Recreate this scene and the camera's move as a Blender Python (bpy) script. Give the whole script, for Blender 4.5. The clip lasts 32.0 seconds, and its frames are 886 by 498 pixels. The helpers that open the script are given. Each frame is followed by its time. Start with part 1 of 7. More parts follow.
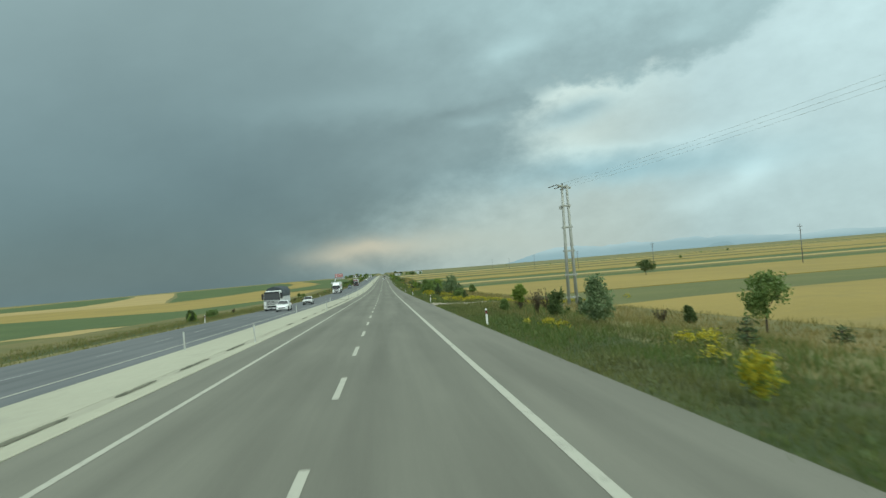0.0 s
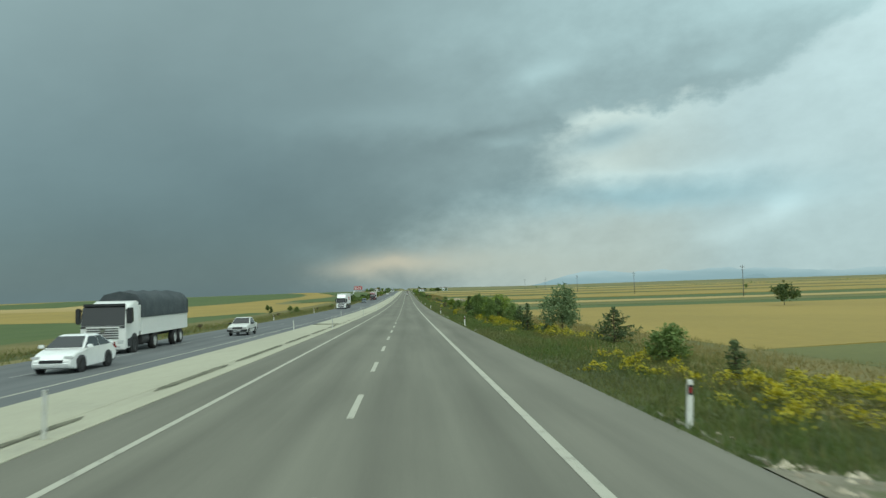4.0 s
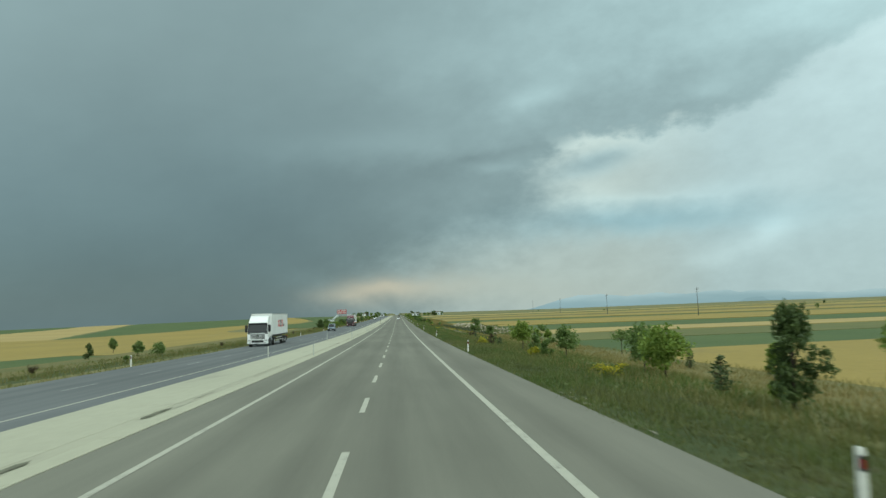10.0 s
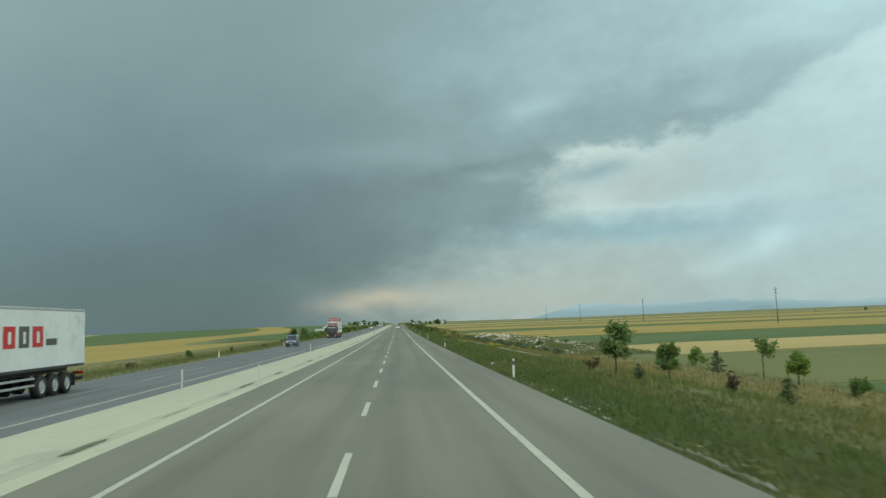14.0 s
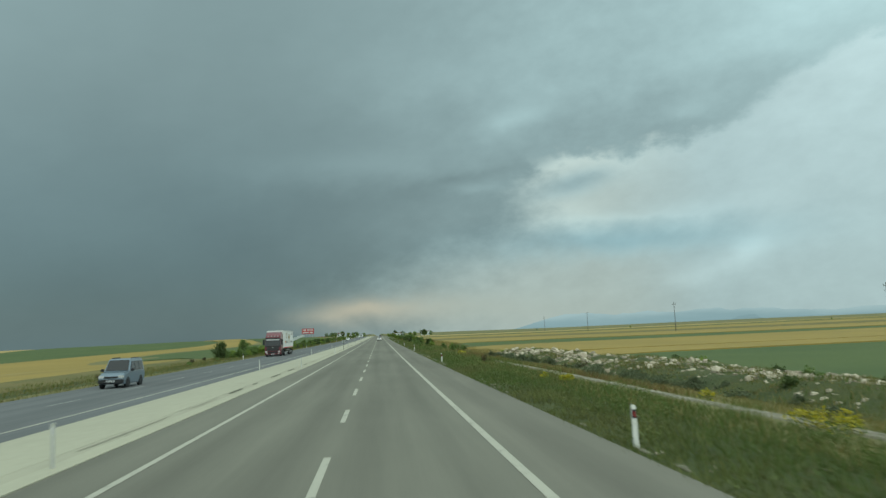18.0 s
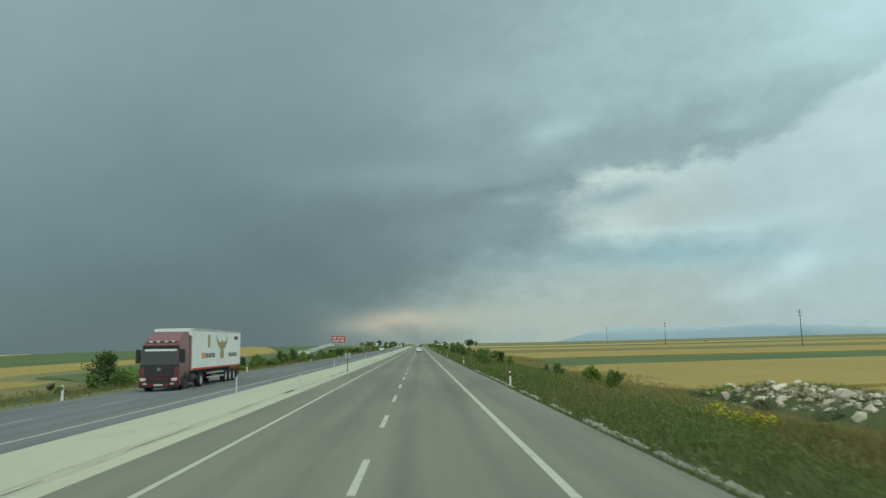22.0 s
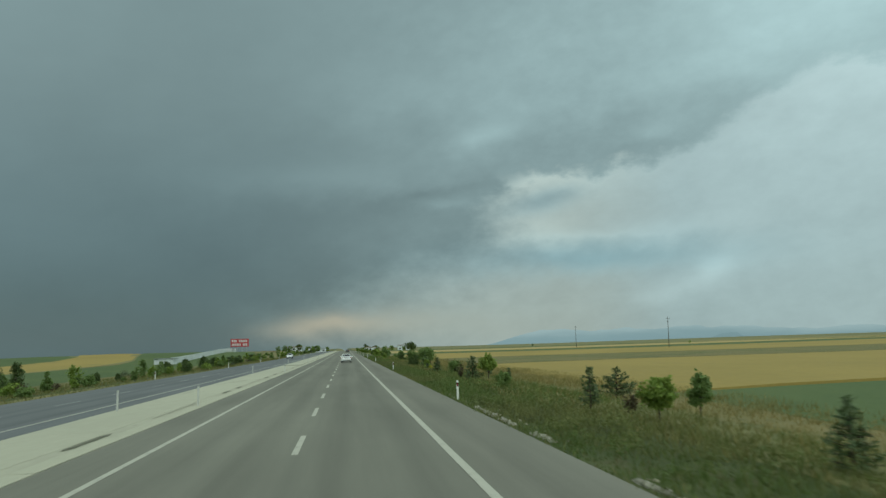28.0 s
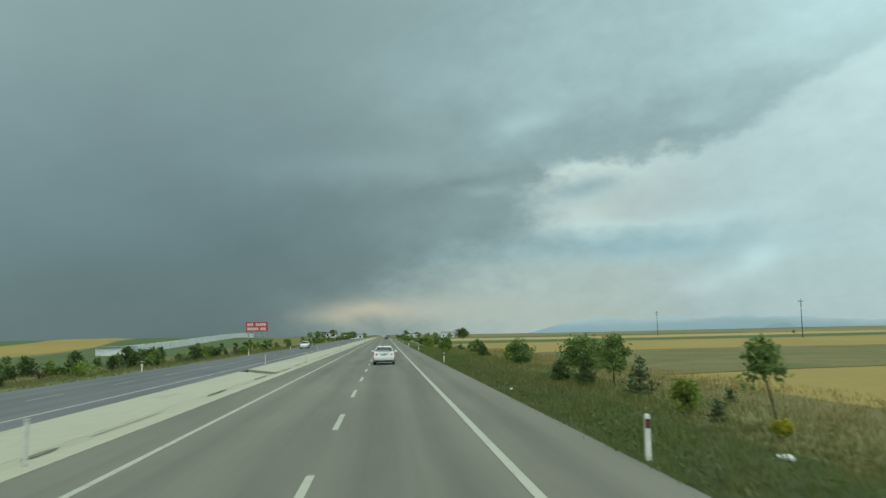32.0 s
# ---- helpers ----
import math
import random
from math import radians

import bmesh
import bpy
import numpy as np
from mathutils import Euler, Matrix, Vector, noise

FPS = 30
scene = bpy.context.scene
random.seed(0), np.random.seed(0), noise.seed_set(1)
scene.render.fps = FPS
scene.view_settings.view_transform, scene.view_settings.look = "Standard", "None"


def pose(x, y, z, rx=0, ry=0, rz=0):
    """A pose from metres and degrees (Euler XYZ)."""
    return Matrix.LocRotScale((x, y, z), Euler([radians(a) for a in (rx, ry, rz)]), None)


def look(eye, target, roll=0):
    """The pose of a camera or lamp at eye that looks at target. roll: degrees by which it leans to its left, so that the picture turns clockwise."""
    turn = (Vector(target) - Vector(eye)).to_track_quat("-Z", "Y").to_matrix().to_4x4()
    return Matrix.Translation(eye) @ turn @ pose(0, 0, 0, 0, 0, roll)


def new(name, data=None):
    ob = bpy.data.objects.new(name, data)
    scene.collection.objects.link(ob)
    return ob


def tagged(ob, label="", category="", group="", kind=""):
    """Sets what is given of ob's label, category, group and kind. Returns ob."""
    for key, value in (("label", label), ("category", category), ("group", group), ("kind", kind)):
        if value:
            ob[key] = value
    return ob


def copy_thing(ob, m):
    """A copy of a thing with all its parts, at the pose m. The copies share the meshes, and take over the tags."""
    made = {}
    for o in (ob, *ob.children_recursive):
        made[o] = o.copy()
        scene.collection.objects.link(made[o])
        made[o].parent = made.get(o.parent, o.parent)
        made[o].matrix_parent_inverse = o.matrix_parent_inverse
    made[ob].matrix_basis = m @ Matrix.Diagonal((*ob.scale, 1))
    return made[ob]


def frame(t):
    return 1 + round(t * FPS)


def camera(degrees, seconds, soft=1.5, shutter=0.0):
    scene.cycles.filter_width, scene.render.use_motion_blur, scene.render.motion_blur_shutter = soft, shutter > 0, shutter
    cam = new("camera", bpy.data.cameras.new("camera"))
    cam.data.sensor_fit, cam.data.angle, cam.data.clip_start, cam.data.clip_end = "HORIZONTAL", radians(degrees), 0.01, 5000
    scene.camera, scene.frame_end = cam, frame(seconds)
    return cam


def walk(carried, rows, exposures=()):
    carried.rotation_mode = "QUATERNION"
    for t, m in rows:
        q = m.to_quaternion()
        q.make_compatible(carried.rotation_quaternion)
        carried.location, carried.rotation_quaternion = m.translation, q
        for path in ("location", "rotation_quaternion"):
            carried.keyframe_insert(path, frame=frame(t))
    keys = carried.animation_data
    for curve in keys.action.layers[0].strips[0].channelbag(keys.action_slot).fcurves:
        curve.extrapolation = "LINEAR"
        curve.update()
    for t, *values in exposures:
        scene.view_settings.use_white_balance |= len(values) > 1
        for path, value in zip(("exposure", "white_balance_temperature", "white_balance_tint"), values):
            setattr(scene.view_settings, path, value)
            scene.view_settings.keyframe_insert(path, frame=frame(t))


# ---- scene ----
# The road runs along +y; x = 0 is the dashed lane line. Rows: seconds, eye x, y, z, then yaw (left), pitch (up), roll in degrees.
PATH = [
    (0, 1.234, -0.11, 2.379, -4.54, 1.51, -4.20),
    (0.5, 1.237, 8.84, 2.242, -4.11, 2.35, -3.82),
    (1, 1.237, 17.78, 2.107, -2.98, 2.49, -1.15),
    (1.5, 1.236, 27.35, 1.966, -3.26, 0.79, -1.08),
    (2, 1.244, 36.92, 1.827, -4.02, 1.85, -1.70),
    (2.5, 1.232, 45.74, 1.701, -3.76, 2.60, -2.32),
    (3, 1.220, 54.55, 1.577, -4.02, 1.64, -2.22),
    (3.5, 1.217, 63.59, 1.452, -2.78, 2.57, -1.08),
    (5.5, 1.147, 99.74, 0.957, -2.98, 3.23, -2.08),
    (6, 1.140, 108.78, 0.834, -3.05, 3.43, -0.85),
    (6.5, 1.124, 117.93, 0.711, -3.12, 3.79, -1.21),
    (7, 1.122, 127.09, 0.589, -4.36, 3.98, -2.17),
    (7.5, 1.100, 136.15, 0.471, -3.18, 5.71, 0.07),
    (8, 1.115, 145.21, 0.358, -3.96, 5.15, -1.17),
    (8.5, 1.069, 154.07, 0.251, -3.62, 5.43, -2.07),
    (9, 1.016, 162.93, 0.147, -3.26, 4.98, -0.83),
    (9.5, 1.046, 171.64, 0.049, -3.58, 4.04, -1.36),
    (10, 1.028, 180.34, -0.046, -3.48, 4.80, -1.61),
    (10.5, 1.042, 189.40, -0.140, -3.05, 4.61, -1.96),
    (11, 1.037, 198.46, -0.231, -3.33, 4.46, -1.33),
    (11.5, 1.051, 207.27, -0.313, -3.60, 4.66, -1.57),
    (12, 1.080, 216.08, -0.390, -5.97, 5.20, -3.89),
    (12.5, 1.053, 225.23, -0.465, -5.53, 4.68, -4.55),
    (13, 1.071, 234.38, -0.534, -4.84, 6.42, -2.64),
    (13.5, 1.042, 242.95, -0.593, -4.72, 5.61, -2.69),
    (14, 0.996, 251.52, -0.647, -3.54, 5.50, -1.69),
    (14.5, 1.028, 260.41, -0.699, -3.25, 6.10, -1.41),
    (16.5, 1.054, 295.98, -0.860, -7.34, 7.03, -2.43),
    (17, 1.050, 304.87, -0.889, -4.93, 7.33, -0.49),
    (17.5, 1.072, 313.77, -0.913, -5.66, 5.61, -2.42),
    (18, 1.099, 322.66, -0.935, -4.94, 6.28, -1.98),
    (18.5, 1.090, 331.67, -0.953, -5.18, 7.39, -1.64),
    (19, 1.059, 340.69, -0.969, -4.60, 7.13, -1.58),
    (19.5, 1.111, 349.76, -0.981, -3.35, 6.44, -2.06),
    (20, 1.121, 358.83, -0.991, -3.21, 8.72, -0.87),
    (20.2, 1.124, 362.31, -0.994, -3.35, 7.36, -1.15),
    (20.5, 1.150, 367.53, -0.997, 0.40, 10.17, -1.53),
    (20.7, 1.132, 371.20, -0.999, -0.30, 7.79, -1.45),
    (21, 1.159, 376.70, -1.001, -2.40, 7.32, -1.49),
    (21.5, 1.140, 385.25, -1.001, -1.44, 8.11, -0.90),
    (22, 1.126, 393.79, -0.999, -1.88, 7.17, -0.92),
    (22.5, 1.144, 402.91, -0.993, -1.19, 7.61, -0.28),
    (23, 1.146, 412.03, -0.985, -1.50, 8.10, -1.75),
    (23.5, 1.148, 421.12, -0.973, -5.58, 8.13, -0.76),
    (24, 1.155, 430.20, -0.959, -2.85, 7.74, -1.86),
    (24.5, 1.164, 439.11, -0.943, -4.56, 5.73, 0.09),
    (26.5, 1.231, 474.74, -0.882, -4.62, 8.74, 0.57),
    (27, 1.261, 483.65, -0.867, -3.42, 7.10, -0.45),
    (27.5, 1.244, 492.36, -0.852, -4.44, 8.32, -1.22),
    (28, 1.195, 501.06, -0.837, -7.30, 7.35, -1.37),
    (28.5, 1.255, 509.89, -0.823, -6.99, 8.51, -1.70),
    (29, 1.306, 518.72, -0.808, -5.40, 7.53, -0.23),
    (29.5, 1.264, 527.56, -0.794, -4.32, 7.42, -0.51),
    (30, 1.258, 536.40, -0.778, -3.92, 7.21, -0.46),
    (30.5, 1.269, 545.10, -0.761, -3.40, 6.62, -0.95),
    (31, 1.262, 553.79, -0.744, -3.39, 6.79, 0.45),
    (31.5, 1.271, 562.52, -0.725, -3.82, 6.03, -0.68),
    (32, 1.281, 571.25, -0.706, -4.36, 6.48, -0.71),
]


def aimed(x, y, z, yaw, pitch, roll):
    a, b = radians(yaw), radians(pitch)
    return look((x, y, z), (x - math.sin(a) * math.cos(b), y + math.cos(a) * math.cos(b), z + math.sin(b)), roll)


# stops by which the picture brightens or darkens on the way
EXPOSURE = [(0, 0.20), (3, 0.14), (6, 0.13), (8, 0.04), (10, 0.09), (14, 0.04), (17, -0.05), (20, 0.0), (27, -0.04), (28, -0.25), (29, -0.05), (32, 0.02)]
cam = camera(60.0, 32.0, soft=1.4, shutter=0.3)
walk(cam, [(t, aimed(*row)) for t, *row in PATH], exposures=[(t, e, 5990, -8) for t, e in EXPOSURE])

# ---------------------------------------------------------------- world and sun
world = bpy.data.worlds.new("storm_sky")
scene.world = world
world.use_nodes = True
WT = world.node_tree
WT.nodes.clear()


def sock(nt, v, target):
    """Plug a number or a socket into a node input."""
    if isinstance(v, (int, float)):
        target.default_value = v
    else:
        nt.links.new(v, target)


def op(nt, kind, a, b=0.0, c=0.0, clamp=False):
    n = nt.nodes.new("ShaderNodeMath")
    n.operation, n.use_clamp = kind, clamp
    for i, v in enumerate((a, b, c)):
        sock(nt, v, n.inputs[i])
    return n.outputs[0]


def smooth(nt, v, lo, hi, out_lo=0.0, out_hi=1.0):
    n = nt.nodes.new("ShaderNodeMapRange")
    n.interpolation_type = "SMOOTHSTEP"
    sock(nt, v, n.inputs["Value"])
    for key, w in (("From Min", lo), ("From Max", hi), ("To Min", out_lo), ("To Max", out_hi)):
        sock(nt, w, n.inputs[key])
    return n.outputs["Result"]


def blend(nt, fac, a, b):
    n = nt.nodes.new("ShaderNodeMix")
    n.data_type = "RGBA"
    sock(nt, fac, n.inputs[0])
    for v, i in ((a, 6), (b, 7)):
        if isinstance(v, tuple):
            n.inputs[i].default_value = (*v, 1)
        else:
            nt.links.new(v, n.inputs[i])
    return n.outputs[2]


def noise_of(nt, vec, scale, detail=4.0, rough=0.55, warp=0.0):
    n = nt.nodes.new("ShaderNodeTexNoise")
    nt.links.new(vec, n.inputs["Vector"])
    n.inputs["Scale"].default_value, n.inputs["Detail"].default_value = scale, detail
    n.inputs["Roughness"].default_value, n.inputs["Distortion"].default_value = rough, warp
    return n.outputs["Fac"]


def storm_sky(nt):
    """Storm cloud ahead and to the left, broken bright cloud to the right, open bright overcast overhead and behind."""
    coord = nt.nodes.new("ShaderNodeTexCoord").outputs["Generated"]
    sep = nt.nodes.new("ShaderNodeSeparateXYZ")
    nt.links.new(coord, sep.inputs[0])
    x, y, z = sep.outputs
    deg = 180 / math.pi
    az0 = op(nt, "MULTIPLY", op(nt, "ARCTAN2", x, y), deg)
    el0 = op(nt, "MULTIPLY", op(nt, "ARCSINE", z), deg)
    # soft cloud billows bend the plain angles
    com = nt.nodes.new("ShaderNodeCombineXYZ")
    sock(nt, op(nt, "MULTIPLY", az0, 0.05), com.inputs[0])
    sock(nt, op(nt, "SUBTRACT", op(nt, "MULTIPLY", el0, 0.078), op(nt, "MULTIPLY", az0, 0.006)), com.inputs[1])
    flat = com.outputs[0]
    w1 = op(nt, "SUBTRACT", noise_of(nt, flat, 1.0, 2.0, 0.5), 0.5)
    w2 = op(nt, "SUBTRACT", noise_of(nt, flat, 2.4, 3.0, 0.5), 0.5)
    w3 = op(nt, "SUBTRACT", noise_of(nt, flat, 6.0, 4.0, 0.55), 0.5)
    w4 = op(nt, "SUBTRACT", noise_of(nt, flat, 15.0, 4.0, 0.6), 0.5)
    az = op(nt, "ADD", az0, op(nt, "ADD", op(nt, "MULTIPLY", w2, 3.5), op(nt, "MULTIPLY", w3, 2.2)))
    el = op(nt, "ADD", el0, op(nt, "ADD", op(nt, "MULTIPLY", w2, 1.6), op(nt, "MULTIPLY", w3, 1.2)))

    def puff(a0, e0, sa, se, amount, tilt=0.0, bent=True):
        a, e = (az, el) if bent else (az0, el0)
        da, de = op(nt, "SUBTRACT", a, a0), op(nt, "SUBTRACT", e, e0)
        if tilt:
            de = op(nt, "SUBTRACT", de, op(nt, "MULTIPLY", da, tilt))
        r = op(nt, "ADD", op(nt, "POWER", op(nt, "ABSOLUTE", op(nt, "DIVIDE", da, sa)), 2.0),
               op(nt, "POWER", op(nt, "ABSOLUTE", op(nt, "DIVIDE", de, se)), 2.0))
        return op(nt, "MULTIPLY", op(nt, "EXPONENT", op(nt, "MULTIPLY", r, -1.0)), amount)

    def total(values):
        out = values[0]
        for v in values[1:]:
            out = op(nt, "ADD", out, v)
        return out

    # brightness of the storm deck: dark core low on the left, lighter billows higher up and to the right
    east = smooth(nt, az0, -8.0, 20.0)
    deck = total([
        smooth(nt, el0, 1.0, 27.0, 0.190, 0.340),
        op(nt, "MULTIPLY", smooth(nt, az0, -15.0, 36.0, 0.0, 0.13), smooth(nt, el0, 4.0, 14.0, 0.6, 1.0)),
        puff(-11.0, 5.0, 13.0, 7.0, -0.018),
        puff(-30.0, 24.0, 12.0, 10.0, 0.045),
        puff(-29.0, 14.0, 6.0, 8.0, 0.025, 0.0, False),
        puff(-18.0, 2.0, 14.0, 4.5, -0.026, 0.0, False),
        puff(-1.5, 12.5, 6.5, 1.3, 0.060, 0.02),
        puff(1.0, 10.2, 5.5, 0.9, -0.020, 0.05),
        puff(6.0, 13.8, 5.0, 1.6, 0.030, 0.10),
        puff(6.5, 11.5, 3.6, 0.45, -0.045, 0.16),
        puff(7.6, 10.7, 2.6, 0.40, 0.060, 0.04),
        puff(10.0, 8.9, 3.4, 1.2, 0.014, 0.03),
        puff(8.0, 7.0, 8.0, 4.0, 0.060, 0.05),
        puff(10.8, 15.7, 2.6, 0.85, 0.13, 0.22),
        puff(5.0, 18.5, 8.0, 2.6, 0.040, 0.06),
        puff(20.0, 16.0, 6.0, 1.3, -0.030, 0.12),
        puff(23.5, 15.2, 2.4, 0.6, 0.050, 0.15),
        puff(26.0, 19.2, 7.0, 1.8, 0.050, 0.25),
        puff(20.0, 20.5, 14.0, 6.5, 0.115, 0.1),
        op(nt, "MULTIPLY", w1, 0.05),
        op(nt, "MULTIPLY", w2, op(nt, "MULTIPLY_ADD", east, 0.06, 0.045)),
        op(nt, "MULTIPLY", w3, op(nt, "MULTIPLY_ADD", east, 0.115, 0.020)),
        op(nt, "MULTIPLY", w4, op(nt, "MULTIPLY_ADD", east, 0.065, 0.008))])
    # edge of the deck: ragged and slanting where the bright cloud begins, a wide soft fade into rain light below
    rag = total([az0, op(nt, "MULTIPLY", w2, 5.0), op(nt, "MULTIPLY", w3, 5.0), op(nt, "MULTIPLY", w4, 3.0)])
    rel = total([el0, op(nt, "MULTIPLY", w2, 1.6), op(nt, "MULTIPLY", w3, 3.2), op(nt, "MULTIPLY", w4, 2.0)])
    left = total([smooth(nt, el0, 2.0, 8.2, 1.0, 11.2), smooth(nt, el0, 9.6, 12.6, 0.0, 1.8)])
    width = total([smooth(nt, el0, 4.0, 9.5, 10.0, 3.4), smooth(nt, el0, 9.8, 12.0, 0.0, -1.8)])
    side = smooth(nt, op(nt, "DIVIDE", op(nt, "SUBTRACT", rag, left), width), -1.0, 1.0)
    rim = total([13.1, smooth(nt, az0, 22.0, 36.0, 0.0, 5.4)])
    under = smooth(nt, op(nt, "SUBTRACT", rim, rel), -0.5, 1.0)
    gap = op(nt, "MULTIPLY", side, under)
    open_sky = total([
        smooth(nt, el0, 0.0, 14.0, 0.46, 0.545),
        smooth(nt, az0, 14.0, 36.0, 0.0, 0.07),
        puff(17.0, 12.3, 5.5, 1.1, 0.10, 0.05),
        puff(14.2, 12.4, 1.8, 0.6, 0.07, 0.1),
        puff(17.0, 8.0, 7.0, 0.35, 0.05),
        puff(14.5, 8.6, 3.0, 1.3, 0.11, -0.05),
        puff(15.0, 10.7, 2.4, 0.5, -0.115, 0.18),
        puff(18.0, 6.5, 9.0, 0.8, -0.075),
        puff(24.0, 8.2, 6.0, 0.8, 0.05, 0.05),
        puff(27.0, 5.2, 2.0, 0.9, 0.13, 0.4),
        puff(24.0, 3.6, 3.0, 0.9, 0.08, 0.2),
        op(nt, "MULTIPLY", w2, 0.06), op(nt, "MULTIPLY", w3, 0.12), op(nt, "MULTIPLY", w4, 0.07)])
    value = op(nt, "ADD", op(nt, "MULTIPLY", deck, op(nt, "SUBTRACT", 1.0, gap)), op(nt, "MULTIPLY", open_sky, gap))
    # the overcast is thin and bright overhead, to the upper right and behind
    value = op(nt, "ADD", value, puff(37.0, 24.0, 9.0, 8.0, 0.26, 0.0, True))
    up = smooth(nt, el0, 30.0, 65.0)
    back = op(nt, "MULTIPLY", smooth(nt, y, 0.35, -0.5), smooth(nt, el0, 2.0, 25.0, 0.35, 1.0))
    value = op(nt, "ADD", value, op(nt, "MULTIPLY", op(nt, "MAXIMUM", up, back), OVERHEAD))
    # tint: blue-green deck, paler gap, peach strip of far light under the storm
    warm = blend(nt, smooth(nt, az, 16.0, 25.0), (0.965, 1.01, 0.965), (0.895, 1.01, 1.035))
    warm = blend(nt, puff(15.0, 10.7, 3.2, 0.8, 0.9, 0.18), warm, (0.83, 1.00, 1.05))
    tint = blend(nt, gap, (0.835, 1.00, 1.03), warm)
    tint = blend(nt, op(nt, "MULTIPLY", smooth(nt, az0, 4.0, -14.0), smooth(nt, el0, 20.0, 4.0)), tint, (0.785, 0.995, 1.055))
    tint = blend(nt, puff(18.0, 6.4, 10.0, 1.3, 0.95), tint, (0.80, 1.06, 1.16))
    tint = blend(nt, op(nt, "MAXIMUM", up, back), tint, (1.0, 1.0, 0.97))
    col = nt.nodes.new("ShaderNodeMix")
    col.data_type, col.blend_type = "RGBA", "MULTIPLY"
    col.inputs[0].default_value = 1.0
    nt.links.new(tint, col.inputs[6])
    nt.links.new(value, col.inputs[7])
    glow = op(nt, "MULTIPLY", total([puff(-1.8, 1.9, 3.2, 0.6, 0.62, 0.03), puff(3.0, 1.8, 6.0, 1.1, 0.58, 0.04), puff(10.0, 1.6, 6.0, 1.2, 0.42)]),
              smooth(nt, el0, 0.0, 0.5, 0.8, 1.0), clamp=True)
    peach = blend(nt, smooth(nt, az, -3.0, 8.0), (0.55, 0.455, 0.36), (0.49, 0.485, 0.44))
    cloud = blend(nt, glow, col.outputs[2], peach)
    sky = nt.nodes.new("ShaderNodeTexSky")
    sky.sky_type, sky.sun_disc = "NISHITA", False
    sky.sun_elevation, sky.sun_rotation = radians(52), radians(150)
    clear = nt.nodes.new("ShaderNodeMix")
    clear.data_type, clear.blend_type = "RGBA", "MULTIPLY"
    clear.inputs[0].default_value, clear.inputs[7].default_value = 1.0, (0.09, 0.09, 0.09, 1)
    nt.links.new(sky.outputs[0], clear.inputs[6])
    mixed = blend(nt, 0.94, clear.outputs[2], cloud)
    bg = nt.nodes.new("ShaderNodeBackground")
    bg.inputs["Strength"].default_value = 1.0
    nt.links.new(mixed, bg.inputs["Color"])
    nt.links.new(bg.outputs[0], nt.nodes.new("ShaderNodeOutputWorld").inputs[0])


OVERHEAD = 0.85
storm_sky(WT)

sun_data = bpy.data.lights.new("sun", "SUN")
sun_data.energy, sun_data.angle, sun_data.color = 1.05, radians(25), (1.0, 0.96, 0.88)
sun = new("sun", sun_data)
sun.matrix_world = look((0, 0, 0), (-0.31, 0.53, -0.79))

# ---------------------------------------------------------------- shape of the ground
PROFILE = [(-400, -0.012), (0, -0.0154), (60, -0.0138), (120, -0.01347), (190, -0.01023), (250, -0.00615), (310, -0.0027), (430, 0.00177), (520, 0.00163), (620, 0.0029), (900, 0.004), (1300, 0.0), (6000, 0.0)]
_py = np.arange(-400.0, 6000.0, 5.0)
_ps = np.interp(_py, [a for a, _ in PROFILE], [b for _, b in PROFILE])
_pz = np.concatenate([[0.0], np.cumsum((_ps[1:] + _ps[:-1]) / 2 * 5)])
_pz -= np.interp(0.0, _py, _pz)


def road_z(y):
    """Height of the road at y."""
    return float(np.interp(y, _py, _pz))


def ease(v, a, b):
    v = min(1.0, max(0.0, (v - a) / (b - a)))
    return v * v * (3 - 2 * v)


# heights of the hollow and the low hill beyond the opposite carriageway
FAR_Y = (-400, 0, 150, 300, 480, 560, 700, 800, 870, 960, 1200)
FAR_Z = (-2.5, -3.5, -5.0, -6.2, -6.3, -5.7, -3.2, -1.1, -0.1, -1.5, -5.0)


def land_z(x, y):
    """Height of the open ground beside the road."""
    z = road_z(y)
    if x > 0:
        near = z - 0.05 - 0.2 * ease(x, 6, 10) - (1.15 - 0.6 * ease(y, 500, 560)) * ease(x, 11, 20)
        far = -3.6 + 3.2 * ease(y, 400, 1000) + 15.0 * ease(x, 350, 2000)
        f = ease(x, 50, 400)
    else:
        near = z - 0.40 - 0.45 * ease(-x, 20, 27) + 2.6 * ease(y, 690, 890) * ease(-x, 26, 44)
        far = float(np.interp(y, FAR_Y, FAR_Z)) - 0.0167 * max(0.0, -x - 100) * ease(y, 560, 870) * (1 - 0.5 * ease(-x, 400, 900))
        f = ease(-x, 32, 78)
    end = ease(y, 1300, 3000)
    return (near * (1 - f) + far * f) * (1 - end) + (5.0 + 14.0 * ease(x, 300, 2000) - 11.0 * ease(-x, 20, 140) - 30.0 * ease(-x, 300, 2500)) * end


# ---------------------------------------------------------------- materials
def material(name, rough=0.9, metal=0.0, spec=0.3):
    m = bpy.data.materials.new(name)
    m.use_nodes = True
    nt = m.node_tree
    b = nt.nodes["Principled BSDF"]
    b.inputs["Roughness"].default_value, b.inputs["Metallic"].default_value = rough, metal
    b.inputs["Specular IOR Level"].default_value = spec
    return m, nt, b


def place_of(nt, stretch=(1, 1, 1)):
    geo = nt.nodes.new("ShaderNodeNewGeometry").outputs["Position"]
    if stretch == (1, 1, 1):
        return geo
    n = nt.nodes.new("ShaderNodeVectorMath")
    n.operation = "MULTIPLY"
    nt.links.new(geo, n.inputs[0])
    n.inputs[1].default_value = stretch
    return n.outputs[0]


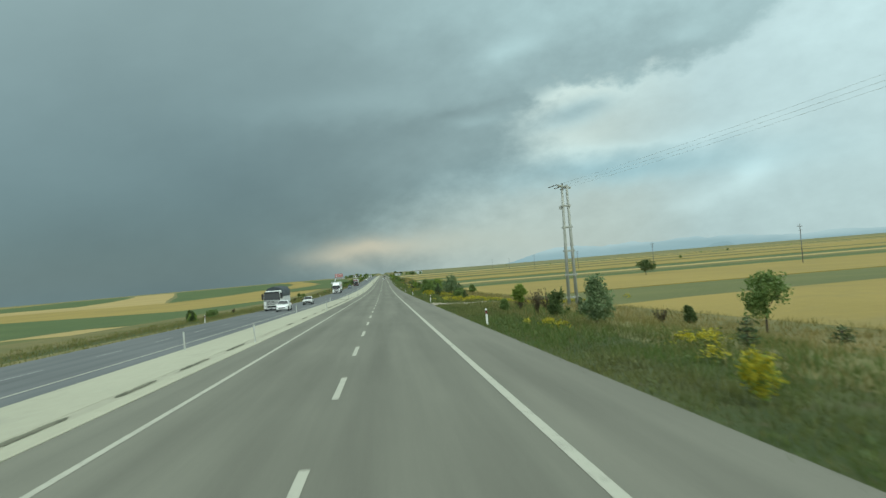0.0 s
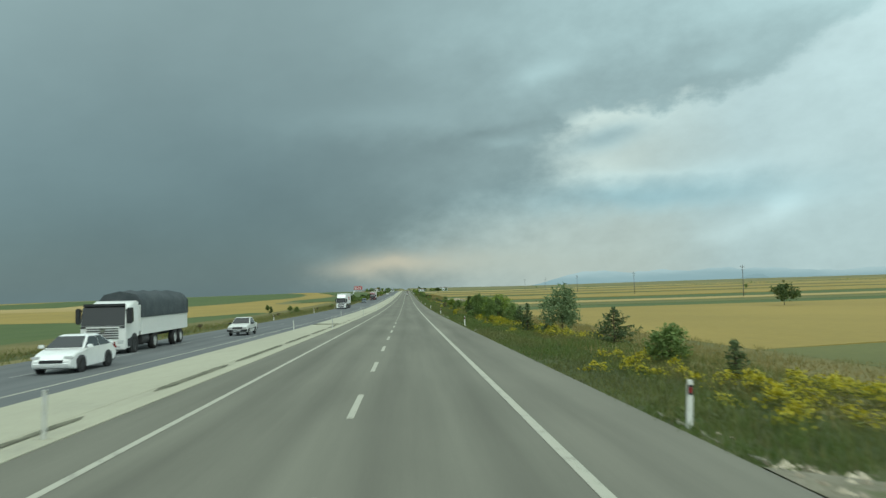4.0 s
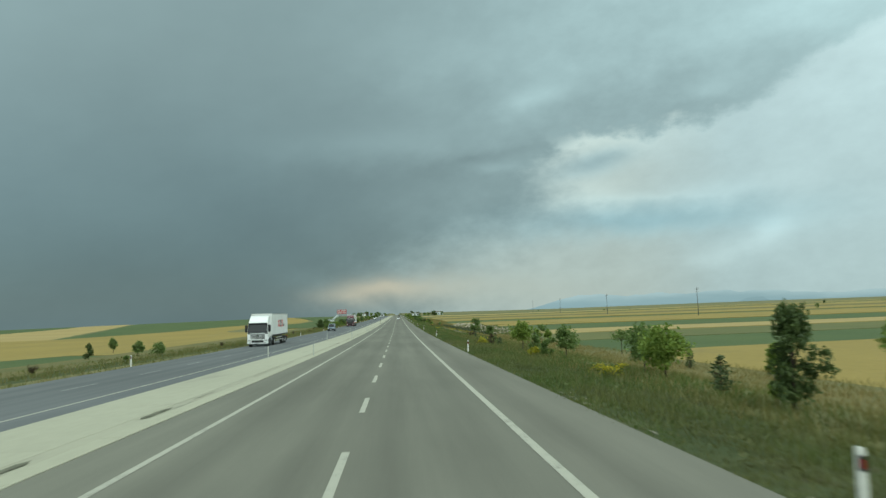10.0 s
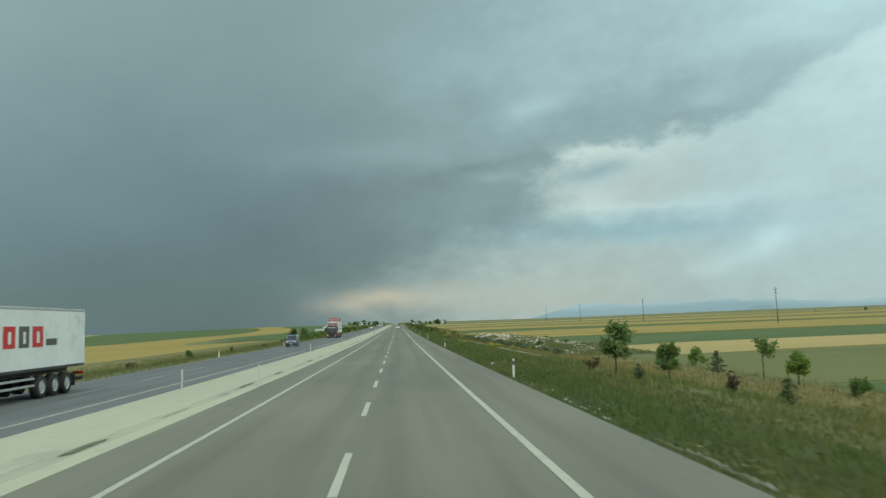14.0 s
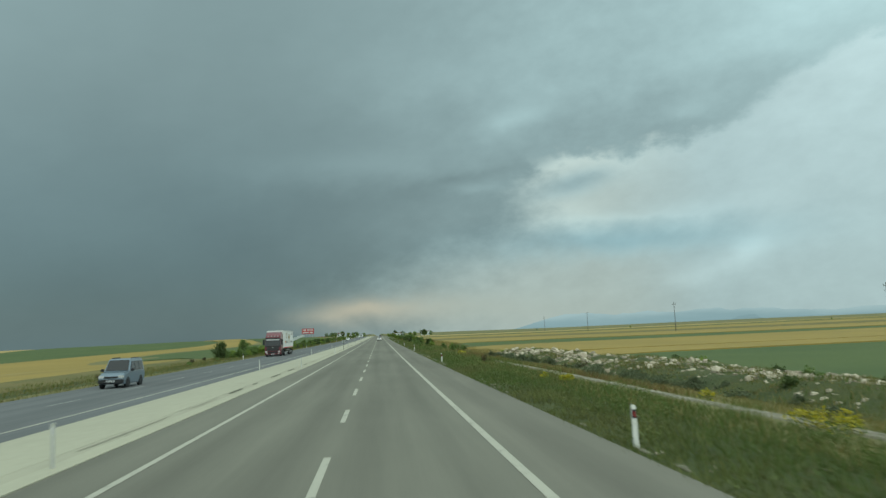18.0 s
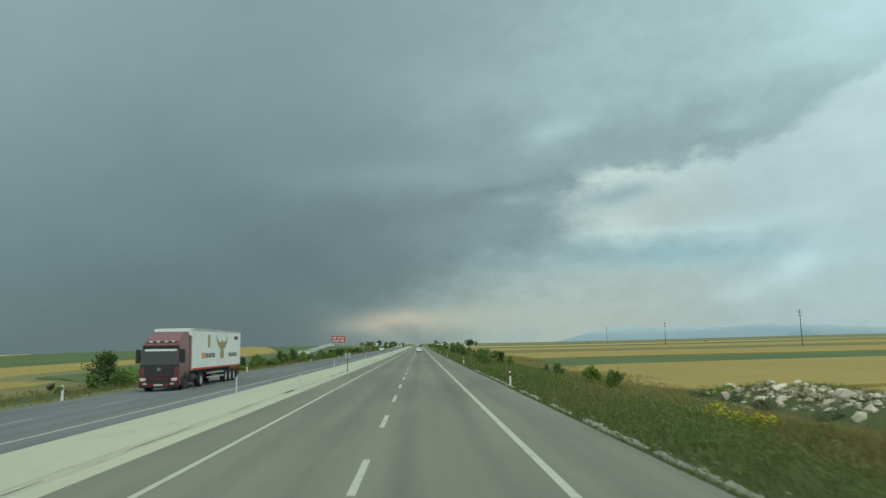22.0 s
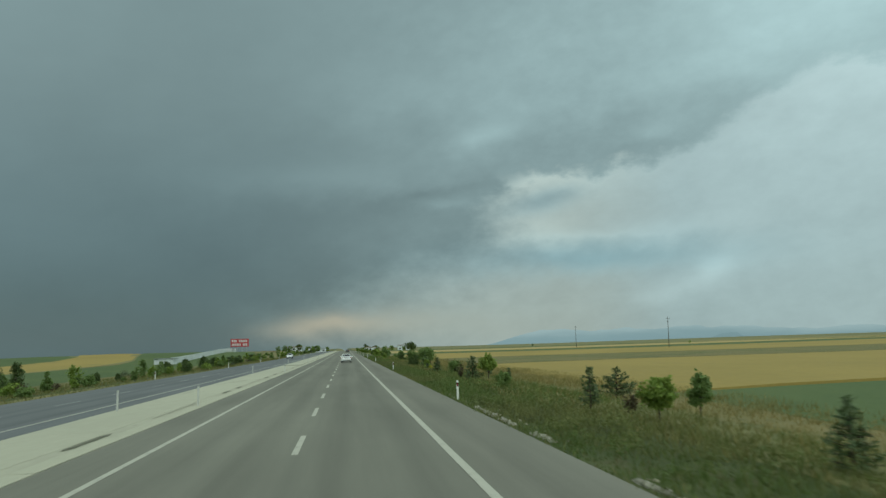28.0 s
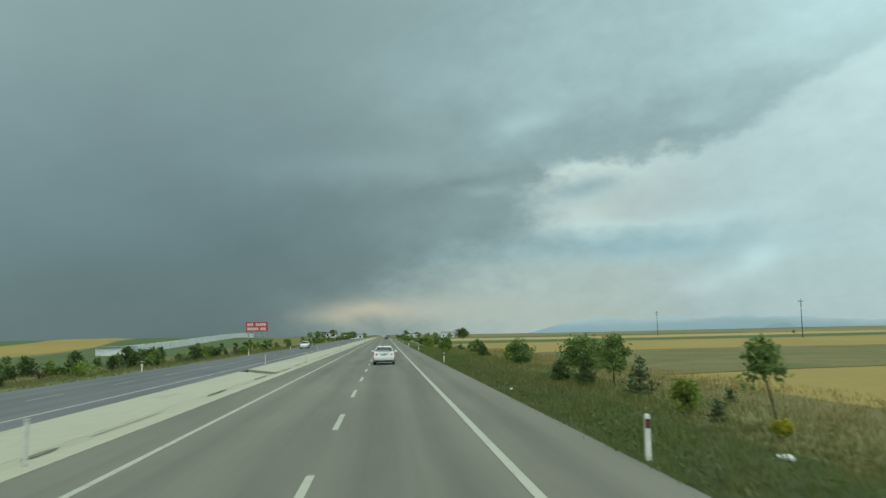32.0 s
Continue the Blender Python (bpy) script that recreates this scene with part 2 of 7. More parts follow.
def relief(nt, b, height, strength=0.4, dist=0.02):
    n = nt.nodes.new("ShaderNodeBump")
    n.inputs["Strength"].default_value, n.inputs["Distance"].default_value = strength, dist
    nt.links.new(height, n.inputs["Height"])
    nt.links.new(n.outputs[0], b.inputs["Normal"])


def mottled(name, a, c, big=0.3, small=8.0, rough=0.9, metal=0.0, stretch=(1, 1, 1), bump=0.3, dist=0.02, third=None, spec=0.3):
    """Two tones blended by coarse and fine noise, a third as scattered stains, and fine relief."""
    m, nt, b = material(name, rough, metal, spec)
    p = place_of(nt, stretch)
    n1, n2 = noise_of(nt, p, big, 4.0), noise_of(nt, p, small, 5.0, 0.65)
    fac = smooth(nt, op(nt, "ADD", op(nt, "MULTIPLY", n1, 0.6), op(nt, "MULTIPLY", n2, 0.4)), 0.36, 0.64)
    col = blend(nt, fac, a, c)
    if third:
        col = blend(nt, smooth(nt, noise_of(nt, p, big * 2.3, 6.0, 0.7), 0.56, 0.70), col, third)
    nt.links.new(col, b.inputs["Base Color"])
    if bump:
        relief(nt, b, n2, bump, dist)
    return m


def plain(name, color, rough=0.5, metal=0.0, spec=0.4, emit=0.0):
    m, nt, b = material(name, rough, metal, spec)
    p = place_of(nt)
    n = noise_of(nt, p, 6.0, 4.0)
    nt.links.new(blend(nt, smooth(nt, n, 0.35, 0.7), color, tuple(c * 0.82 for c in color)), b.inputs["Base Color"])
    if emit:
        b.inputs["Emission Color"].default_value, b.inputs["Emission Strength"].default_value = (*color, 1), emit
    return m


def asphalt(name, tone, wheel):
    """Worn road surface: aggregate grain, wheel tracks along x, long streaks and dull patches."""
    m, nt, b = material(name, 0.85, 0.0, 0.25)
    p = place_of(nt)
    lon = place_of(nt, (1.3, 0.035, 1))
    sep = nt.nodes.new("ShaderNodeSeparateXYZ")
    nt.links.new(p, sep.inputs[0])
    x = sep.outputs[0]
    grain = noise_of(nt, p, 38.0, 3.0, 0.7)
    streak = noise_of(nt, lon, 1.0, 5.0, 0.6)
    patch = noise_of(nt, place_of(nt, (0.25, 0.06, 1)), 1.0, 4.0)
    track = 0.0
    for cx in wheel:
        d = op(nt, "DIVIDE", op(nt, "SUBTRACT", x, cx), 0.42)
        g = op(nt, "EXPONENT", op(nt, "MULTIPLY", op(nt, "MULTIPLY", d, d), -1.0))
        track = op(nt, "ADD", track, g)
    v = op(nt, "ADD", op(nt, "MULTIPLY", grain, 0.30), op(nt, "ADD", op(nt, "MULTIPLY", streak, 0.45), op(nt, "MULTIPLY", patch, 0.45)))
    v = op(nt, "SUBTRACT", v, op(nt, "MULTIPLY", track, 0.10))
    dark, light = tuple(t * 0.72 for t in tone), tuple(t * 1.22 for t in tone)
    nt.links.new(blend(nt, smooth(nt, v, 0.30, 0.85), dark, light), b.inputs["Base Color"])
    relief(nt, b, grain, 0.35, 0.006)
    return m


def worn_paint(name, color, under, wear=0.46):
    m, nt, b = material(name, 0.75, 0.0, 0.3)
    p = place_of(nt)
    n = op(nt, "ADD", op(nt, "MULTIPLY", noise_of(nt, p, 2.2, 6.0, 0.7), 0.6), op(nt, "MULTIPLY", noise_of(nt, p, 30.0, 3.0, 0.7), 0.4))
    nt.links.new(blend(nt, smooth(nt, n, wear - 0.14, wear + 0.02), under, color), b.inputs["Base Color"])
    return m


M_ROAD = asphalt("asphalt_road", (0.158, 0.156, 0.124), (0.85, 2.65, -0.85, -2.65))
M_SHOULDER = asphalt("asphalt_shoulder", (0.160, 0.156, 0.124), (4.6,))
M_ROAD_FAR = asphalt("asphalt_opposite", (0.125, 0.132, 0.132), (-11.4, -13.1, -14.9, -16.7))
M_LINE = worn_paint("road_paint", (0.39, 0.385, 0.315), (0.20, 0.20, 0.17), 0.47)
M_LINE_DULL = worn_paint("worn_road_paint", (0.30, 0.305, 0.285), (0.15, 0.155, 0.15), 0.52)
M_CONC = mottled("concrete", (0.385, 0.378, 0.285), (0.345, 0.338, 0.256), 0.12, 3.0, 0.9, stretch=(1, 0.35, 1), bump=0.25, third=(0.30, 0.297, 0.23))
M_SILT = mottled("damp_silt", (0.085, 0.088, 0.058), (0.165, 0.163, 0.115), 1.6, 9.0, 0.95, stretch=(1.6, 0.5, 1), third=(0.25, 0.245, 0.185))
M_SOIL = mottled("bare_soil", (0.105, 0.092, 0.066), (0.062, 0.058, 0.040), 0.5, 7.0, 0.95, third=(0.22, 0.20, 0.16))
M_GRAVEL = mottled("pale_gravel", (0.27, 0.25, 0.19), (0.155, 0.145, 0.10), 0.6, 7.0, 0.95, third=(0.105, 0.115, 0.055), bump=0.8, dist=0.06)
M_VERGE = mottled("verge_grass", (0.043, 0.060, 0.018), (0.076, 0.086, 0.029), 0.35, 5.0, 0.95, third=(0.082, 0.070, 0.034), bump=0.9, dist=0.10)
M_DRY = mottled("dry_verge_grass", (0.165, 0.140, 0.054), (0.105, 0.108, 0.036), 0.12, 1.8, 0.95, third=(0.065, 0.08, 0.025), bump=0.8, dist=0.12)
M_WHEAT = mottled("ripening_wheat", (0.275, 0.207, 0.056), (0.232, 0.178, 0.048), 0.035, 1.2, 0.95, stretch=(1, 0.5, 1), bump=0.5, dist=0.1, third=(0.21, 0.168, 0.055))
M_BARLEY = mottled("pale_barley", (0.345, 0.265, 0.105), (0.295, 0.228, 0.088), 0.03, 1.0, 0.95, bump=0.5, dist=0.1)
M_CROP = mottled("green_crop", (0.062, 0.092, 0.030), (0.082, 0.110, 0.034), 0.05, 1.6, 0.95, bump=0.5, dist=0.1)
M_OLIVE = mottled("olive_crop", (0.125, 0.128, 0.042), (0.100, 0.108, 0.036), 0.05, 1.4, 0.95, bump=0.5, dist=0.1)
M_PLAIN = mottled("far_plain", (0.185, 0.165, 0.070), (0.110, 0.118, 0.045), 0.006, 0.05, 0.95, stretch=(0.4, 1, 1), bump=0.0, third=(0.25, 0.205, 0.09))

# ---------------------------------------------------------------- mesh helpers
def part(name, bm, mat, parent=None, label="", at=None):
    me = bpy.data.meshes.new(name)
    bm.to_mesh(me)
    bm.free()
    for m in (mat if isinstance(mat, (list, tuple)) else [mat]):
        me.materials.append(m)
    ob = new(name, me)
    if at is not None:
        ob.matrix_basis = at
    if parent is not None:
        ob.parent = parent
    if label:
        ob["label"] = label
    return ob


def mesh_of(name, verts, faces, mat, parent=None, smooth_faces=False):
    me = bpy.data.meshes.new(name)
    me.from_pydata(verts, [], faces)
    for m in (mat if isinstance(mat, (list, tuple)) else [mat]):
        me.materials.append(m)
    if smooth_faces:
        me.polygons.foreach_set("use_smooth", [True] * len(me.polygons))
    ob = new(name, me)
    if parent is not None:
        ob.parent = parent
    return ob


def strip(name, x0, x1, y0, y1, mat, dz=0.0, thick=0.0, step=10.0, parent=None, height=None, nx=1, tilt=0.0, slant=(0.0, 0.0)):
    """A sheet or slab along the road that follows its height; tilt: rise per metre of x from x0; slant: how much further its two ends lie at x0."""
    height = height or (lambda x, y: road_z(y))
    n = max(1, int(round((y1 - y0) / step)))
    ys = [y0 + (y1 - y0) * i / n for i in range(n + 1)]
    xs = [x0 + (x1 - x0) * i / nx for i in range(nx + 1)]
    lag = [(y, slant[0] + (slant[1] - slant[0]) * (y - y0) / (y1 - y0)) for y in ys]
    spots = [(x, y + d * (x1 - x) / (x1 - x0)) for y, d in lag for x in xs]
    verts = [(x, y, height(x, y) + dz + tilt * (x - x0)) for x, y in spots]
    w = nx + 1
    faces = [(j * w + i, j * w + i + 1, (j + 1) * w + i + 1, (j + 1) * w + i) for j in range(n) for i in range(nx)]
    if thick:
        k = len(verts)
        verts += [(x, y, z - thick) for x, y, z in verts]
        faces += [(d + k, c + k, b + k, a + k) for a, b, c, d in faces[:]]
        rim = [i for i in range(w)] + [j * w + nx for j in range(1, n + 1)] + [n * w + i for i in range(nx - 1, -1, -1)] + [j * w for j in range(n - 1, 0, -1)]
        faces += [(b, a, a + k, b + k) for a, b in zip(rim, rim[1:] + rim[:1])]
    return mesh_of(name, verts, faces, mat, parent)


# ---------------------------------------------------------------- ground and road
def build_ground():
    xs = [-4400, -3000, -2000, -1300, -900, -650, -480, -360, -270, -200, -150, -110, -80, -60, -45, -35, -29, -27, -25, -23, -21, -20, -14, -9, -4, 1, 5.6, 6.5, 8, 10, 12, 14, 16, 20, 26, 34, 45, 60, 80, 110, 150, 200, 270, 360, 480, 650, 900, 1300, 2000, 3000, 4400]
    ys = [-390 + 26 * i for i in range(60)] + [1180, 1260, 1400, 1600, 1900, 2300, 2900, 3700, 4900]
    verts = []
    for y in ys:
        for x in xs:
            z = land_z(x, y)
            if -20 < x < 5.6:
                z = road_z(y) - 0.75
            verts.append((x, y, z))
    w = len(xs)
    faces, mats = [], []
    for j in range(len(ys) - 1):
        for i in range(w - 1):
            faces.append((j * w + i, j * w + i + 1, (j + 1) * w + i + 1, (j + 1) * w + i))
            x = (xs[i] + xs[i + 1]) / 2
            mats.append(0 if 5 < x < 10 or -27 < x < -19 else (1 if 14 <= x < 45 or -60 < x <= -27 else 2))
    ob = mesh_of("ground", verts, faces, [M_VERGE, M_DRY, M_PLAIN], smooth_faces=True)
    ob.data.polygons.foreach_set("material_index", mats)
    return tagged(ob, "open grassy plain with dry verges beside the road", "ground", kind="structure")


build_ground()
Y0, Y1 = -60.0, 1500.0
tagged(strip("road", -5.09, 3.75, Y0, Y1, M_ROAD, 0.0, 0.5), "worn grey asphalt carriageway with two lanes", "road", kind="structure")
tagged(strip("road_shoulder", 3.75, 5.95, Y0, Y1, M_SHOULDER, 0.0, 0.5), "dusty grey asphalt hard shoulder", "road shoulder", kind="structure")
tagged(strip("road_opposite", -18.4, -8.98, Y0, Y1, M_ROAD_FAR, -0.34, 0.3, tilt=0.026), "blue-grey asphalt carriageway for oncoming traffic", "road", kind="structure")


def opp_z(x, y):
    return road_z(y) - 0.34 + 0.026 * (x + 18.4)


LINE_OB = tagged(new("lane_marking"), "worn white painted lane lines", "road marking", kind="structure")
strip("edge_line", 3.44, 3.62, Y0, Y1, M_LINE, 0.006, parent=LINE_OB)
strip("edge_line", -3.63, -3.48, Y0, Y1, M_LINE, 0.006, parent=LINE_OB)
strip("edge_line", -10.42, -10.28, Y0, Y1, M_LINE, 0.006, parent=LINE_OB, height=opp_z)
PERIOD, DASH, FIRST = 10.26, 3.95, 6.35
for k in range(-5, 110):
    y = FIRST + PERIOD * k
    strip("dash", -0.075, 0.075, y, y + DASH, M_LINE, 0.006, step=4, parent=LINE_OB)
    if k < 90:
        strip("dash", -13.95, -13.81, y + 4, y + 4 + DASH, M_LINE_DULL, 0.006, step=4, parent=LINE_OB, height=opp_z)


# ---------------------------------------------------------------- median, fields, verge
def median_z(x, y):
    return road_z(y) + (0.02 if x > -5.9 else 0.02 + 0.03 * (x + 5.9))


# broken-open places: where they begin and end beside the channel, and how much further beside the opposite carriageway
CUTS = ((151.2, 154.6, 4.3, 4.7), (620.8, 623.6, 6.0, 6.6))


def build_median():
    """Concrete median: narrow kerb slabs, a shallow channel and wide paving slabs, broken open in two places."""
    top = tagged(new("median_strip"), "pale concrete median of worn paving slabs with a drain channel", "median strip", kind="structure")
    for lo, hi in ((Y0, CUTS[0][0]), (CUTS[0][1], CUTS[1][0]), (CUTS[1][1], Y1)):
        strip("channel", -6.06, -5.60, lo, hi, M_CONC_CHANNEL, 0.010, 0.2, parent=top)
    y = Y0
    rnd = random.Random(4)
    while y < 900:
        n = rnd.choice((5.0, 5.0, 6.0))
        g = 0.012
        strip("kerb_slab", -5.60, -5.09, y, y + n - g, M_CONC, 0.02 + rnd.uniform(-0.004, 0.004), 0.25, step=6, parent=top)
        y += n
    strip("kerb_slab", -5.60, -5.09, y, Y1, M_CONC, 0.02, 0.25, step=20, parent=top)
    y, lag, cuts = Y0, 0.0, list(CUTS)
    while y < 900:
        n = rnd.choice((7.0, 8.0, 9.0))
        broken = cuts and y + n > cuts[0][0] - 3
        end = cuts[0][0] if broken else y + n - 0.015
        strip("paving_slab", -8.98, -6.06, y, end, M_CONC, 0.0, 0.25, step=6, parent=top, height=median_z, nx=2, slant=(lag, cuts[0][2] if broken else 0.0))
        y, lag = y + n, 0.0
        if broken:
            y, lag = cuts[0][1], cuts[0][3]
            cuts.pop(0)
    strip("paving_slab", -8.98, -6.06, y, Y1, M_CONC, 0.0, 0.25, step=20, parent=top, height=median_z, nx=2)
    for c0, c1, s0, s1 in CUTS:
        strip("soil_bed", -8.98, -5.62, c0 - 0.3, c1 + 0.3, M_SOIL, -0.27, 0.1, step=0.5, parent=top, nx=8, slant=(s0, s1), height=lambda x, y: road_z(y) + 0.06 * noise.noise((x * 2, y * 2, 0)))
        strip("soil_gap", -5.74, -5.605, c1, c1 + 5.5, M_SOIL, 0.016, 0.0, step=0.5, parent=top)
        for _ in range(40):
            u = rnd.random()
            rock_at(-8.7 + 2.8 * u, rnd.uniform(c0 + 0.3, c1 - 0.2) + s0 * (1 - u), lambda x, y: road_z(y) - 0.25, rnd.uniform(0.03, 0.10), top, M_STONE, rnd)
    # thin films of silt in the channel, with a few dark weedy patches
    y = -20.0
    while y < 700:
        long = 92 < y < 146
        weedy = long or rnd.random() < (0.75 if y < 92 else 0.5)
        n = rnd.uniform(6.0, 12.0) if long else rnd.uniform(1.4, 4.5) if weedy else rnd.uniform(3.0, 9.0)
        steps = max(4, int(n / 0.35))
        verts, faces = [], []
        for i in range(steps + 1):
            u = i / steps
            yy = y + n * u
            full = min(1.0, 0.12 + 2.6 * math.sin(math.pi * u)) * ((0.8 if long else 0.55) if weedy else 0.2)
            lo = -5.84 - 0.17 * full + rnd.uniform(-0.025, 0.025)
            hi = -5.84 + 0.19 * full + rnd.uniform(-0.02, 0.02)
            verts += [(lo, yy, road_z(yy) + 0.027), (max(hi, lo + 0.03), yy, road_z(yy) + 0.025)]
            if i:
                k = 2 * i
                faces.append((k - 2, k - 1, k + 1, k))
        mesh_of("silt", verts, faces, M_SILT if weedy else M_FILM, top)
        y += n + (rnd.uniform(0.2, 1.5) if long else rnd.uniform(1.5, 8.0))


ROCKS = []


def rock_mesh(seed, mat):
    r = random.Random(seed)
    bm = bmesh.new()
    bmesh.ops.create_icosphere(bm, subdivisions=1, radius=1.0)
    sx, sy, sz = r.uniform(0.8, 1.4), r.uniform(0.65, 1.1), r.uniform(0.5, 0.9)
    for v in bm.verts:
        k = 0.95 + 0.55 * noise.noise(v.co * 1.3 + Vector((seed * 7.3, 0, 0))) + r.uniform(-0.17, 0.17)
        v.co = Vector((v.co.x * sx * k, v.co.y * sy * k, v.co.z * sz * k))
    me = bpy.data.meshes.new("rock")
    bm.to_mesh(me)
    bm.free()
    me.materials.append(mat)
    return me


def rock_at(x, y, height, size, parent, mat, rnd):
    if not ROCKS:
        ROCKS.extend(rock_mesh(s, M_STONE) for s in range(14))
    ob = new("rock", rnd.choice(ROCKS))
    ob.location = (x, y, height(x, y) + size * 0.25)
    ob.rotation_euler = (rnd.uniform(-0.5, 0.5), rnd.uniform(-0.5, 0.5), rnd.uniform(0, 6.28))
    ob.scale = (size, size, size)
    ob.parent = parent
    return ob


def varied(name, a, c, rough=0.95, joined=False):
    """Two tones picked per object, or per piece of a joined mesh, with grain."""
    m, nt, b = material(name, rough, 0.0, 0.2)
    p = place_of(nt)
    pick = nt.nodes.new("ShaderNodeNewGeometry").outputs["Random Per Island"] if joined else nt.nodes.new("ShaderNodeObjectInfo").outputs["Random"]
    n = noise_of(nt, p, 5.0, 5.0, 0.65)
    fac = op(nt, "ADD", op(nt, "MULTIPLY", pick, 0.65), op(nt, "MULTIPLY", n, 0.5))
    nt.links.new(blend(nt, smooth(nt, fac, 0.2, 0.95), a, c), b.inputs["Base Color"])
    relief(nt, b, n, 0.6, 0.03)
    return m


M_STONE = varied("pale_rubble", (0.52, 0.465, 0.355), (0.24, 0.205, 0.145))
M_STONE_SMALL = varied("pale_rubble_chips", (0.50, 0.45, 0.34), (0.19, 0.165, 0.12), joined=True)
M_CRUST = mottled("broken_edging", (0.35, 0.335, 0.26), (0.17, 0.16, 0.115), 5.0, 18.0, 0.95, bump=1.0, dist=0.05, third=(0.09, 0.10, 0.055))
M_CONC_CHANNEL = mottled("channel_concrete", (0.365, 0.358, 0.27), (0.315, 0.308, 0.235), 0.35, 3.0, 0.95, stretch=(1, 0.25, 1), third=(0.225, 0.225, 0.17))
M_FILM = mottled("dusty_film", (0.335, 0.328, 0.25), (0.275, 0.27, 0.205), 0.4, 5.0, 0.95)
build_median()


def field(name, x0, x1, y0, y1, mat, label, skew=0.2, rise=0.30, step=22.0, skew2=None):
    """A crop stand on the plain: a slab whose ends run a little askew to the road."""
    def shape(x, y):
        return land_z(x, y)
    nx = max(4, int(abs(x1 - x0) / 45))
    ny = max(1, int((y1 - y0) / step))
    xs = [x0 + (x1 - x0) * (i / nx) ** 1.7 for i in range(nx + 1)]
    verts, faces = [], []
    for j in range(ny + 1):
        for x in xs:
            u, out = j / ny, abs(x) - abs(x0)
            y = (y0 + skew * out) * (1 - u) + (y1 + (skew if skew2 is None else skew2) * out) * u
            verts.append((x, y, shape(x, y) + 0.01 + (rise - 0.01) * ease(out, 0, 16)))
    w = nx + 1
    up = x1 > x0
    for j in range(ny):
        for i in range(nx):
            q = (j * w + i, j * w + i + 1, (j + 1) * w + i + 1, (j + 1) * w + i)
            faces.append(q if up else q[::-1])
    k = len(verts)
    rim = [i for i in range(w)] + [j * w + nx for j in range(1, ny + 1)] + [ny * w + i for i in range(nx - 1, -1, -1)] + [j * w for j in range(ny - 1, 0, -1)]
    verts += [(verts[r][0], verts[r][1], verts[r][2] - rise - 0.3) for r in rim]
    m = len(rim)
    for i in range(m):
        faces.append((rim[i], k + i, k + (i + 1) % m, rim[(i + 1) % m]))
    return tagged(mesh_of(name, verts, faces, mat, smooth_faces=False), label, "crop field", kind="structure")


RIGHT = [(-140, 76, "wheat"), (76, 122, "olive"), (122, 257, "wheat"), (258, 292, "green"), (293, 330, "olive"), (331, 362, "barley"), (362, 428, "green"), (429, 450, "wheat"), (450, 513, "wheat"),
         (514, 548, "green"), (549, 626, "wheat"), (627, 690, "brown"), (691, 800, "wheat"), (801, 880, "green"), (882, 1010, "barley"), (1012, 1120, "olive"), (1122, 1300, "green")]
CROPS = {"wheat": (M_WHEAT, "ripening golden wheat stand"), "olive": (M_OLIVE, "dull olive half-ripe grain stand"), "green": (M_CROP, "fresh green low crop stand"),
         "barley": (M_BARLEY, "pale straw-coloured barley stand"), "brown": (M_DRY, "dry brownish grain stand")}
for a, b, crop in RIGHT:
    x0 = 24.0 if a < 300 else (31.0 if a < 440 else 21.0)
    field("crop_field", x0, 430.0, a, b, CROPS[crop][0], CROPS[crop][1], skew=0.22, rise=0.12 if crop == "green" else 0.15 if crop == "olive" else 0.28)
rnd = random.Random(11)
y = -100.0
while y < 1500:
    n = rnd.uniform(35, 110)
    crop = rnd.choice(["wheat", "barley", "green", "olive", "wheat", "green"])
    field("crop_field", 440.0, 1500.0, y, y + n - 1.5, CROPS[crop][0], CROPS[crop][1], skew=0.12, rise=0.25)
    y += n


def between(a, b, u):
    k = min(int(u), len(a) - 2)
    v = u - k
    return [tuple(q[k][c] + (q[k + 1][c] - q[k][c]) * v for c in (0, 1)) for q in (a, b)]


def sloped_field(near, far, crop, rise=0.2, n=10, per=9):
    """A crop stand between two bounds that run along the hillside."""
    mat, label = CROPS[crop]
    m = (len(near) - 1) * per
    verts, faces = [], []
    for i in range(m + 1):
        p, q = between(near, far, i / per)
        for j in range(n + 1):
            v = (j / n) ** 1.4
            x, y = p[0] + (q[0] - p[0]) * v, p[1] + (q[1] - p[1]) * v
            verts.append((x, y, land_z(x, y) - 0.04 + (rise + 0.04) * ease(math.hypot(x - p[0], y - p[1]), 0, 12)))
    w = n + 1
    for i in range(m):
        for j in range(n):
            faces.append((i * w + j, (i + 1) * w + j, (i + 1) * w + j + 1, i * w + j + 1))
    k = len(verts)
    rim = list(range(w)) + [i * w + n for i in range(1, m + 1)] + [m * w + j for j in range(n - 1, -1, -1)] + [i * w for i in range(m - 1, 0, -1)]
    verts += [(verts[q][0], verts[q][1], verts[q][2] - rise - 0.3) for q in rim]
    c = len(rim)
    faces += [(rim[i], rim[(i + 1) % c], k + (i + 1) % c, k + i) for i in range(c)]
    return tagged(mesh_of("crop_field", verts, faces, mat), label, "crop field", kind="structure")


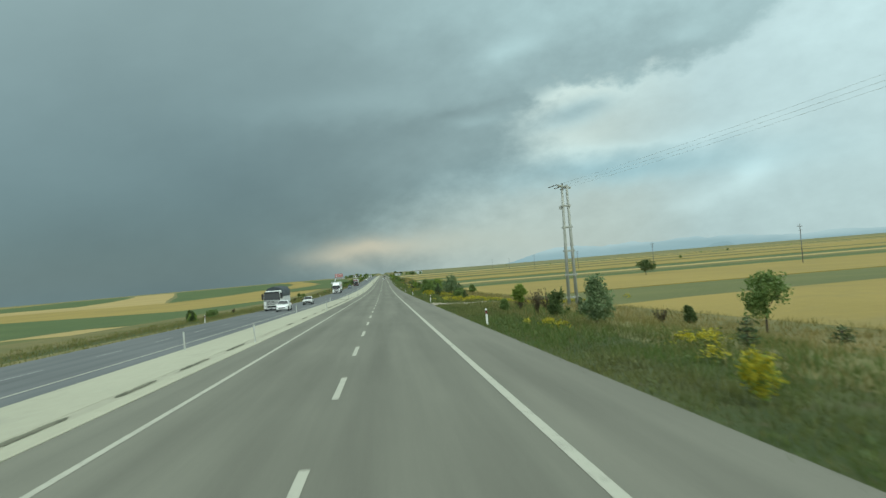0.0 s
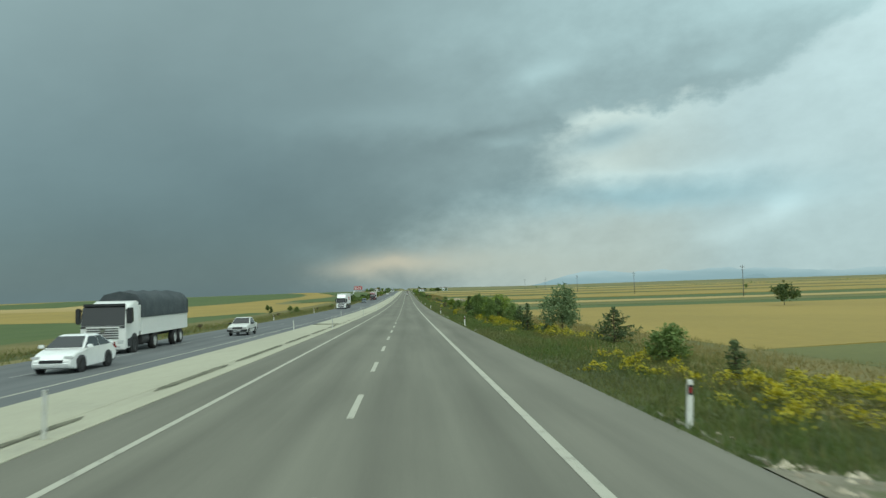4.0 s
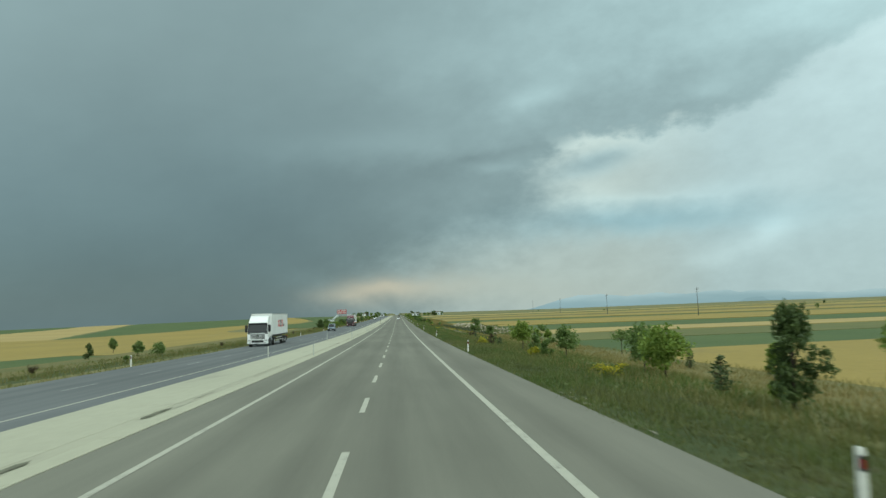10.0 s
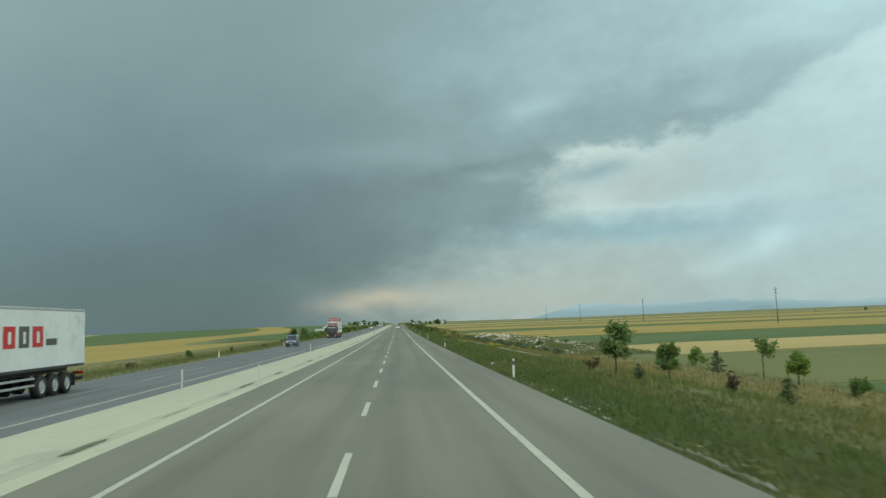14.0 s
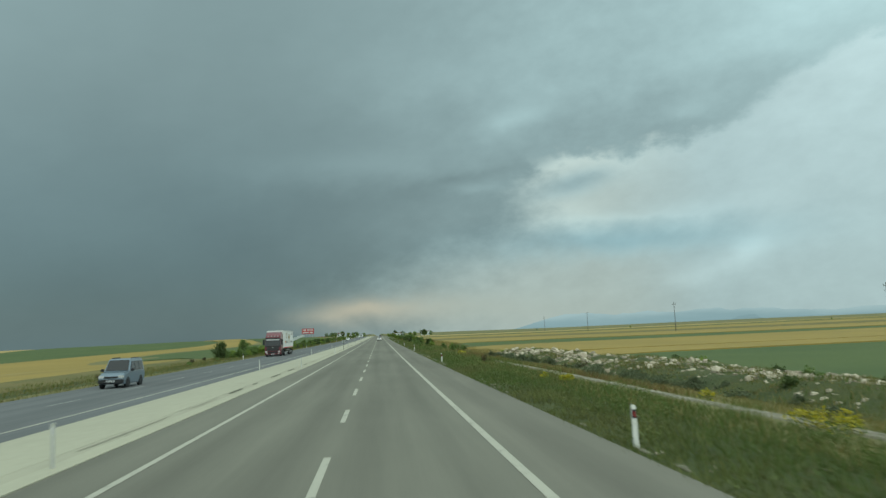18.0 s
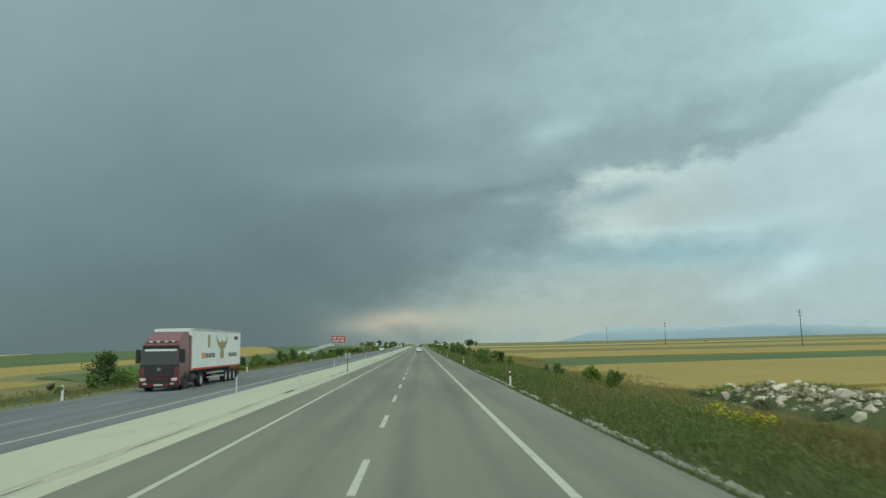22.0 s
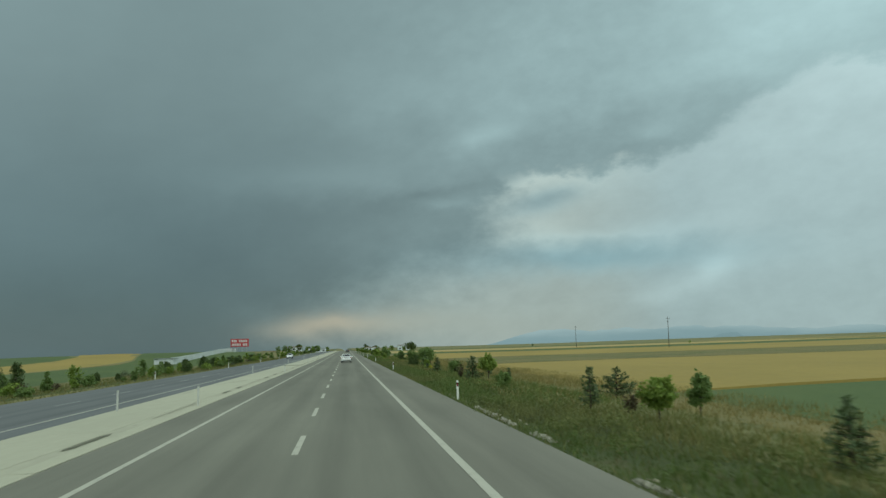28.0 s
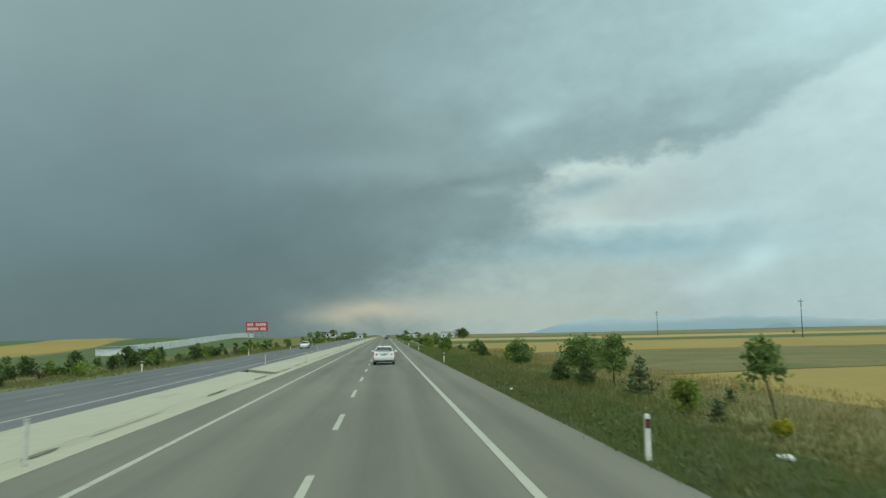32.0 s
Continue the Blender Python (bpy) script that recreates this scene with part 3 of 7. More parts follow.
sloped_field([(-30, -140), (-30, 60)], [(-1000, -240), (-1000, 0)], "green")
sloped_field([(-29, 61), (-28, 95)], [(-1000, 2), (-420, 84)], "olive")
sloped_field([(-28, 96), (-29, 117)], [(-420, 86), (-400, 140)], "barley")
sloped_field([(-29, 118), (-31, 277)], [(-400, 142), (-262, 329)], "green")
sloped_field([(-31, 278), (-33, 365), (-36, 440), (-33, 470), (-46, 493), (-76, 546), (-77, 600), (-60, 660), (-57, 705), (-62, 740), (-76, 800), (-90, 862)],
             [(-260, 330), (-260, 400), (-220, 455), (-165, 475), (-131, 485), (-112, 560), (-100, 620), (-87, 665), (-83, 700), (-85, 745), (-95, 795), (-122, 880)], "wheat")
sloped_field([(-29, 472), (-29, 500), (-29, 550), (-29, 600), (-29, 660), (-29, 705), (-30, 740), (-34, 800), (-40, 862)],
             [(-32.5, 472), (-45.3, 494.2), (-75, 547.5), (-76, 600), (-59, 660), (-56, 705), (-61, 740), (-75, 800), (-89, 862)], "green", 0.12)
sloped_field([(-131, 486.5), (-113, 561), (-101, 621), (-88, 666), (-84, 701), (-86, 746), (-96, 796), (-123.5, 880)], [(-133, 487.5), (-150, 560), (-162, 620), (-172, 660), (-183, 700), (-195, 745), (-212, 810), (-241, 925)], "green", 0.15)
sloped_field([(-262, 330), (-262, 400), (-222, 456), (-166, 477), (-134, 488.5), (-156, 580), (-171, 650), (-194, 740), (-242, 925)],
             [(-420, 360), (-400, 430), (-330, 500), (-260, 540), (-215, 560), (-215, 620), (-225, 690), (-245, 780), (-290, 925)], "barley")
sloped_field([(-421, 361), (-401, 431), (-331, 501), (-261, 541), (-217, 560), (-217, 620), (-227, 690), (-247, 780), (-292, 925)],
             [(-700, 300), (-680, 430), (-600, 540), (-480, 620), (-400, 680), (-370, 740), (-350, 800), (-345, 860), (-350, 926)], "green")
sloped_field([(-702, 300), (-682, 430), (-602, 540), (-482, 620), (-402, 680), (-372, 740), (-352, 926)], [(-900, 320), (-860, 470), (-760, 590), (-600, 680), (-500, 740), (-450, 800), (-420, 930)], "wheat")
sloped_field([(-902, 320), (-862, 470), (-762, 590), (-602, 680), (-502, 740), (-422, 930)], [(-1500, 300), (-1450, 500), (-1300, 700), (-1100, 800), (-900, 880), (-800, 960)], "green")
sloped_field([(-422, 141), (-402, 200), (-300, 327)], [(-1100, 60), (-1100, 200), (-704, 298)], "olive")


def patch(name, outline, mat, label, dz=0.03, n=8):
    """A ground patch between two lists of corner points, laid over the land with ragged edges."""
    a, b = outline
    rnd2 = random.Random(len(label))
    verts, faces = [], []
    m = 24
    for i in range(m + 1):
        u = i / m * (len(a) - 1)
        k = min(int(u), len(a) - 2)
        p = [a[k][c] + (a[k + 1][c] - a[k][c]) * (u - k) for c in (0, 1)]
        q = [b[k][c] + (b[k + 1][c] - b[k][c]) * (u - k) for c in (0, 1)]
        for j in range(n + 1):
            v = j / n
            x, y2 = p[0] + (q[0] - p[0]) * v, p[1] + (q[1] - p[1]) * v
            if j in (0, n):
                y2 += rnd2.uniform(-0.5, 0.5)
            verts.append((x, y2, max(land_z(x, y2), road_z(y2) - 0.2 if x < 8 else -99) + (dz + 0.03 * noise.noise((x, y2, 3)) if 0 < j < n else -0.25)))
            if i and j:
                w = n + 1
                faces.append(((i - 1) * w + j - 1, i * w + j - 1, i * w + j, (i - 1) * w + j))
    ob = mesh_of(name, verts, faces, mat, smooth_faces=True)
    ob.data.update()
    return tagged(ob, label, "gravel track", kind="structure")


patch("gravel_entrance", ([(5.97, 75.5), (8, 77), (11, 78), (14, 79.6), (21, 83.5)], [(5.97, 84), (8, 82), (11, 82), (14, 83), (21, 86)]), M_GRAVEL, "pale gravel field entrance beside the road", 0.06)
patch("gravel_track", ([(11.7, 395), (11.75, 388), (11.8, 378), (12.0, 368), (12.1, 356), (12.05, 345), (12.6, 315)], [(12.0, 395), (12.5, 388), (13.2, 378), (13.6, 368), (13.3, 356), (13.6, 345), (14.0, 315)]), M_GRAVEL, "pale dirt track along the field", 0.035)

rng = np.random.default_rng(19)
chip_v, chip_f = [], []
for _ in range(1500):
    x = 6.1 + 15.0 * rng.random() ** 1.3
    y = np.interp(x, (6, 8, 11, 14, 21), (75.8, 77, 78, 79.6, 83.5)) + rng.random() * np.interp(x, (6, 8, 11, 14, 21), (8, 5, 4, 3.4, 2.5))
    z, q, k = land_z(x, y) + 0.04, 0.02 + 0.09 * rng.random() ** 3, len(chip_v)
    if x < 8:
        z = max(z, road_z(y) - 0.16)
    turn = rng.uniform(0, 6.28)
    chip_v += [(x + q * 1.3 * math.cos(turn + a), y + q * math.sin(turn + a), z - 0.02) for a in (0, 1.57, 3.14, 4.71)] + [(x, y, z + q * 0.8)]
    chip_f += [(k + a, k + (a + 1) % 4, k + 4) for a in range(4)]
tagged(mesh_of("gravel_stones", chip_v, chip_f, M_STONE_SMALL), "loose stones scattered over the gravel entrance", "stones", kind="stuff")

# broken pale concrete and stones along the edge of the shoulder
edge = tagged(new("edge_rubble"), "broken pale concrete and stones along the shoulder edge", "rubble", kind="structure")
rnd = random.Random(23)


def on_edge(x, y):
    return max(land_z(x, y), road_z(y) - 0.1)


def edging(y0, n, k):
    """One length of a low, crumbling concrete edging."""
    steps = max(3, int(n / 0.13))
    verts, faces = [], []
    for i in range(steps + 1):
        u = i / steps
        yy = y0 + n * u
        cx = 6.27 + 0.10 * noise.noise((yy * 0.5, 3.0, 0))
        big = k * min(1.0, 0.3 + 2.5 * n * min(u, 1 - u)) * (0.85 + 0.5 * noise.noise((yy * 1.3, 7.0, 0)))
        for dx, dz in ((-0.15, -0.06), (-0.10, 0.05), (0.0, 0.085), (0.10, 0.06), (0.17, -0.06)):
            q = noise.noise((yy * 4.0, dx * 9.0, 5.0)) + 0.6 * noise.noise((yy * 11.0, dx * 17.0, 1.0))
            verts.append((cx + big * (dx + 0.07 * q), yy, on_edge(6.2, yy) + big * (dz + 0.075 * q if dz > 0 else dz)))
        if i:
            faces += [(5 * i - 5 + c, 5 * i - 4 + c, 5 * i + 1 + c, 5 * i + c) for c in range(4)]
    mesh_of("edging", verts, faces, M_CRUST, edge)


def crust(a, b, density, size=1.0):
    """Broken lengths of a pale concrete edging with crumbs round them."""
    y = a
    while y < b:
        n = rnd.uniform(1.0, 4.5) if density > 0.5 else rnd.uniform(0.3, 1.0)
        if rnd.random() < density + 0.1:
            edging(y, n, size if density > 0.5 else 0.5)
            for _ in range(int(3 * n)):
                rock_at(6.3 + abs(rnd.gauss(0, 0.28)), y + rnd.uniform(0, n), on_edge, rnd.uniform(0.02, 0.055), edge, M_STONE, rnd)
        y += n + rnd.uniform(-0.1, 0.4) / density


for a, b, d in ((46, 58, 0.25), (72, 90, 0.4), (127, 148, 0.55), (166, 190, 0.95), (196, 206, 0.4), (241, 263, 0.8), (264, 284, 0.5), (334, 348, 0.3), (354, 372, 0.4), (384, 432, 0.75), (436, 464, 0.8), (486, 509, 0.4), (509, 532, 0.7), (534, 556, 0.2)):
    crust(a, b, d, 0.5 if 240 < a < 300 else 1.0)

# loose broken stones in the grass
for k in range(26):
    rock_at(rnd.gauss(11.5, 0.4), rnd.gauss(448.2, 1.2), lambda x, y: land_z(x, y) + 0.04, rnd.uniform(0.05, 0.13), edge, M_STONE, rnd)

# heap of dumped pale rubble in the field margin
heap = tagged(new("rubble_heap"), "long heap of dumped pale stones and broken concrete", "rubble heap")


def heap_z(x, y):
    u = ease(y, 338, 352) * (1 - ease(y, 440, 452)) * ease(x, 18, 21.5) * (1 - ease(x, 26, 31))
    return land_z(x, y) + u * (0.75 + 0.55 * noise.noise((x * 0.25, y * 0.16, 7)) + 0.3 * noise.noise((x * 0.8, y * 0.6, 2)))


verts, faces = [], []
for j in range(75):
    for i in range(15):
        x, yy = 17.4 + i, 336 + j * 1.6
        verts.append((x, yy, heap_z(x, yy) + 0.02))
        if i and j:
            faces.append(((j - 1) * 15 + i - 1, (j - 1) * 15 + i, j * 15 + i, j * 15 + i - 1))
mesh_of("soil_bank", verts, faces, M_VERGE, heap, True)
PILES = ((24.2, 374), (23.0, 383), (21.6, 400), (22.5, 408), (20.3, 437.5), (22.0, 433), (24.0, 429), (26.5, 426), (24.8, 427), (21.2, 436), (24.6, 358), (24.0, 365), (28.0, 363), (22.2, 390), (26.5, 370), (27.0, 392), (25.0, 420))
for k in range(300):
    yy = rnd.uniform(342, 448)
    x = rnd.gauss(24.0, 1.4) if rnd.random() < 0.7 else rnd.uniform(19, 30)
    if rnd.random() < 0.7:
        cx, cy = rnd.choice(PILES)
        x, yy = rnd.gauss(cx, 1.3), rnd.gauss(cy, 4.0)
    s = rnd.choice((0.13, 0.16, 0.2, 0.24, 0.28, 0.34)) * rnd.uniform(0.8, 1.25) * (1.5 if k % 14 == 0 or (yy > 398 and k % 4 == 0) else 1.0)
    rock_at(x, yy, heap_z, s, heap, M_STONE, rnd)
tiny_v, tiny_f = [], []
for _ in range(8000):
    yy, x = rnd.uniform(340, 450), rnd.gauss(24.2, 2.0) if rnd.random() < 0.8 else rnd.uniform(18.5, 31)
    if rnd.random() < 0.4:
        cx, cy = rnd.choice(PILES)
        x, yy = rnd.gauss(cx, 1.4), rnd.gauss(cy, 4.5)
    elif noise.noise((x * 0.3, yy * 0.12, 5)) < 0.12:
        continue
    s, z0, spin = 0.06 + 0.2 * rnd.random() ** 2, heap_z(x, yy), rnd.uniform(0, 6.28)
    k = len(tiny_v)
    for level, wide in ((-0.3, 1.0), (0.45, 0.7)):
        for c in range(5):
            a, q = spin + c * 1.257 + rnd.uniform(-0.3, 0.3), s * wide * rnd.uniform(0.7, 1.2)
            tiny_v.append((x + math.cos(a) * q, yy + math.sin(a) * q * 0.8, z0 + s * (level + rnd.uniform(-0.12, 0.12))))
    tiny_f += [(k + c, k + (c + 1) % 5, k + 5 + (c + 1) % 5, k + 5 + c) for c in range(5)] + [(k + 5, k + 6, k + 7, k + 8, k + 9)]
tagged(mesh_of("small_stones", tiny_v, tiny_f, M_STONE_SMALL), "small broken stones over the heap", "stones", kind="stuff")


# ---------------------------------------------------------------- solids
def box(bm, x0, x1, y0, y1, z0, z1, bevel=0.0):
    vs = [bm.verts.new((x, y, z)) for z in (z0, z1) for y in (y0, y1) for x in (x0, x1)]
    fs = [bm.faces.new([vs[i] for i in q]) for q in ((0, 2, 3, 1), (4, 5, 7, 6), (0, 1, 5, 4), (2, 6, 7, 3), (0, 4, 6, 2), (1, 3, 7, 5))]
    if bevel:
        es = list({e for f in fs for e in f.edges})
        bmesh.ops.bevel(bm, geom=es, offset=bevel, segments=2, affect="EDGES", clamp_overlap=True)
    return bm


def boxed(name, dims, mat, parent, bevel=0.0, label=""):
    bm = bmesh.new()
    box(bm, *dims, bevel=bevel)
    return part(name, bm, mat, parent, label)


def rod(bm, a, b, r0, r1=None, n=8):
    """A tapered round bar between two points."""
    r1 = r0 if r1 is None else r1
    a, b = Vector(a), Vector(b)
    q = (b - a).to_track_quat("Z", "Y")
    ring = [[bm.verts.new(p + q @ Vector((math.cos(2 * math.pi * i / n) * r, math.sin(2 * math.pi * i / n) * r, 0))) for i in range(n)] for p, r in ((a, r0), (b, r1))]
    for i in range(n):
        bm.faces.new((ring[0][i], ring[0][(i + 1) % n], ring[1][(i + 1) % n], ring[1][i])).smooth = True
    bm.faces.new(ring[0][::-1])
    bm.faces.new(ring[1])
    return bm


def rodded(name, a, b, r, mat, parent, r1=None, n=8, label=""):
    return part(name, rod(bmesh.new(), a, b, r, r1, n), mat, parent, label)


def shell(name, outline, mat, parent, bevel=0.03, label=""):
    """A body from its side outline: points (y, z, half width), mirrored in x and rounded."""
    bm = bmesh.new()
    left = [bm.verts.new((-h, y, z)) for y, z, h in outline]
    right = [bm.verts.new((h, y, z)) for y, z, h in outline]
    n = len(outline)
    bm.faces.new(left)
    bm.faces.new(right[::-1])
    for i in range(n):
        j = (i + 1) % n
        bm.faces.new((left[j], left[i], right[i], right[j]))
    bmesh.ops.recalc_face_normals(bm, faces=bm.faces[:])
    if bevel:
        bmesh.ops.bevel(bm, geom=bm.edges[:], offset=bevel, segments=2, affect="EDGES", clamp_overlap=True)
    for f in bm.faces:
        f.smooth = True
    ob = part(name, bm, mat, parent, label)
    ob.data.set_sharp_from_angle(angle=radians(38))
    return ob


def pane(name, corners, mat, parent, thick=0.012, label=""):
    """A flat panel through the corner points, with thickness outwards."""
    bm = bmesh.new()
    c = [Vector(p) for p in corners]
    nrm = (c[1] - c[0]).cross(c[2] - c[0]).normalized()
    a = [bm.verts.new(p) for p in c]
    b = [bm.verts.new(p + nrm * thick) for p in c]
    bm.faces.new(b)
    bm.faces.new(a[::-1])
    for i in range(len(c)):
        j = (i + 1) % len(c)
        bm.faces.new((a[i], a[j], b[j], b[i]))
    return part(name, bm, mat, parent, label)


def wheel(parent, x, y, r, w, side, rim_mat=None):
    """A tyre with a dished rim on its outer side; side is -1 or 1 in x."""
    bm = bmesh.new()
    n = 20
    prof = [(-w / 2, r * 0.62), (-w / 2, r * 0.93), (-w / 2 + 0.03, r), (w / 2 - 0.03, r), (w / 2, r * 0.93), (w / 2, r * 0.62)]
    rings = [[bm.verts.new((px, math.cos(2 * math.pi * i / n) * pr, math.sin(2 * math.pi * i / n) * pr)) for i in range(n)] for px, pr in prof]
    for a, b in zip(rings, rings[1:]):
        for i in range(n):
            bm.faces.new((a[i], a[(i + 1) % n], b[(i + 1) % n], b[i])).smooth = True
    hub = new("wheel")
    hub.parent = parent
    hub.location = (x, y, r)
    part("tyre", bm, M_RUBBER, hub)
    bm = bmesh.new()
    rr = r * 0.64
    o = [bm.verts.new((side * (w / 2 - 0.015), math.cos(2 * math.pi * i / n) * rr, math.sin(2 * math.pi * i / n) * rr)) for i in range(n)]
    d = [bm.verts.new((side * (w / 2 - 0.06), math.cos(2 * math.pi * i / n) * rr * 0.8, math.sin(2 * math.pi * i / n) * rr * 0.8)) for i in range(n)]
    h = [bm.verts.new((side * (w / 2 - 0.02), math.cos(2 * math.pi * i / n) * rr * 0.3, math.sin(2 * math.pi * i / n) * rr * 0.3)) for i in range(n)]
    for a, b in ((o, d), (d, h)):
        for i in range(n):
            bm.faces.new((a[i], a[(i + 1) % n], b[(i + 1) % n], b[i]))
    bm.faces.new(h)
    bmesh.ops.recalc_face_normals(bm, faces=bm.faces[:])
    part("rim", bm, rim_mat or M_ALLOY, hub)
    return hub


def car_paint(name, color, rough=0.28):
    m, nt, b = material(name, rough, 0.0, 0.5)
    p = place_of(nt)
    dust = smooth(nt, noise_of(nt, p, 3.0, 5.0, 0.6), 0.45, 0.8, 0.0, 0.35)
    nt.links.new(blend(nt, dust, color, tuple(c * 0.7 + 0.05 for c in color)), b.inputs["Base Color"])
    b.inputs["Coat Weight"].default_value = 0.4
    return m


M_RUBBER = mottled("tyre_rubber", (0.018, 0.018, 0.018), (0.035, 0.034, 0.032), 2.0, 20.0, 0.85)
M_ALLOY = plain("alloy_rim", (0.35, 0.36, 0.36), 0.35, 0.8)
M_STEELRIM = plain("steel_rim", (0.45, 0.45, 0.43), 0.5, 0.4)
M_GLASS = plain("tinted_glass", (0.012, 0.015, 0.016), 0.06, 0.0, 0.6)
M_DARK = plain("dark_plastic", (0.022, 0.023, 0.024), 0.55)
M_CHASSIS = plain("chassis_grey", (0.05, 0.05, 0.05), 0.7)
M_WHITE = car_paint("white_car_paint", (0.78, 0.79, 0.77))
M_OLDWHITE = car_paint("aged_white_paint", (0.66, 0.67, 0.64), 0.4)
M_RED = car_paint("dark_red_paint", (0.115, 0.013, 0.020))
M_BLUE = car_paint("blue_grey_paint", (0.13, 0.175, 0.215))
M_BLACK = car_paint("black_paint", (0.018, 0.02, 0.024))
M_TAIL = plain("tail_light_red", (0.40, 0.018, 0.018), 0.2, 0.0, 0.6)
M_LAMP = plain("lamp_glass", (0.62, 0.63, 0.62), 0.12, 0.2, 0.6)
M_CHROME = plain("chrome", (0.6, 0.6, 0.6), 0.18, 1.0)
M_PLATE = plain("number_plate", (0.62, 0.64, 0.64), 0.5)
M_PLATE_BAR = plain("plate_bar", (0.03, 0.03, 0.04), 0.6)
M_TRAILER = mottled("trailer_white", (0.70, 0.71, 0.68), (0.62, 0.63, 0.60), 0.4, 3.0, 0.5, bump=0.05, third=(0.52, 0.53, 0.50))
M_TARP = mottled("dark_tarpaulin", (0.035, 0.045, 0.05), (0.06, 0.07, 0.075), 1.2, 6.0, 0.7, bump=0.6, dist=0.05)
M_LOGO_RED = plain("logo_red", (0.50, 0.03, 0.03), 0.5)
M_LOGO_DARK = plain("logo_dark", (0.09, 0.085, 0.07), 0.5)
M_LOGO_GOLD = plain("logo_gold", (0.30, 0.24, 0.10), 0.5)
M_LOGO_ORANGE = plain("logo_orange", (0.62, 0.25, 0.05), 0.5)


def plate(parent, y, z, face):
    """A number plate with plain bars; face: -1 looks to -y, 1 to +y."""
    p = boxed("number_plate", (-0.26, 0.26, y - 0.008, y + 0.008, z - 0.055, z + 0.055), M_PLATE, parent, 0.004)
    for x0, x1 in ((-0.2, -0.12), (-0.06, 0.06), (0.11, 0.2)):
        boxed("bar", (x0, x1, y + face * 0.0085, y + face * 0.012, z - 0.03, z + 0.03), M_PLATE_BAR, p)


def saloon(name, label, paint, boxy=False, place=(0, 0, 0), turn=0.0):
    """A four-door saloon whose nose points to +y, standing at its middle."""
    car = tagged(new(name), label, "car")
    if boxy:
        length, hw, belt, roof_z = 4.35, 0.81, 0.86, 1.42
        body = [(-2.12, 0.36, 0.74), (-2.17, 0.55, 0.78), (-2.14, 0.84, 0.77), (-2.05, 0.90, 0.76), (-1.15, 0.93, 0.79), (0.85, 0.91, 0.80), (1.95, 0.80, 0.77), (2.10, 0.74, 0.76), (2.14, 0.5, 0.77), (2.08, 0.34, 0.74), (1.75, 0.26, 0.76), (-1.75, 0.26, 0.76)]
        cab = [(-1.25, 0.90, 0.75), (-0.92, 1.37, 0.60), (-0.80, 1.41, 0.58), (0.02, 1.42, 0.58), (0.14, 1.39, 0.60), (0.88, 0.89, 0.74)]
        tyre_r, axles = 0.29, (-1.28, 1.30)
    else:
        length, hw, belt, roof_z = 4.53, 0.875, 0.93, 1.43
        body = [(-2.16, 0.32, 0.78), (-2.26, 0.50, 0.84), (-2.25, 0.72, 0.84), (-2.17, 0.97, 0.80), (-2.02, 1.05, 0.77), (-1.62, 1.03, 0.80), (0.95, 0.95, 0.84), (1.80, 0.80, 0.79), (2.14, 0.66, 0.72), (2.25, 0.48, 0.72), (2.18, 0.28, 0.74), (1.85, 0.21, 0.82), (-1.85, 0.21, 0.82)]
        cab = [(-1.78, 1.00, 0.76), (-1.05, 1.37, 0.60), (-0.72, 1.44, 0.57), (-0.15, 1.46, 0.57), (0.32, 1.40, 0.59), (1.18, 0.93, 0.78)]
        tyre_r, axles = 0.315, (-1.32, 1.36)
    shell("body", body, paint, car, 0.05)
    shell("cabin", cab, paint, car, 0.03)
    a, b, c, d, e, g = cab

    def lerp(p, q, u, off):
        return (p[0] + (q[0] - p[0]) * u, p[1] + (q[1] - p[1]) * u, p[2] + (q[2] - p[2]) * u + off)
    # rear and front screens
    for nm, lo, hi, s in (("rear_window", a, b, 1), ("windscreen", g, e, -1)):
        p, q = lerp(lo, hi, 0.10, -0.05), lerp(lo, hi, 0.95, -0.05)
        out = -0.012 if nm == "rear_window" else 0.012
        pts = [(-p[2], p[0] + out, p[1] + 0.012), (p[2], p[0] + out, p[1] + 0.012), (q[2], q[0] + out, q[1] + 0.012), (-q[2], q[0] + out, q[1] + 0.012)]
        pane(nm, pts if s > 0 else pts[::-1], M_GLASS, car)
    mid = 0.5 * (b[0] + e[0]) - 0.1
    for side in (-1, 1):
        lo_z, hi_z = belt + 0.03, roof_z - 0.07
        hw_at = lambda z: a[2] + (c[2] - a[2]) * (z - a[1]) / (c[1] - a[1]) + 0.004
        yl = lambda z: a[0] + (b[0] - a[0]) * (z - a[1]) / (b[1] - a[1])
        yg = lambda z: g[0] + (e[0] - g[0]) * (z - g[1]) / (e[1] - g[1])
        for nm, y0, y1 in (("rear_side_window", lambda z: yl(z) + 0.16, lambda z: mid - 0.04), ("front_side_window", lambda z: mid + 0.04, lambda z: yg(z) - 0.14)):
            pts = [(side * hw_at(z), y, z) for z, y in ((lo_z, y0(lo_z)), (lo_z, y1(lo_z)), (hi_z, y1(hi_z)), (hi_z, y0(hi_z)))]
            pane(nm, pts if side > 0 else pts[::-1], M_GLASS, car)
        boxed("door_handle", (side * (hw - 0.03) - 0.012, side * (hw - 0.03) + 0.012, mid - 0.35, mid - 0.19, belt - 0.13, belt - 0.10), paint if not boxy else M_DARK, car, 0.006)
        boxed("door_handle", (side * (hw - 0.03) - 0.012, side * (hw - 0.03) + 0.012, mid + 0.55, mid + 0.71, belt - 0.15, belt - 0.12), paint if not boxy else M_DARK, car, 0.006)
        x = side * (hw + 0.08)
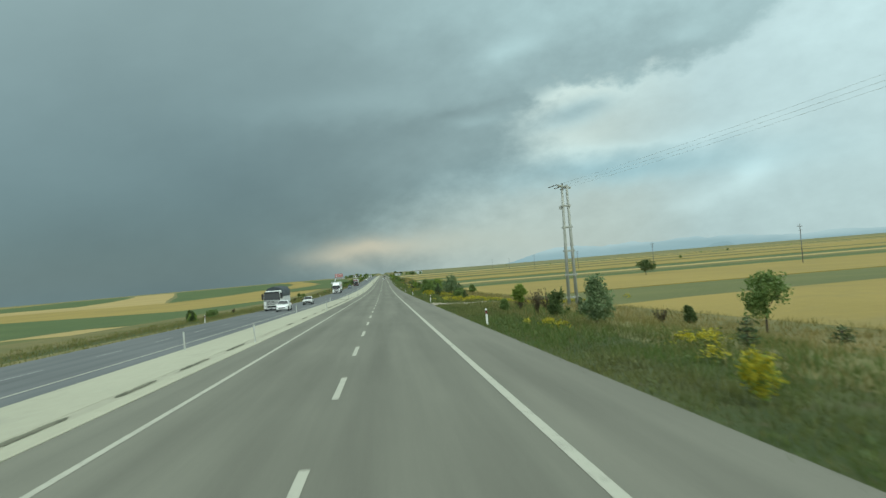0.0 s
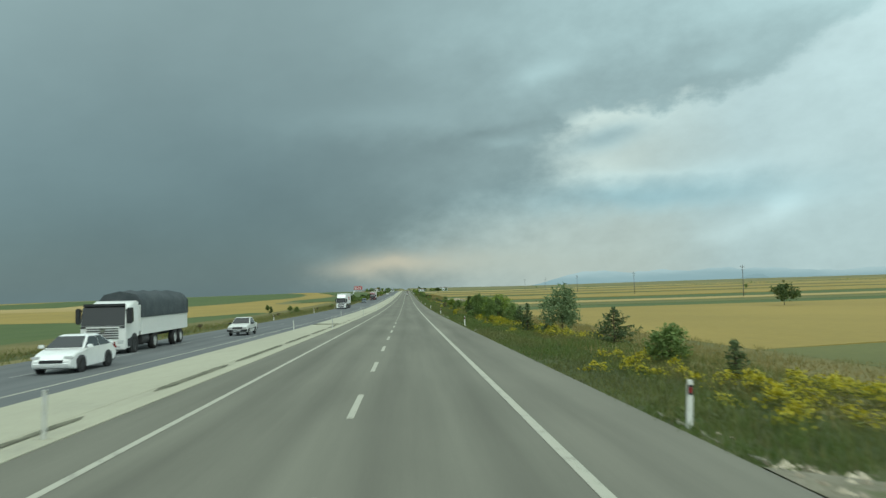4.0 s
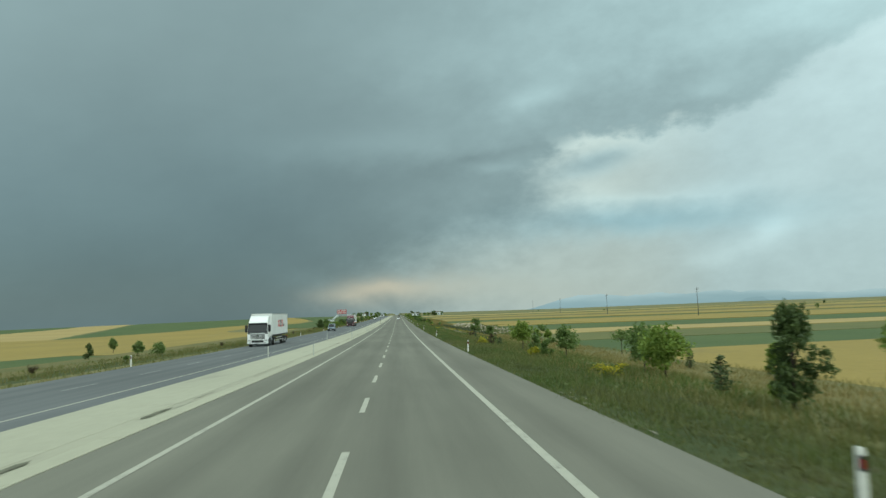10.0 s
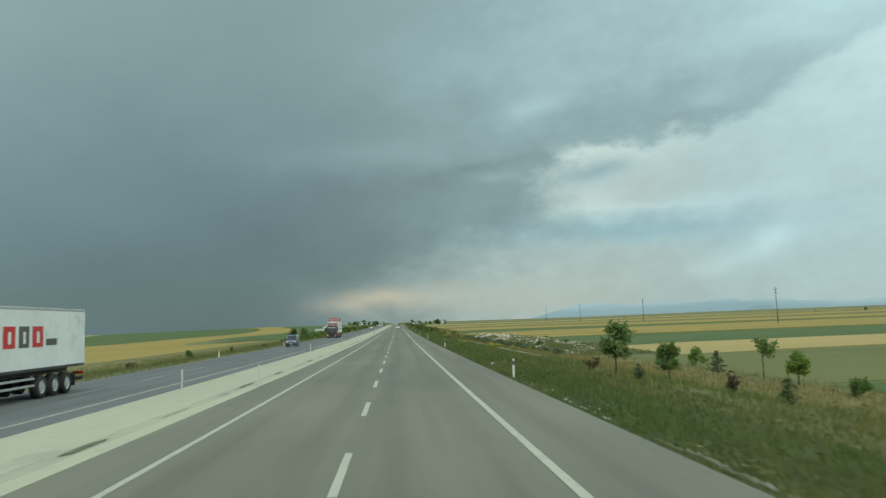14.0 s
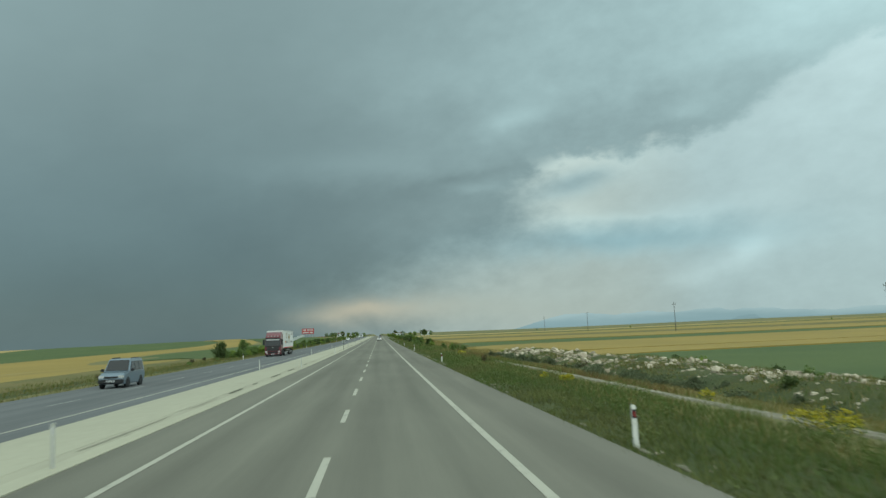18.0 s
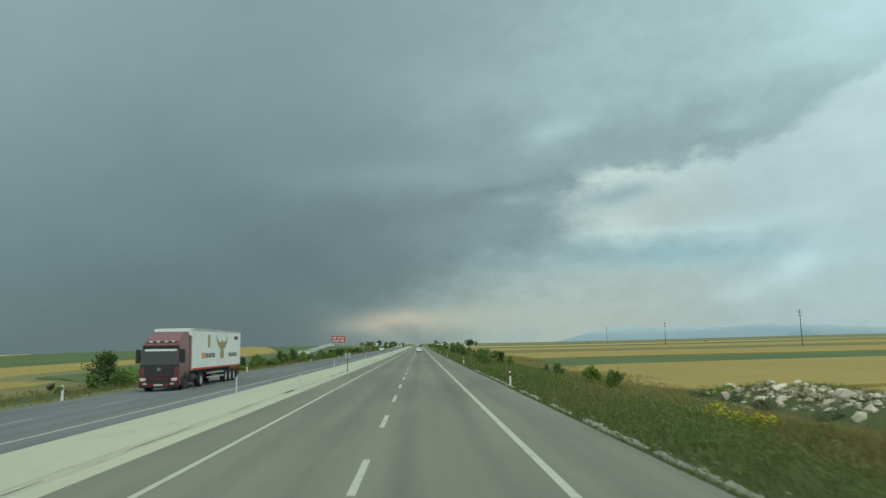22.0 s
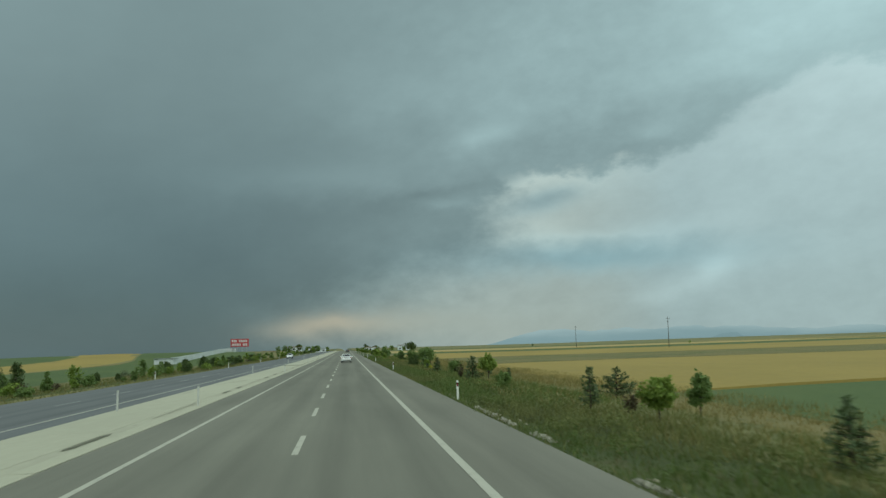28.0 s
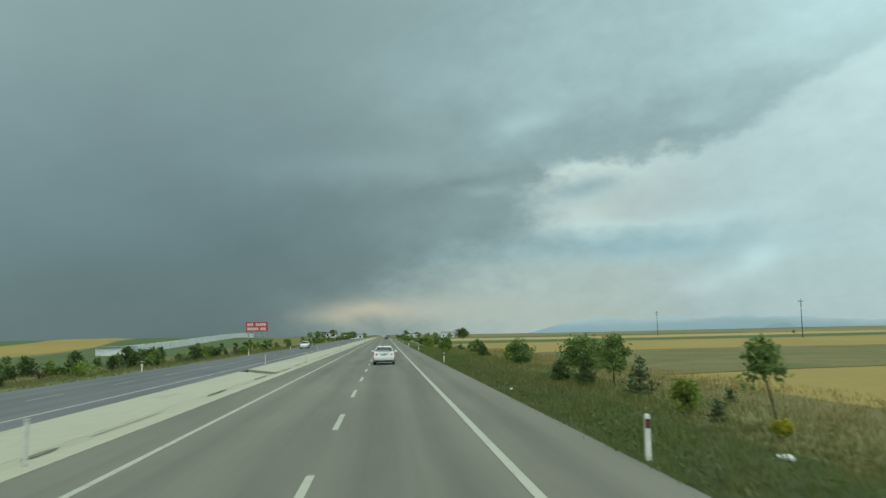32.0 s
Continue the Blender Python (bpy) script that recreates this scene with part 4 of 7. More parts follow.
        boxed("wing_mirror", (x - 0.11, x + 0.11, g[0] - 0.32, g[0] - 0.18, belt + 0.02, belt + 0.17), M_DARK if boxy else paint, car, 0.03)
        for y in axles:
            bm = bmesh.new()
            rod(bm, (side * (hw - 0.16), y, tyre_r + 0.02), (side * (hw + 0.002 - (0.05 if boxy else 0.03)), y, tyre_r + 0.02), tyre_r + 0.055, n=24)
            part("wheel_arch", bm, M_DARK, car)
            wheel(car, side * (hw - 0.115), y, tyre_r, 0.2, side, M_STEELRIM if boxy else None)
        back, front = body[1][0], body[-4][0] if not boxy else body[8][0]
        if boxy:
            boxed("tail_light", (side * 0.62 - 0.14, side * 0.62 + 0.14, -2.185, -2.10, 0.62, 0.76), M_TAIL, car, 0.01)
            boxed("headlight", (side * 0.56 - 0.17, side * 0.56 + 0.17, 2.05, 2.155, 0.56, 0.70), M_LAMP, car, 0.015)
        else:
            bm = bmesh.new()
            vs = [(0.50, -2.275, 0.74), (0.86, -2.20, 0.73), (0.865, -1.92, 0.93), (0.80, -2.10, 0.985), (0.58, -2.225, 0.90)]
            f1 = [bm.verts.new((side * vx, vy, vz)) for vx, vy, vz in vs]
            f2 = [bm.verts.new((side * (vx - 0.02), vy + 0.09, vz)) for vx, vy, vz in vs]
            bm.faces.new(f1), bm.faces.new(f2[::-1])
            for i in range(5):
                bm.faces.new((f1[i], f2[i], f2[(i + 1) % 5], f1[(i + 1) % 5]))
            bmesh.ops.recalc_face_normals(bm, faces=bm.faces[:])
            lamp = part("tail_light", bm, M_TAIL, car, "red tail light with a pale insert")
            boxed("insert", (side * 0.67 - 0.07, side * 0.67 + 0.07, -2.262, -2.22, 0.80, 0.87), M_LAMP, lamp, 0.01)
            boxed("headlight", (side * 0.62 - 0.16, side * 0.62 + 0.16, 2.02, 2.19, 0.60, 0.72), M_LAMP, car, 0.03)
    if boxy:
        boxed("front_bumper", (-0.80, 0.80, 2.08, 2.24, 0.36, 0.52), M_DARK, car, 0.03, "black plastic bumper")
        boxed("rear_bumper", (-0.80, 0.80, -2.26, -2.10, 0.38, 0.54), M_DARK, car, 0.03, "black plastic bumper")
        boxed("grille", (-0.38, 0.38, 2.07, 2.152, 0.56, 0.71), M_DARK, car, 0.01)
        boxed("door_moulding", (-0.815, -0.80, -1.0, 1.0, 0.52, 0.56), M_DARK, car)
        boxed("door_moulding", (0.80, 0.815, -1.0, 1.0, 0.52, 0.56), M_DARK, car)
        plate(car, 2.25, 0.44, 1)
    else:
        boxed("rear_spoiler", (-0.66, 0.66, -2.20, -1.98, 1.055, 1.085), paint, car, 0.012)
        boxed("chrome_bar", (-0.50, 0.50, -2.268, -2.24, 0.865, 0.90), M_CHROME, car, 0.006)
        boxed("rear_diffuser", (-0.74, 0.74, -2.24, -2.02, 0.21, 0.34), M_DARK, car, 0.02, "dark lower bumper")
        boxed("antenna", (-0.02, 0.02, -0.95, -0.82, 1.41, 1.49), paint, car, 0.008)
        boxed("grille", (-0.45, 0.45, 2.15, 2.245, 0.46, 0.58), M_DARK, car, 0.015)
        plate(car, -2.272, 0.78, -1)
    car.matrix_basis = pose(*place, 0, 0, turn)
    return car


def hatch_van(place, turn):
    car = tagged(new("compact_van"), "blue-grey compact van with dark bumpers on the far carriageway", "van")
    body = [(-2.05, 0.34, 0.80), (-2.12, 0.60, 0.84), (-2.08, 1.00, 0.83), (0.98, 0.98, 0.84), (1.78, 0.88, 0.78), (2.06, 0.70, 0.74), (2.10, 0.45, 0.76), (2.0, 0.28, 0.78), (1.7, 0.24, 0.82), (-1.8, 0.24, 0.82)]
    shell("body", body, M_BLUE, car, 0.05)
    cab = [(-2.06, 0.98, 0.81), (-1.96, 1.70, 0.70), (-1.80, 1.79, 0.67), (0.20, 1.80, 0.67), (0.36, 1.75, 0.69), (1.05, 0.97, 0.80)]
    shell("cabin", cab, M_BLUE, car, 0.04)
    pane("windscreen", [(0.70, 0.99, 1.06), (-0.70, 0.99, 1.06), (-0.61, 0.43, 1.70), (0.61, 0.43, 1.70)], M_GLASS, car, 0.02)
    pane("rear_window", [(-0.66, -2.06, 1.08), (0.66, -2.06, 1.08), (0.60, -1.985, 1.64), (-0.60, -1.985, 1.64)], M_GLASS, car, 0.02)
    for s in (-1, 1):
        for y0, y1, y2 in ((-1.8, -1.0, -1.0), (-0.9, -0.15, -0.15), (-0.05, 0.78, 0.30)):
            pts = [(s * 0.808, y0, 1.04), (s * 0.808, y1, 1.04), (s * 0.712, y2, 1.62), (s * 0.712, y0, 1.62)]
            pane("side_window", pts if s > 0 else pts[::-1], M_GLASS, car, 0.012)
        boxed("headlight", (s * 0.60 - 0.16, s * 0.60 + 0.16, 1.92, 2.07, 0.62, 0.80), M_LAMP, car, 0.03)
        boxed("wing_mirror", (s * 0.93 - 0.1, s * 0.93 + 0.1, 0.78, 0.92, 1.0, 1.18), M_DARK, car, 0.03)
        boxed("roof_rail", (s * 0.6 - 0.02, s * 0.6 + 0.02, -1.5, 0.1, 1.80, 1.85), M_DARK, car, 0.01)
        for y in (-1.25, 1.33):
            rodded("wheel_arch", (s * 0.68, y, 0.32), (s * 0.824, y, 0.32), 0.37, M_DARK, car, n=24)
            wheel(car, s * 0.735, y, 0.305, 0.2, s, M_STEELRIM)
    boxed("front_bumper", (-0.78, 0.78, 1.98, 2.16, 0.30, 0.56), M_DARK, car, 0.05, "dark plastic bumper")
    boxed("grille", (-0.42, 0.42, 2.0, 2.09, 0.60, 0.74), M_DARK, car, 0.02)
    plate(car, 2.165, 0.45, 1)
    car.matrix_basis = pose(*place, 0, 0, turn)
    return car


def lorry(name, label, paint, place, turn, kind="white"):
    """An articulated lorry, nose to +y, its front bumper at the origin."""
    rig = tagged(new(name), label, "lorry")
    tall = 3.75 if kind != "tarp" else 3.0
    cab = [(-2.25, 0.95, 1.22), (-2.25, tall - 0.02, 1.18), (-1.9, tall, 1.14), (-1.35, tall - 0.16, 1.09), (-0.72, tall - 0.56, 1.09), (-0.42, min(tall - 0.2, 2.98), 1.14), (-0.30, 2.72, 1.18), (-0.08, 1.75, 1.23), (-0.02, 0.95, 1.24), (-0.05, 0.42, 1.22), (-0.9, 0.36, 1.22), (-0.9, 0.9, 1.22)]
    shell("cab", cab, paint, rig, 0.05)
    pane("windscreen", [(1.19, -0.062, 1.66), (-1.19, -0.062, 1.66), (-1.13, -0.325, 2.76), (1.13, -0.325, 2.76)], M_GLASS, rig, 0.03)
    boxed("sun_visor", (-1.12, 1.12, -0.42, -0.14, 2.70, 2.86), M_DARK, rig, 0.03)
    pane("wiper_panel", [(1.19, -0.035, 1.50), (-1.19, -0.035, 1.50), (-1.19, -0.058, 1.64), (1.19, -0.058, 1.64)], M_DARK, rig, 0.02)
    if kind == "red":
        pane("screen_banner", [(1.0, -0.25, 2.50), (-1.0, -0.25, 2.50), (-1.0, -0.288, 2.66), (1.0, -0.288, 2.66)], M_LAMP, rig, 0.02, "pale strip across the windscreen")
        boxed("roof_lamp_bar", (-0.95, 0.95, -0.62, -0.48, 3.02, 3.12), M_DARK, rig, 0.02)
        for q in (-0.7, -0.25, 0.25, 0.7):
            boxed("roof_lamp", (q - 0.1, q + 0.1, -0.50, -0.44, 3.04, 3.16), M_LAMP, rig, 0.02)
    g = boxed("grille", (-0.92, 0.92, -0.10, 0.0, 0.88, 1.60), M_DARK if kind == "red" else paint, rig, 0.02)
    for k in range(5):
        boxed("slat", (-0.86, 0.86, 0.0, 0.03, 0.93 + 0.13 * k, 1.00 + 0.13 * k), M_CHASSIS, g, 0.008)
    boxed("badge", (-0.12, 0.12, 0.021, 0.035, 1.28, 1.46), M_CHROME, rig, 0.03)
    boxed("front_bumper", (-1.24, 1.24, -0.35, 0.05, 0.32, 0.82), paint, rig, 0.06)
    boxed("intake", (-0.72, 0.72, 0.045, 0.065, 0.50, 0.78), M_DARK, rig, 0.01)
    boxed("air_dam", (-1.2, 1.2, -0.3, 0.02, 0.24, 0.33), M_DARK, rig, 0.02)
    plate(rig, 0.07, 0.40, 1)
    for s in (-1, 1):
        boxed("headlight", (s * 0.98 - 0.19, s * 0.98 + 0.19, -0.02, 0.07, 0.62, 0.84), M_LAMP, rig, 0.03)
        boxed("fog_light", (s * 0.85 - 0.12, s * 0.85 + 0.12, 0.04, 0.065, 0.42, 0.54), M_LAMP, rig, 0.02)
        pts = [(s * 1.238, -1.25, 1.82), (s * 1.243, -0.22, 1.82), (s * 1.222, -0.42, 2.62), (s * 1.222, -1.2, 2.62)]
        pane("side_window", pts if s > 0 else pts[::-1], M_GLASS, rig, 0.03)
        boxed("wing_mirror", (s * 1.40 - 0.13, s * 1.40 + 0.13, -0.32, -0.12, 1.75, 2.62), M_DARK, rig, 0.04)
        boxed("mirror_arm", (s * 1.25 - 0.08, s * 1.25 + 0.08, -0.3, -0.22, 2.45, 2.5), M_DARK, rig)
        boxed("side_deflector", (s * 1.18 - 0.03, s * 1.18 + 0.03, -2.9, -2.25, 1.2, tall - 0.25), paint, rig, 0.02)
        boxed("door_step", (s * 1.2 - 0.05, s * 1.2 + 0.05, -1.0, -0.4, 0.45, 0.9), M_DARK, rig, 0.02)
        rodded("wheel_arch", (s * 0.9, -1.42, 0.56), (s * 1.236, -1.42, 0.56), 0.60, M_DARK, rig, n=24)
        wheel(rig, s * 1.105, -1.42, 0.50, 0.30, s, M_STEELRIM)
        wheel(rig, s * 1.05, -5.1, 0.50, 0.34, s, M_STEELRIM)
    boxed("chassis", (-0.42, 0.42, -6.2, -1.2, 0.62, 0.98), M_CHASSIS, rig)
    for s in (-1, 1):
        rodded("fuel_tank", (s * 0.85, -4.2, 0.72), (s * 0.85, -2.9, 0.72), 0.32, M_CHROME if kind == "white" else M_CHASSIS, rig, n=16)
    if kind == "tarp":
        boxed("load_bed", (-1.24, 1.24, -12.0, -2.6, 0.98, 2.3), M_OLDWHITE, rig, 0.03, "pale drop-side load bed")
        bm = bmesh.new()
        rings = []
        for j in range(13):
            y = -12.05 + j * 0.79
            sag = 0.10 * math.sin(j * 2.1)
            rings.append([bm.verts.new((x, y, z + sag * (i in (2, 3, 4)))) for i, (x, z) in enumerate(((-1.28, 2.0), (-1.28, 2.9), (-0.9, 3.35), (0, 3.55), (0.9, 3.35), (1.28, 2.9), (1.28, 2.0)))])
        for a, b in zip(rings, rings[1:]):
            for i in range(6):
                bm.faces.new((a[i], b[i], b[i + 1], a[i + 1])).smooth = True
        bm.faces.new(rings[0]), bm.faces.new(rings[-1][::-1])
        bmesh.ops.recalc_face_normals(bm, faces=bm.faces[:])
        part("tarpaulin", bm, M_TARP, rig, "dark tarpaulin over the load")
        tail, axle = -12.0, (-9.2, -10.5)
    else:
        body = boxed("trailer_box", (-1.275, 1.275, -16.4, -2.75, 1.22, 3.98), M_TRAILER, rig, 0.03, "white trailer box with plain coloured marks")
        for s in (-1, 1):
            x0, x1 = (1.276, 1.284) if s > 0 else (-1.284, -1.276)
            boxed("side_rail", (min(x0, x1), max(x0, x1), -16.3, -2.8, 1.22, 1.34), M_LOGO_RED if kind == "red" else M_CHASSIS, body)
            boxed("top_rail", (min(x0, x1), max(x0, x1), -16.3, -2.8, 3.86, 3.96), M_STEELRIM, body)
            if kind == "red":
                marks = [(-5.6, -4.9, 1.95, 2.35, M_LOGO_ORANGE), (-8.4, -5.8, 2.0, 2.3, M_LOGO_DARK), (-7.0, -6.4, 2.7, 3.6, M_LOGO_GOLD), (-15.2, -12.4, 2.0, 2.3, M_LOGO_DARK),
                         (-15.4, -14.2, 3.3, 3.6, M_LOGO_DARK), (-10.9, -9.9, 1.9, 2.5, M_LOGO_GOLD)]
            else:
                marks = [(-8.0, -7.6, 2.3, 3.1, M_LOGO_RED), (-9.3, -8.3, 2.25, 3.15, M_LOGO_RED), (-10.5, -9.6, 2.25, 3.15, M_LOGO_DARK), (-11.8, -10.8, 2.25, 3.15, M_LOGO_RED), (-13.2, -12.1, 2.3, 2.6, M_LOGO_DARK)]
            for k, (y0, y1, z0, z1, mat) in enumerate(marks):
                boxed("mark", (min(x0, x1), max(x0, x1), y0, y1, z0, z1), mat, body, 0.0)
                if (kind == "white" and k < 4) or (kind == "red" and k in (1, 3)):
                    n = 1 if kind == "white" else 5
                    for q in range(n):
                        w0 = (y1 - y0) / n
                        xa, xb = (x1, x1 + 0.004) if s > 0 else (x0 - 0.004, x0)
                        boxed("letter_gap", (xa, xb, y0 + q * w0 + w0 * 0.35, y0 + q * w0 + w0 * (0.6 if kind == "white" else 0.5), z0 + (z1 - z0) * 0.2, z1 - (z1 - z0) * (0.25 if kind == "white" else 0.0)), M_TRAILER, body)
            if kind == "red":
                pts = [(-8.6, 3.65), (-8.9, 3.1), (-9.4, 2.75), (-10.4, 2.45), (-11.4, 2.75), (-11.9, 3.1), (-12.2, 3.65), (-11.5, 3.2), (-10.9, 3.05), (-10.4, 3.3), (-9.9, 3.05), (-9.3, 3.2)]
                c = [(s * 1.277, y, z) for y, z in pts]
                pane("emblem", c if s > 0 else c[::-1], M_LOGO_GOLD, body, 0.006)
            for k in range(2):
                boxed("side_guard", (s * 1.2 - 0.02, s * 1.2 + 0.02, -11.2, -6.6, 0.55 + 0.3 * k, 0.65 + 0.3 * k), M_STEELRIM, rig)
            for y in (-11.9, -13.2, -14.5):
                wheel(rig, s * 1.05, y, 0.50, 0.38, s, M_STEELRIM)
            boxed("mud_flap", (s * 1.05 - 0.25, s * 1.05 + 0.25, -15.2, -15.17, 0.3, 0.9), M_DARK, rig)
            boxed("tail_light", (s * 0.95 - 0.25, s * 0.95 + 0.25, -16.46, -16.38, 0.78, 0.92), M_TAIL, rig, 0.01)
            boxed("rear_mark", (s * 0.6 - 0.3, s * 0.6 + 0.3, -16.415, -16.40, 1.9, 2.0), M_LOGO_RED, body)
            boxed("door_bar", (s * 0.35 - 0.02, s * 0.35 + 0.02, -16.45, -16.40, 1.3, 3.9), M_STEELRIM, body)
        boxed("trailer_chassis", (-0.5, 0.5, -16.2, -3.2, 0.95, 1.22), M_CHASSIS, rig)
        boxed("rear_bumper", (-1.2, 1.2, -16.45, -16.3, 0.5, 0.66), M_CHASSIS, rig, 0.01)
        rodded("spare_wheel", (-0.3, -9.0, 0.75), (0.3, -9.0, 0.75), 0.28, M_RUBBER, rig, n=16)
        tail, axle = -16.4, ()
    for y in axle:
        for s in (-1, 1):
            wheel(rig, s * 1.05, y, 0.50, 0.34, s, M_STEELRIM)
    if kind == "tarp":
        boxed("bed_chassis", (-0.45, 0.45, -11.8, -5.5, 0.7, 0.98), M_CHASSIS, rig)
    rig.matrix_basis = pose(*place, 0, 0, turn)
    return rig


saloon("saloon_car", "white modern saloon car seen from behind on the road", M_WHITE, False, (1.2, 635.2, road_z(635.2) + 0.01), -0.5)
saloon("saloon_car", "small black saloon car far ahead on the road", M_BLACK, False, (1.9, 935.0, road_z(935) + 0.01), 0)
saloon("old_saloon_car", "old boxy white saloon car with black bumpers", M_OLDWHITE, True, (-12.35, 136.9, opp_z(-12.35, 136.9) + 0.01), 180)
saloon("saloon_car", "white saloon car coming along the far carriageway", M_WHITE, False, (-12.5, 105.2, opp_z(-12.5, 105.2) + 0.01), 180)
saloon("saloon_car", "white saloon car by the rising verge ahead", M_WHITE, False, (-15.3, 733.0, opp_z(-15.3, 733) + 0.01), 180)
hatch_van((-15.6, 374.6, opp_z(-15.6, 374.6) + 0.01), 180)
lorry("articulated_lorry", "white articulated lorry with a white box trailer", M_WHITE, (-16.0, 275.0, opp_z(-16.0, 275) - 0.0), 180, "white")
lorry("articulated_lorry", "dark red articulated lorry with a white box trailer", M_RED, (-15.2, 443.0, opp_z(-15.2, 443) - 0.0), 180, "red")
lorry("tarpaulin_lorry", "white lorry with a dark tarpaulin over its load", M_OLDWHITE, (-15.6, 116.0, opp_z(-15.6, 120) - 0.0), 180, "tarp")

# ---------------------------------------------------------------- posts, signs, power lines
M_POST = mottled("white_post_plastic", (0.68, 0.68, 0.63), (0.55, 0.55, 0.50), 1.5, 8.0, 0.6, bump=0.05)
M_REFLECT = plain("red_reflector", (0.32, 0.012, 0.012), 0.3)
M_POST_GREY = mottled("pale_marker_plastic", (0.48, 0.485, 0.44), (0.38, 0.385, 0.35), 1.5, 8.0, 0.6, bump=0.05)
M_GALV = plain("galvanised_steel", (0.36, 0.38, 0.37), 0.5, 0.6)
M_TIMBER = mottled("weathered_pole", (0.12, 0.115, 0.10), (0.08, 0.076, 0.066), 1.0, 12.0, 0.9)
M_POLE = mottled("grey_pole", (0.155, 0.16, 0.155), (0.11, 0.115, 0.11), 1.0, 12.0, 0.9)
M_CASTCON = mottled("pylon_concrete", (0.36, 0.37, 0.33), (0.28, 0.29, 0.26), 0.8, 6.0, 0.9)
M_WIRE = plain("wire", (0.48, 0.51, 0.51), 0.5)


def guide_post():
    top = tagged(new("guide_post"), "white plastic guide post with a red reflector", "guide post", "guide posts along the road")
    bm = bmesh.new()
    lo = [(-0.06, -0.05), (0.06, -0.05), (0.05, 0.05), (-0.05, 0.05)]
    rings = [[bm.verts.new((x * s, y * s, z)) for x, y in lo] for z, s in ((-0.25, 0.9), (0.65, 0.85), (0.82, 0.8), (0.87, 0.6))]
    for a, b in zip(rings, rings[1:]):
        for i in range(4):
            bm.faces.new((a[i], a[(i + 1) % 4], b[(i + 1) % 4], b[i]))
    bm.faces.new(rings[-1]), bm.faces.new(rings[0][::-1])
    part("post", bm, M_POST, top)
    boxed("dark_band", (-0.046, 0.046, -0.047, -0.040, 0.60, 0.78), M_DARK, top, 0.0)
    boxed("reflector", (-0.022, 0.022, -0.051, -0.045, 0.63, 0.74), M_REFLECT, top, 0.004, "red reflector")
    return top


def steel_post():
    top = tagged(new("median_post"), "thin pale grey marker post standing on the median", "marker post", "marker posts on the median")
    boxed("post", (-0.042, 0.042, -0.018, 0.018, -0.1, 0.86), M_POST_GREY, top, 0.008)
    boxed("cap", (-0.046, 0.046, -0.023, 0.023, 0.86, 0.89), M_POST_GREY, top, 0.006)
    boxed("reflector", (-0.03, 0.03, -0.025, -0.018, 0.68, 0.8), M_LAMP, top, 0.003)
    return top


STATIONS = [-11.5, 38.5, 86.5, 140.5, 189.0, 238.8, 287.0, 338.3, 387.2, 437.8, 484.0, 536.6, 585.9, 637.0, 687, 737, 787, 837, 887, 937]
first = None
for k, y in enumerate(STATIONS):
    lean = random.Random(k).uniform(-2.5, 2.5)
    for x, z in ((6.27, max(road_z(y) - 0.1, land_z(6.27, y))), (-18.75, land_z(-18.75, y))):
        m = pose(x, y, z, random.Random(k + 50).uniform(-2, 2), lean, 0)
        if first is None:
            first = guide_post()
            first.matrix_basis = m
        else:
            copy_thing(first, m)
first = None
for k, y in enumerate(STATIONS):
    for x, dy in ((-5.4, 0.5), (-8.72, 0.0)):
        if k == 9 and x > -6:
            y = 436.0
        m = pose(x, y + dy, median_z(x, y + dy) - 0.01, 0, random.Random(k).uniform(-1.5, 1.5), 0)
        if first is None:
            first = steel_post()
            first.matrix_basis = m
        else:
            copy_thing(first, m)

sign = tagged(new("road_sign"), "small road sign seen from behind on a dark post", "road sign")
z = median_z(-5.45, 465)
rodded("post", (-5.45, 465.2, z - 0.02), (-5.45, 465.2, z + 1.75), 0.035, M_TIMBER, sign)
boxed("plate", (-5.72, -5.18, 465.24, 465.26, z + 1.25, z + 1.72), M_GALV, sign, 0.004, "grey back of the sign plate")


def wire(name, a, b, sag, parent, r=0.015):
    bm = bmesh.new()
    n = 14
    pts = [Vector(a).lerp(Vector(b), i / n) - Vector((0, 0, sag * 4 * (i / n) * (1 - i / n))) for i in range(n + 1)]
    for p, q in zip(pts, pts[1:]):
        rod(bm, p, q, r, n=4)
    return part(name, bm, M_WIRE, parent)


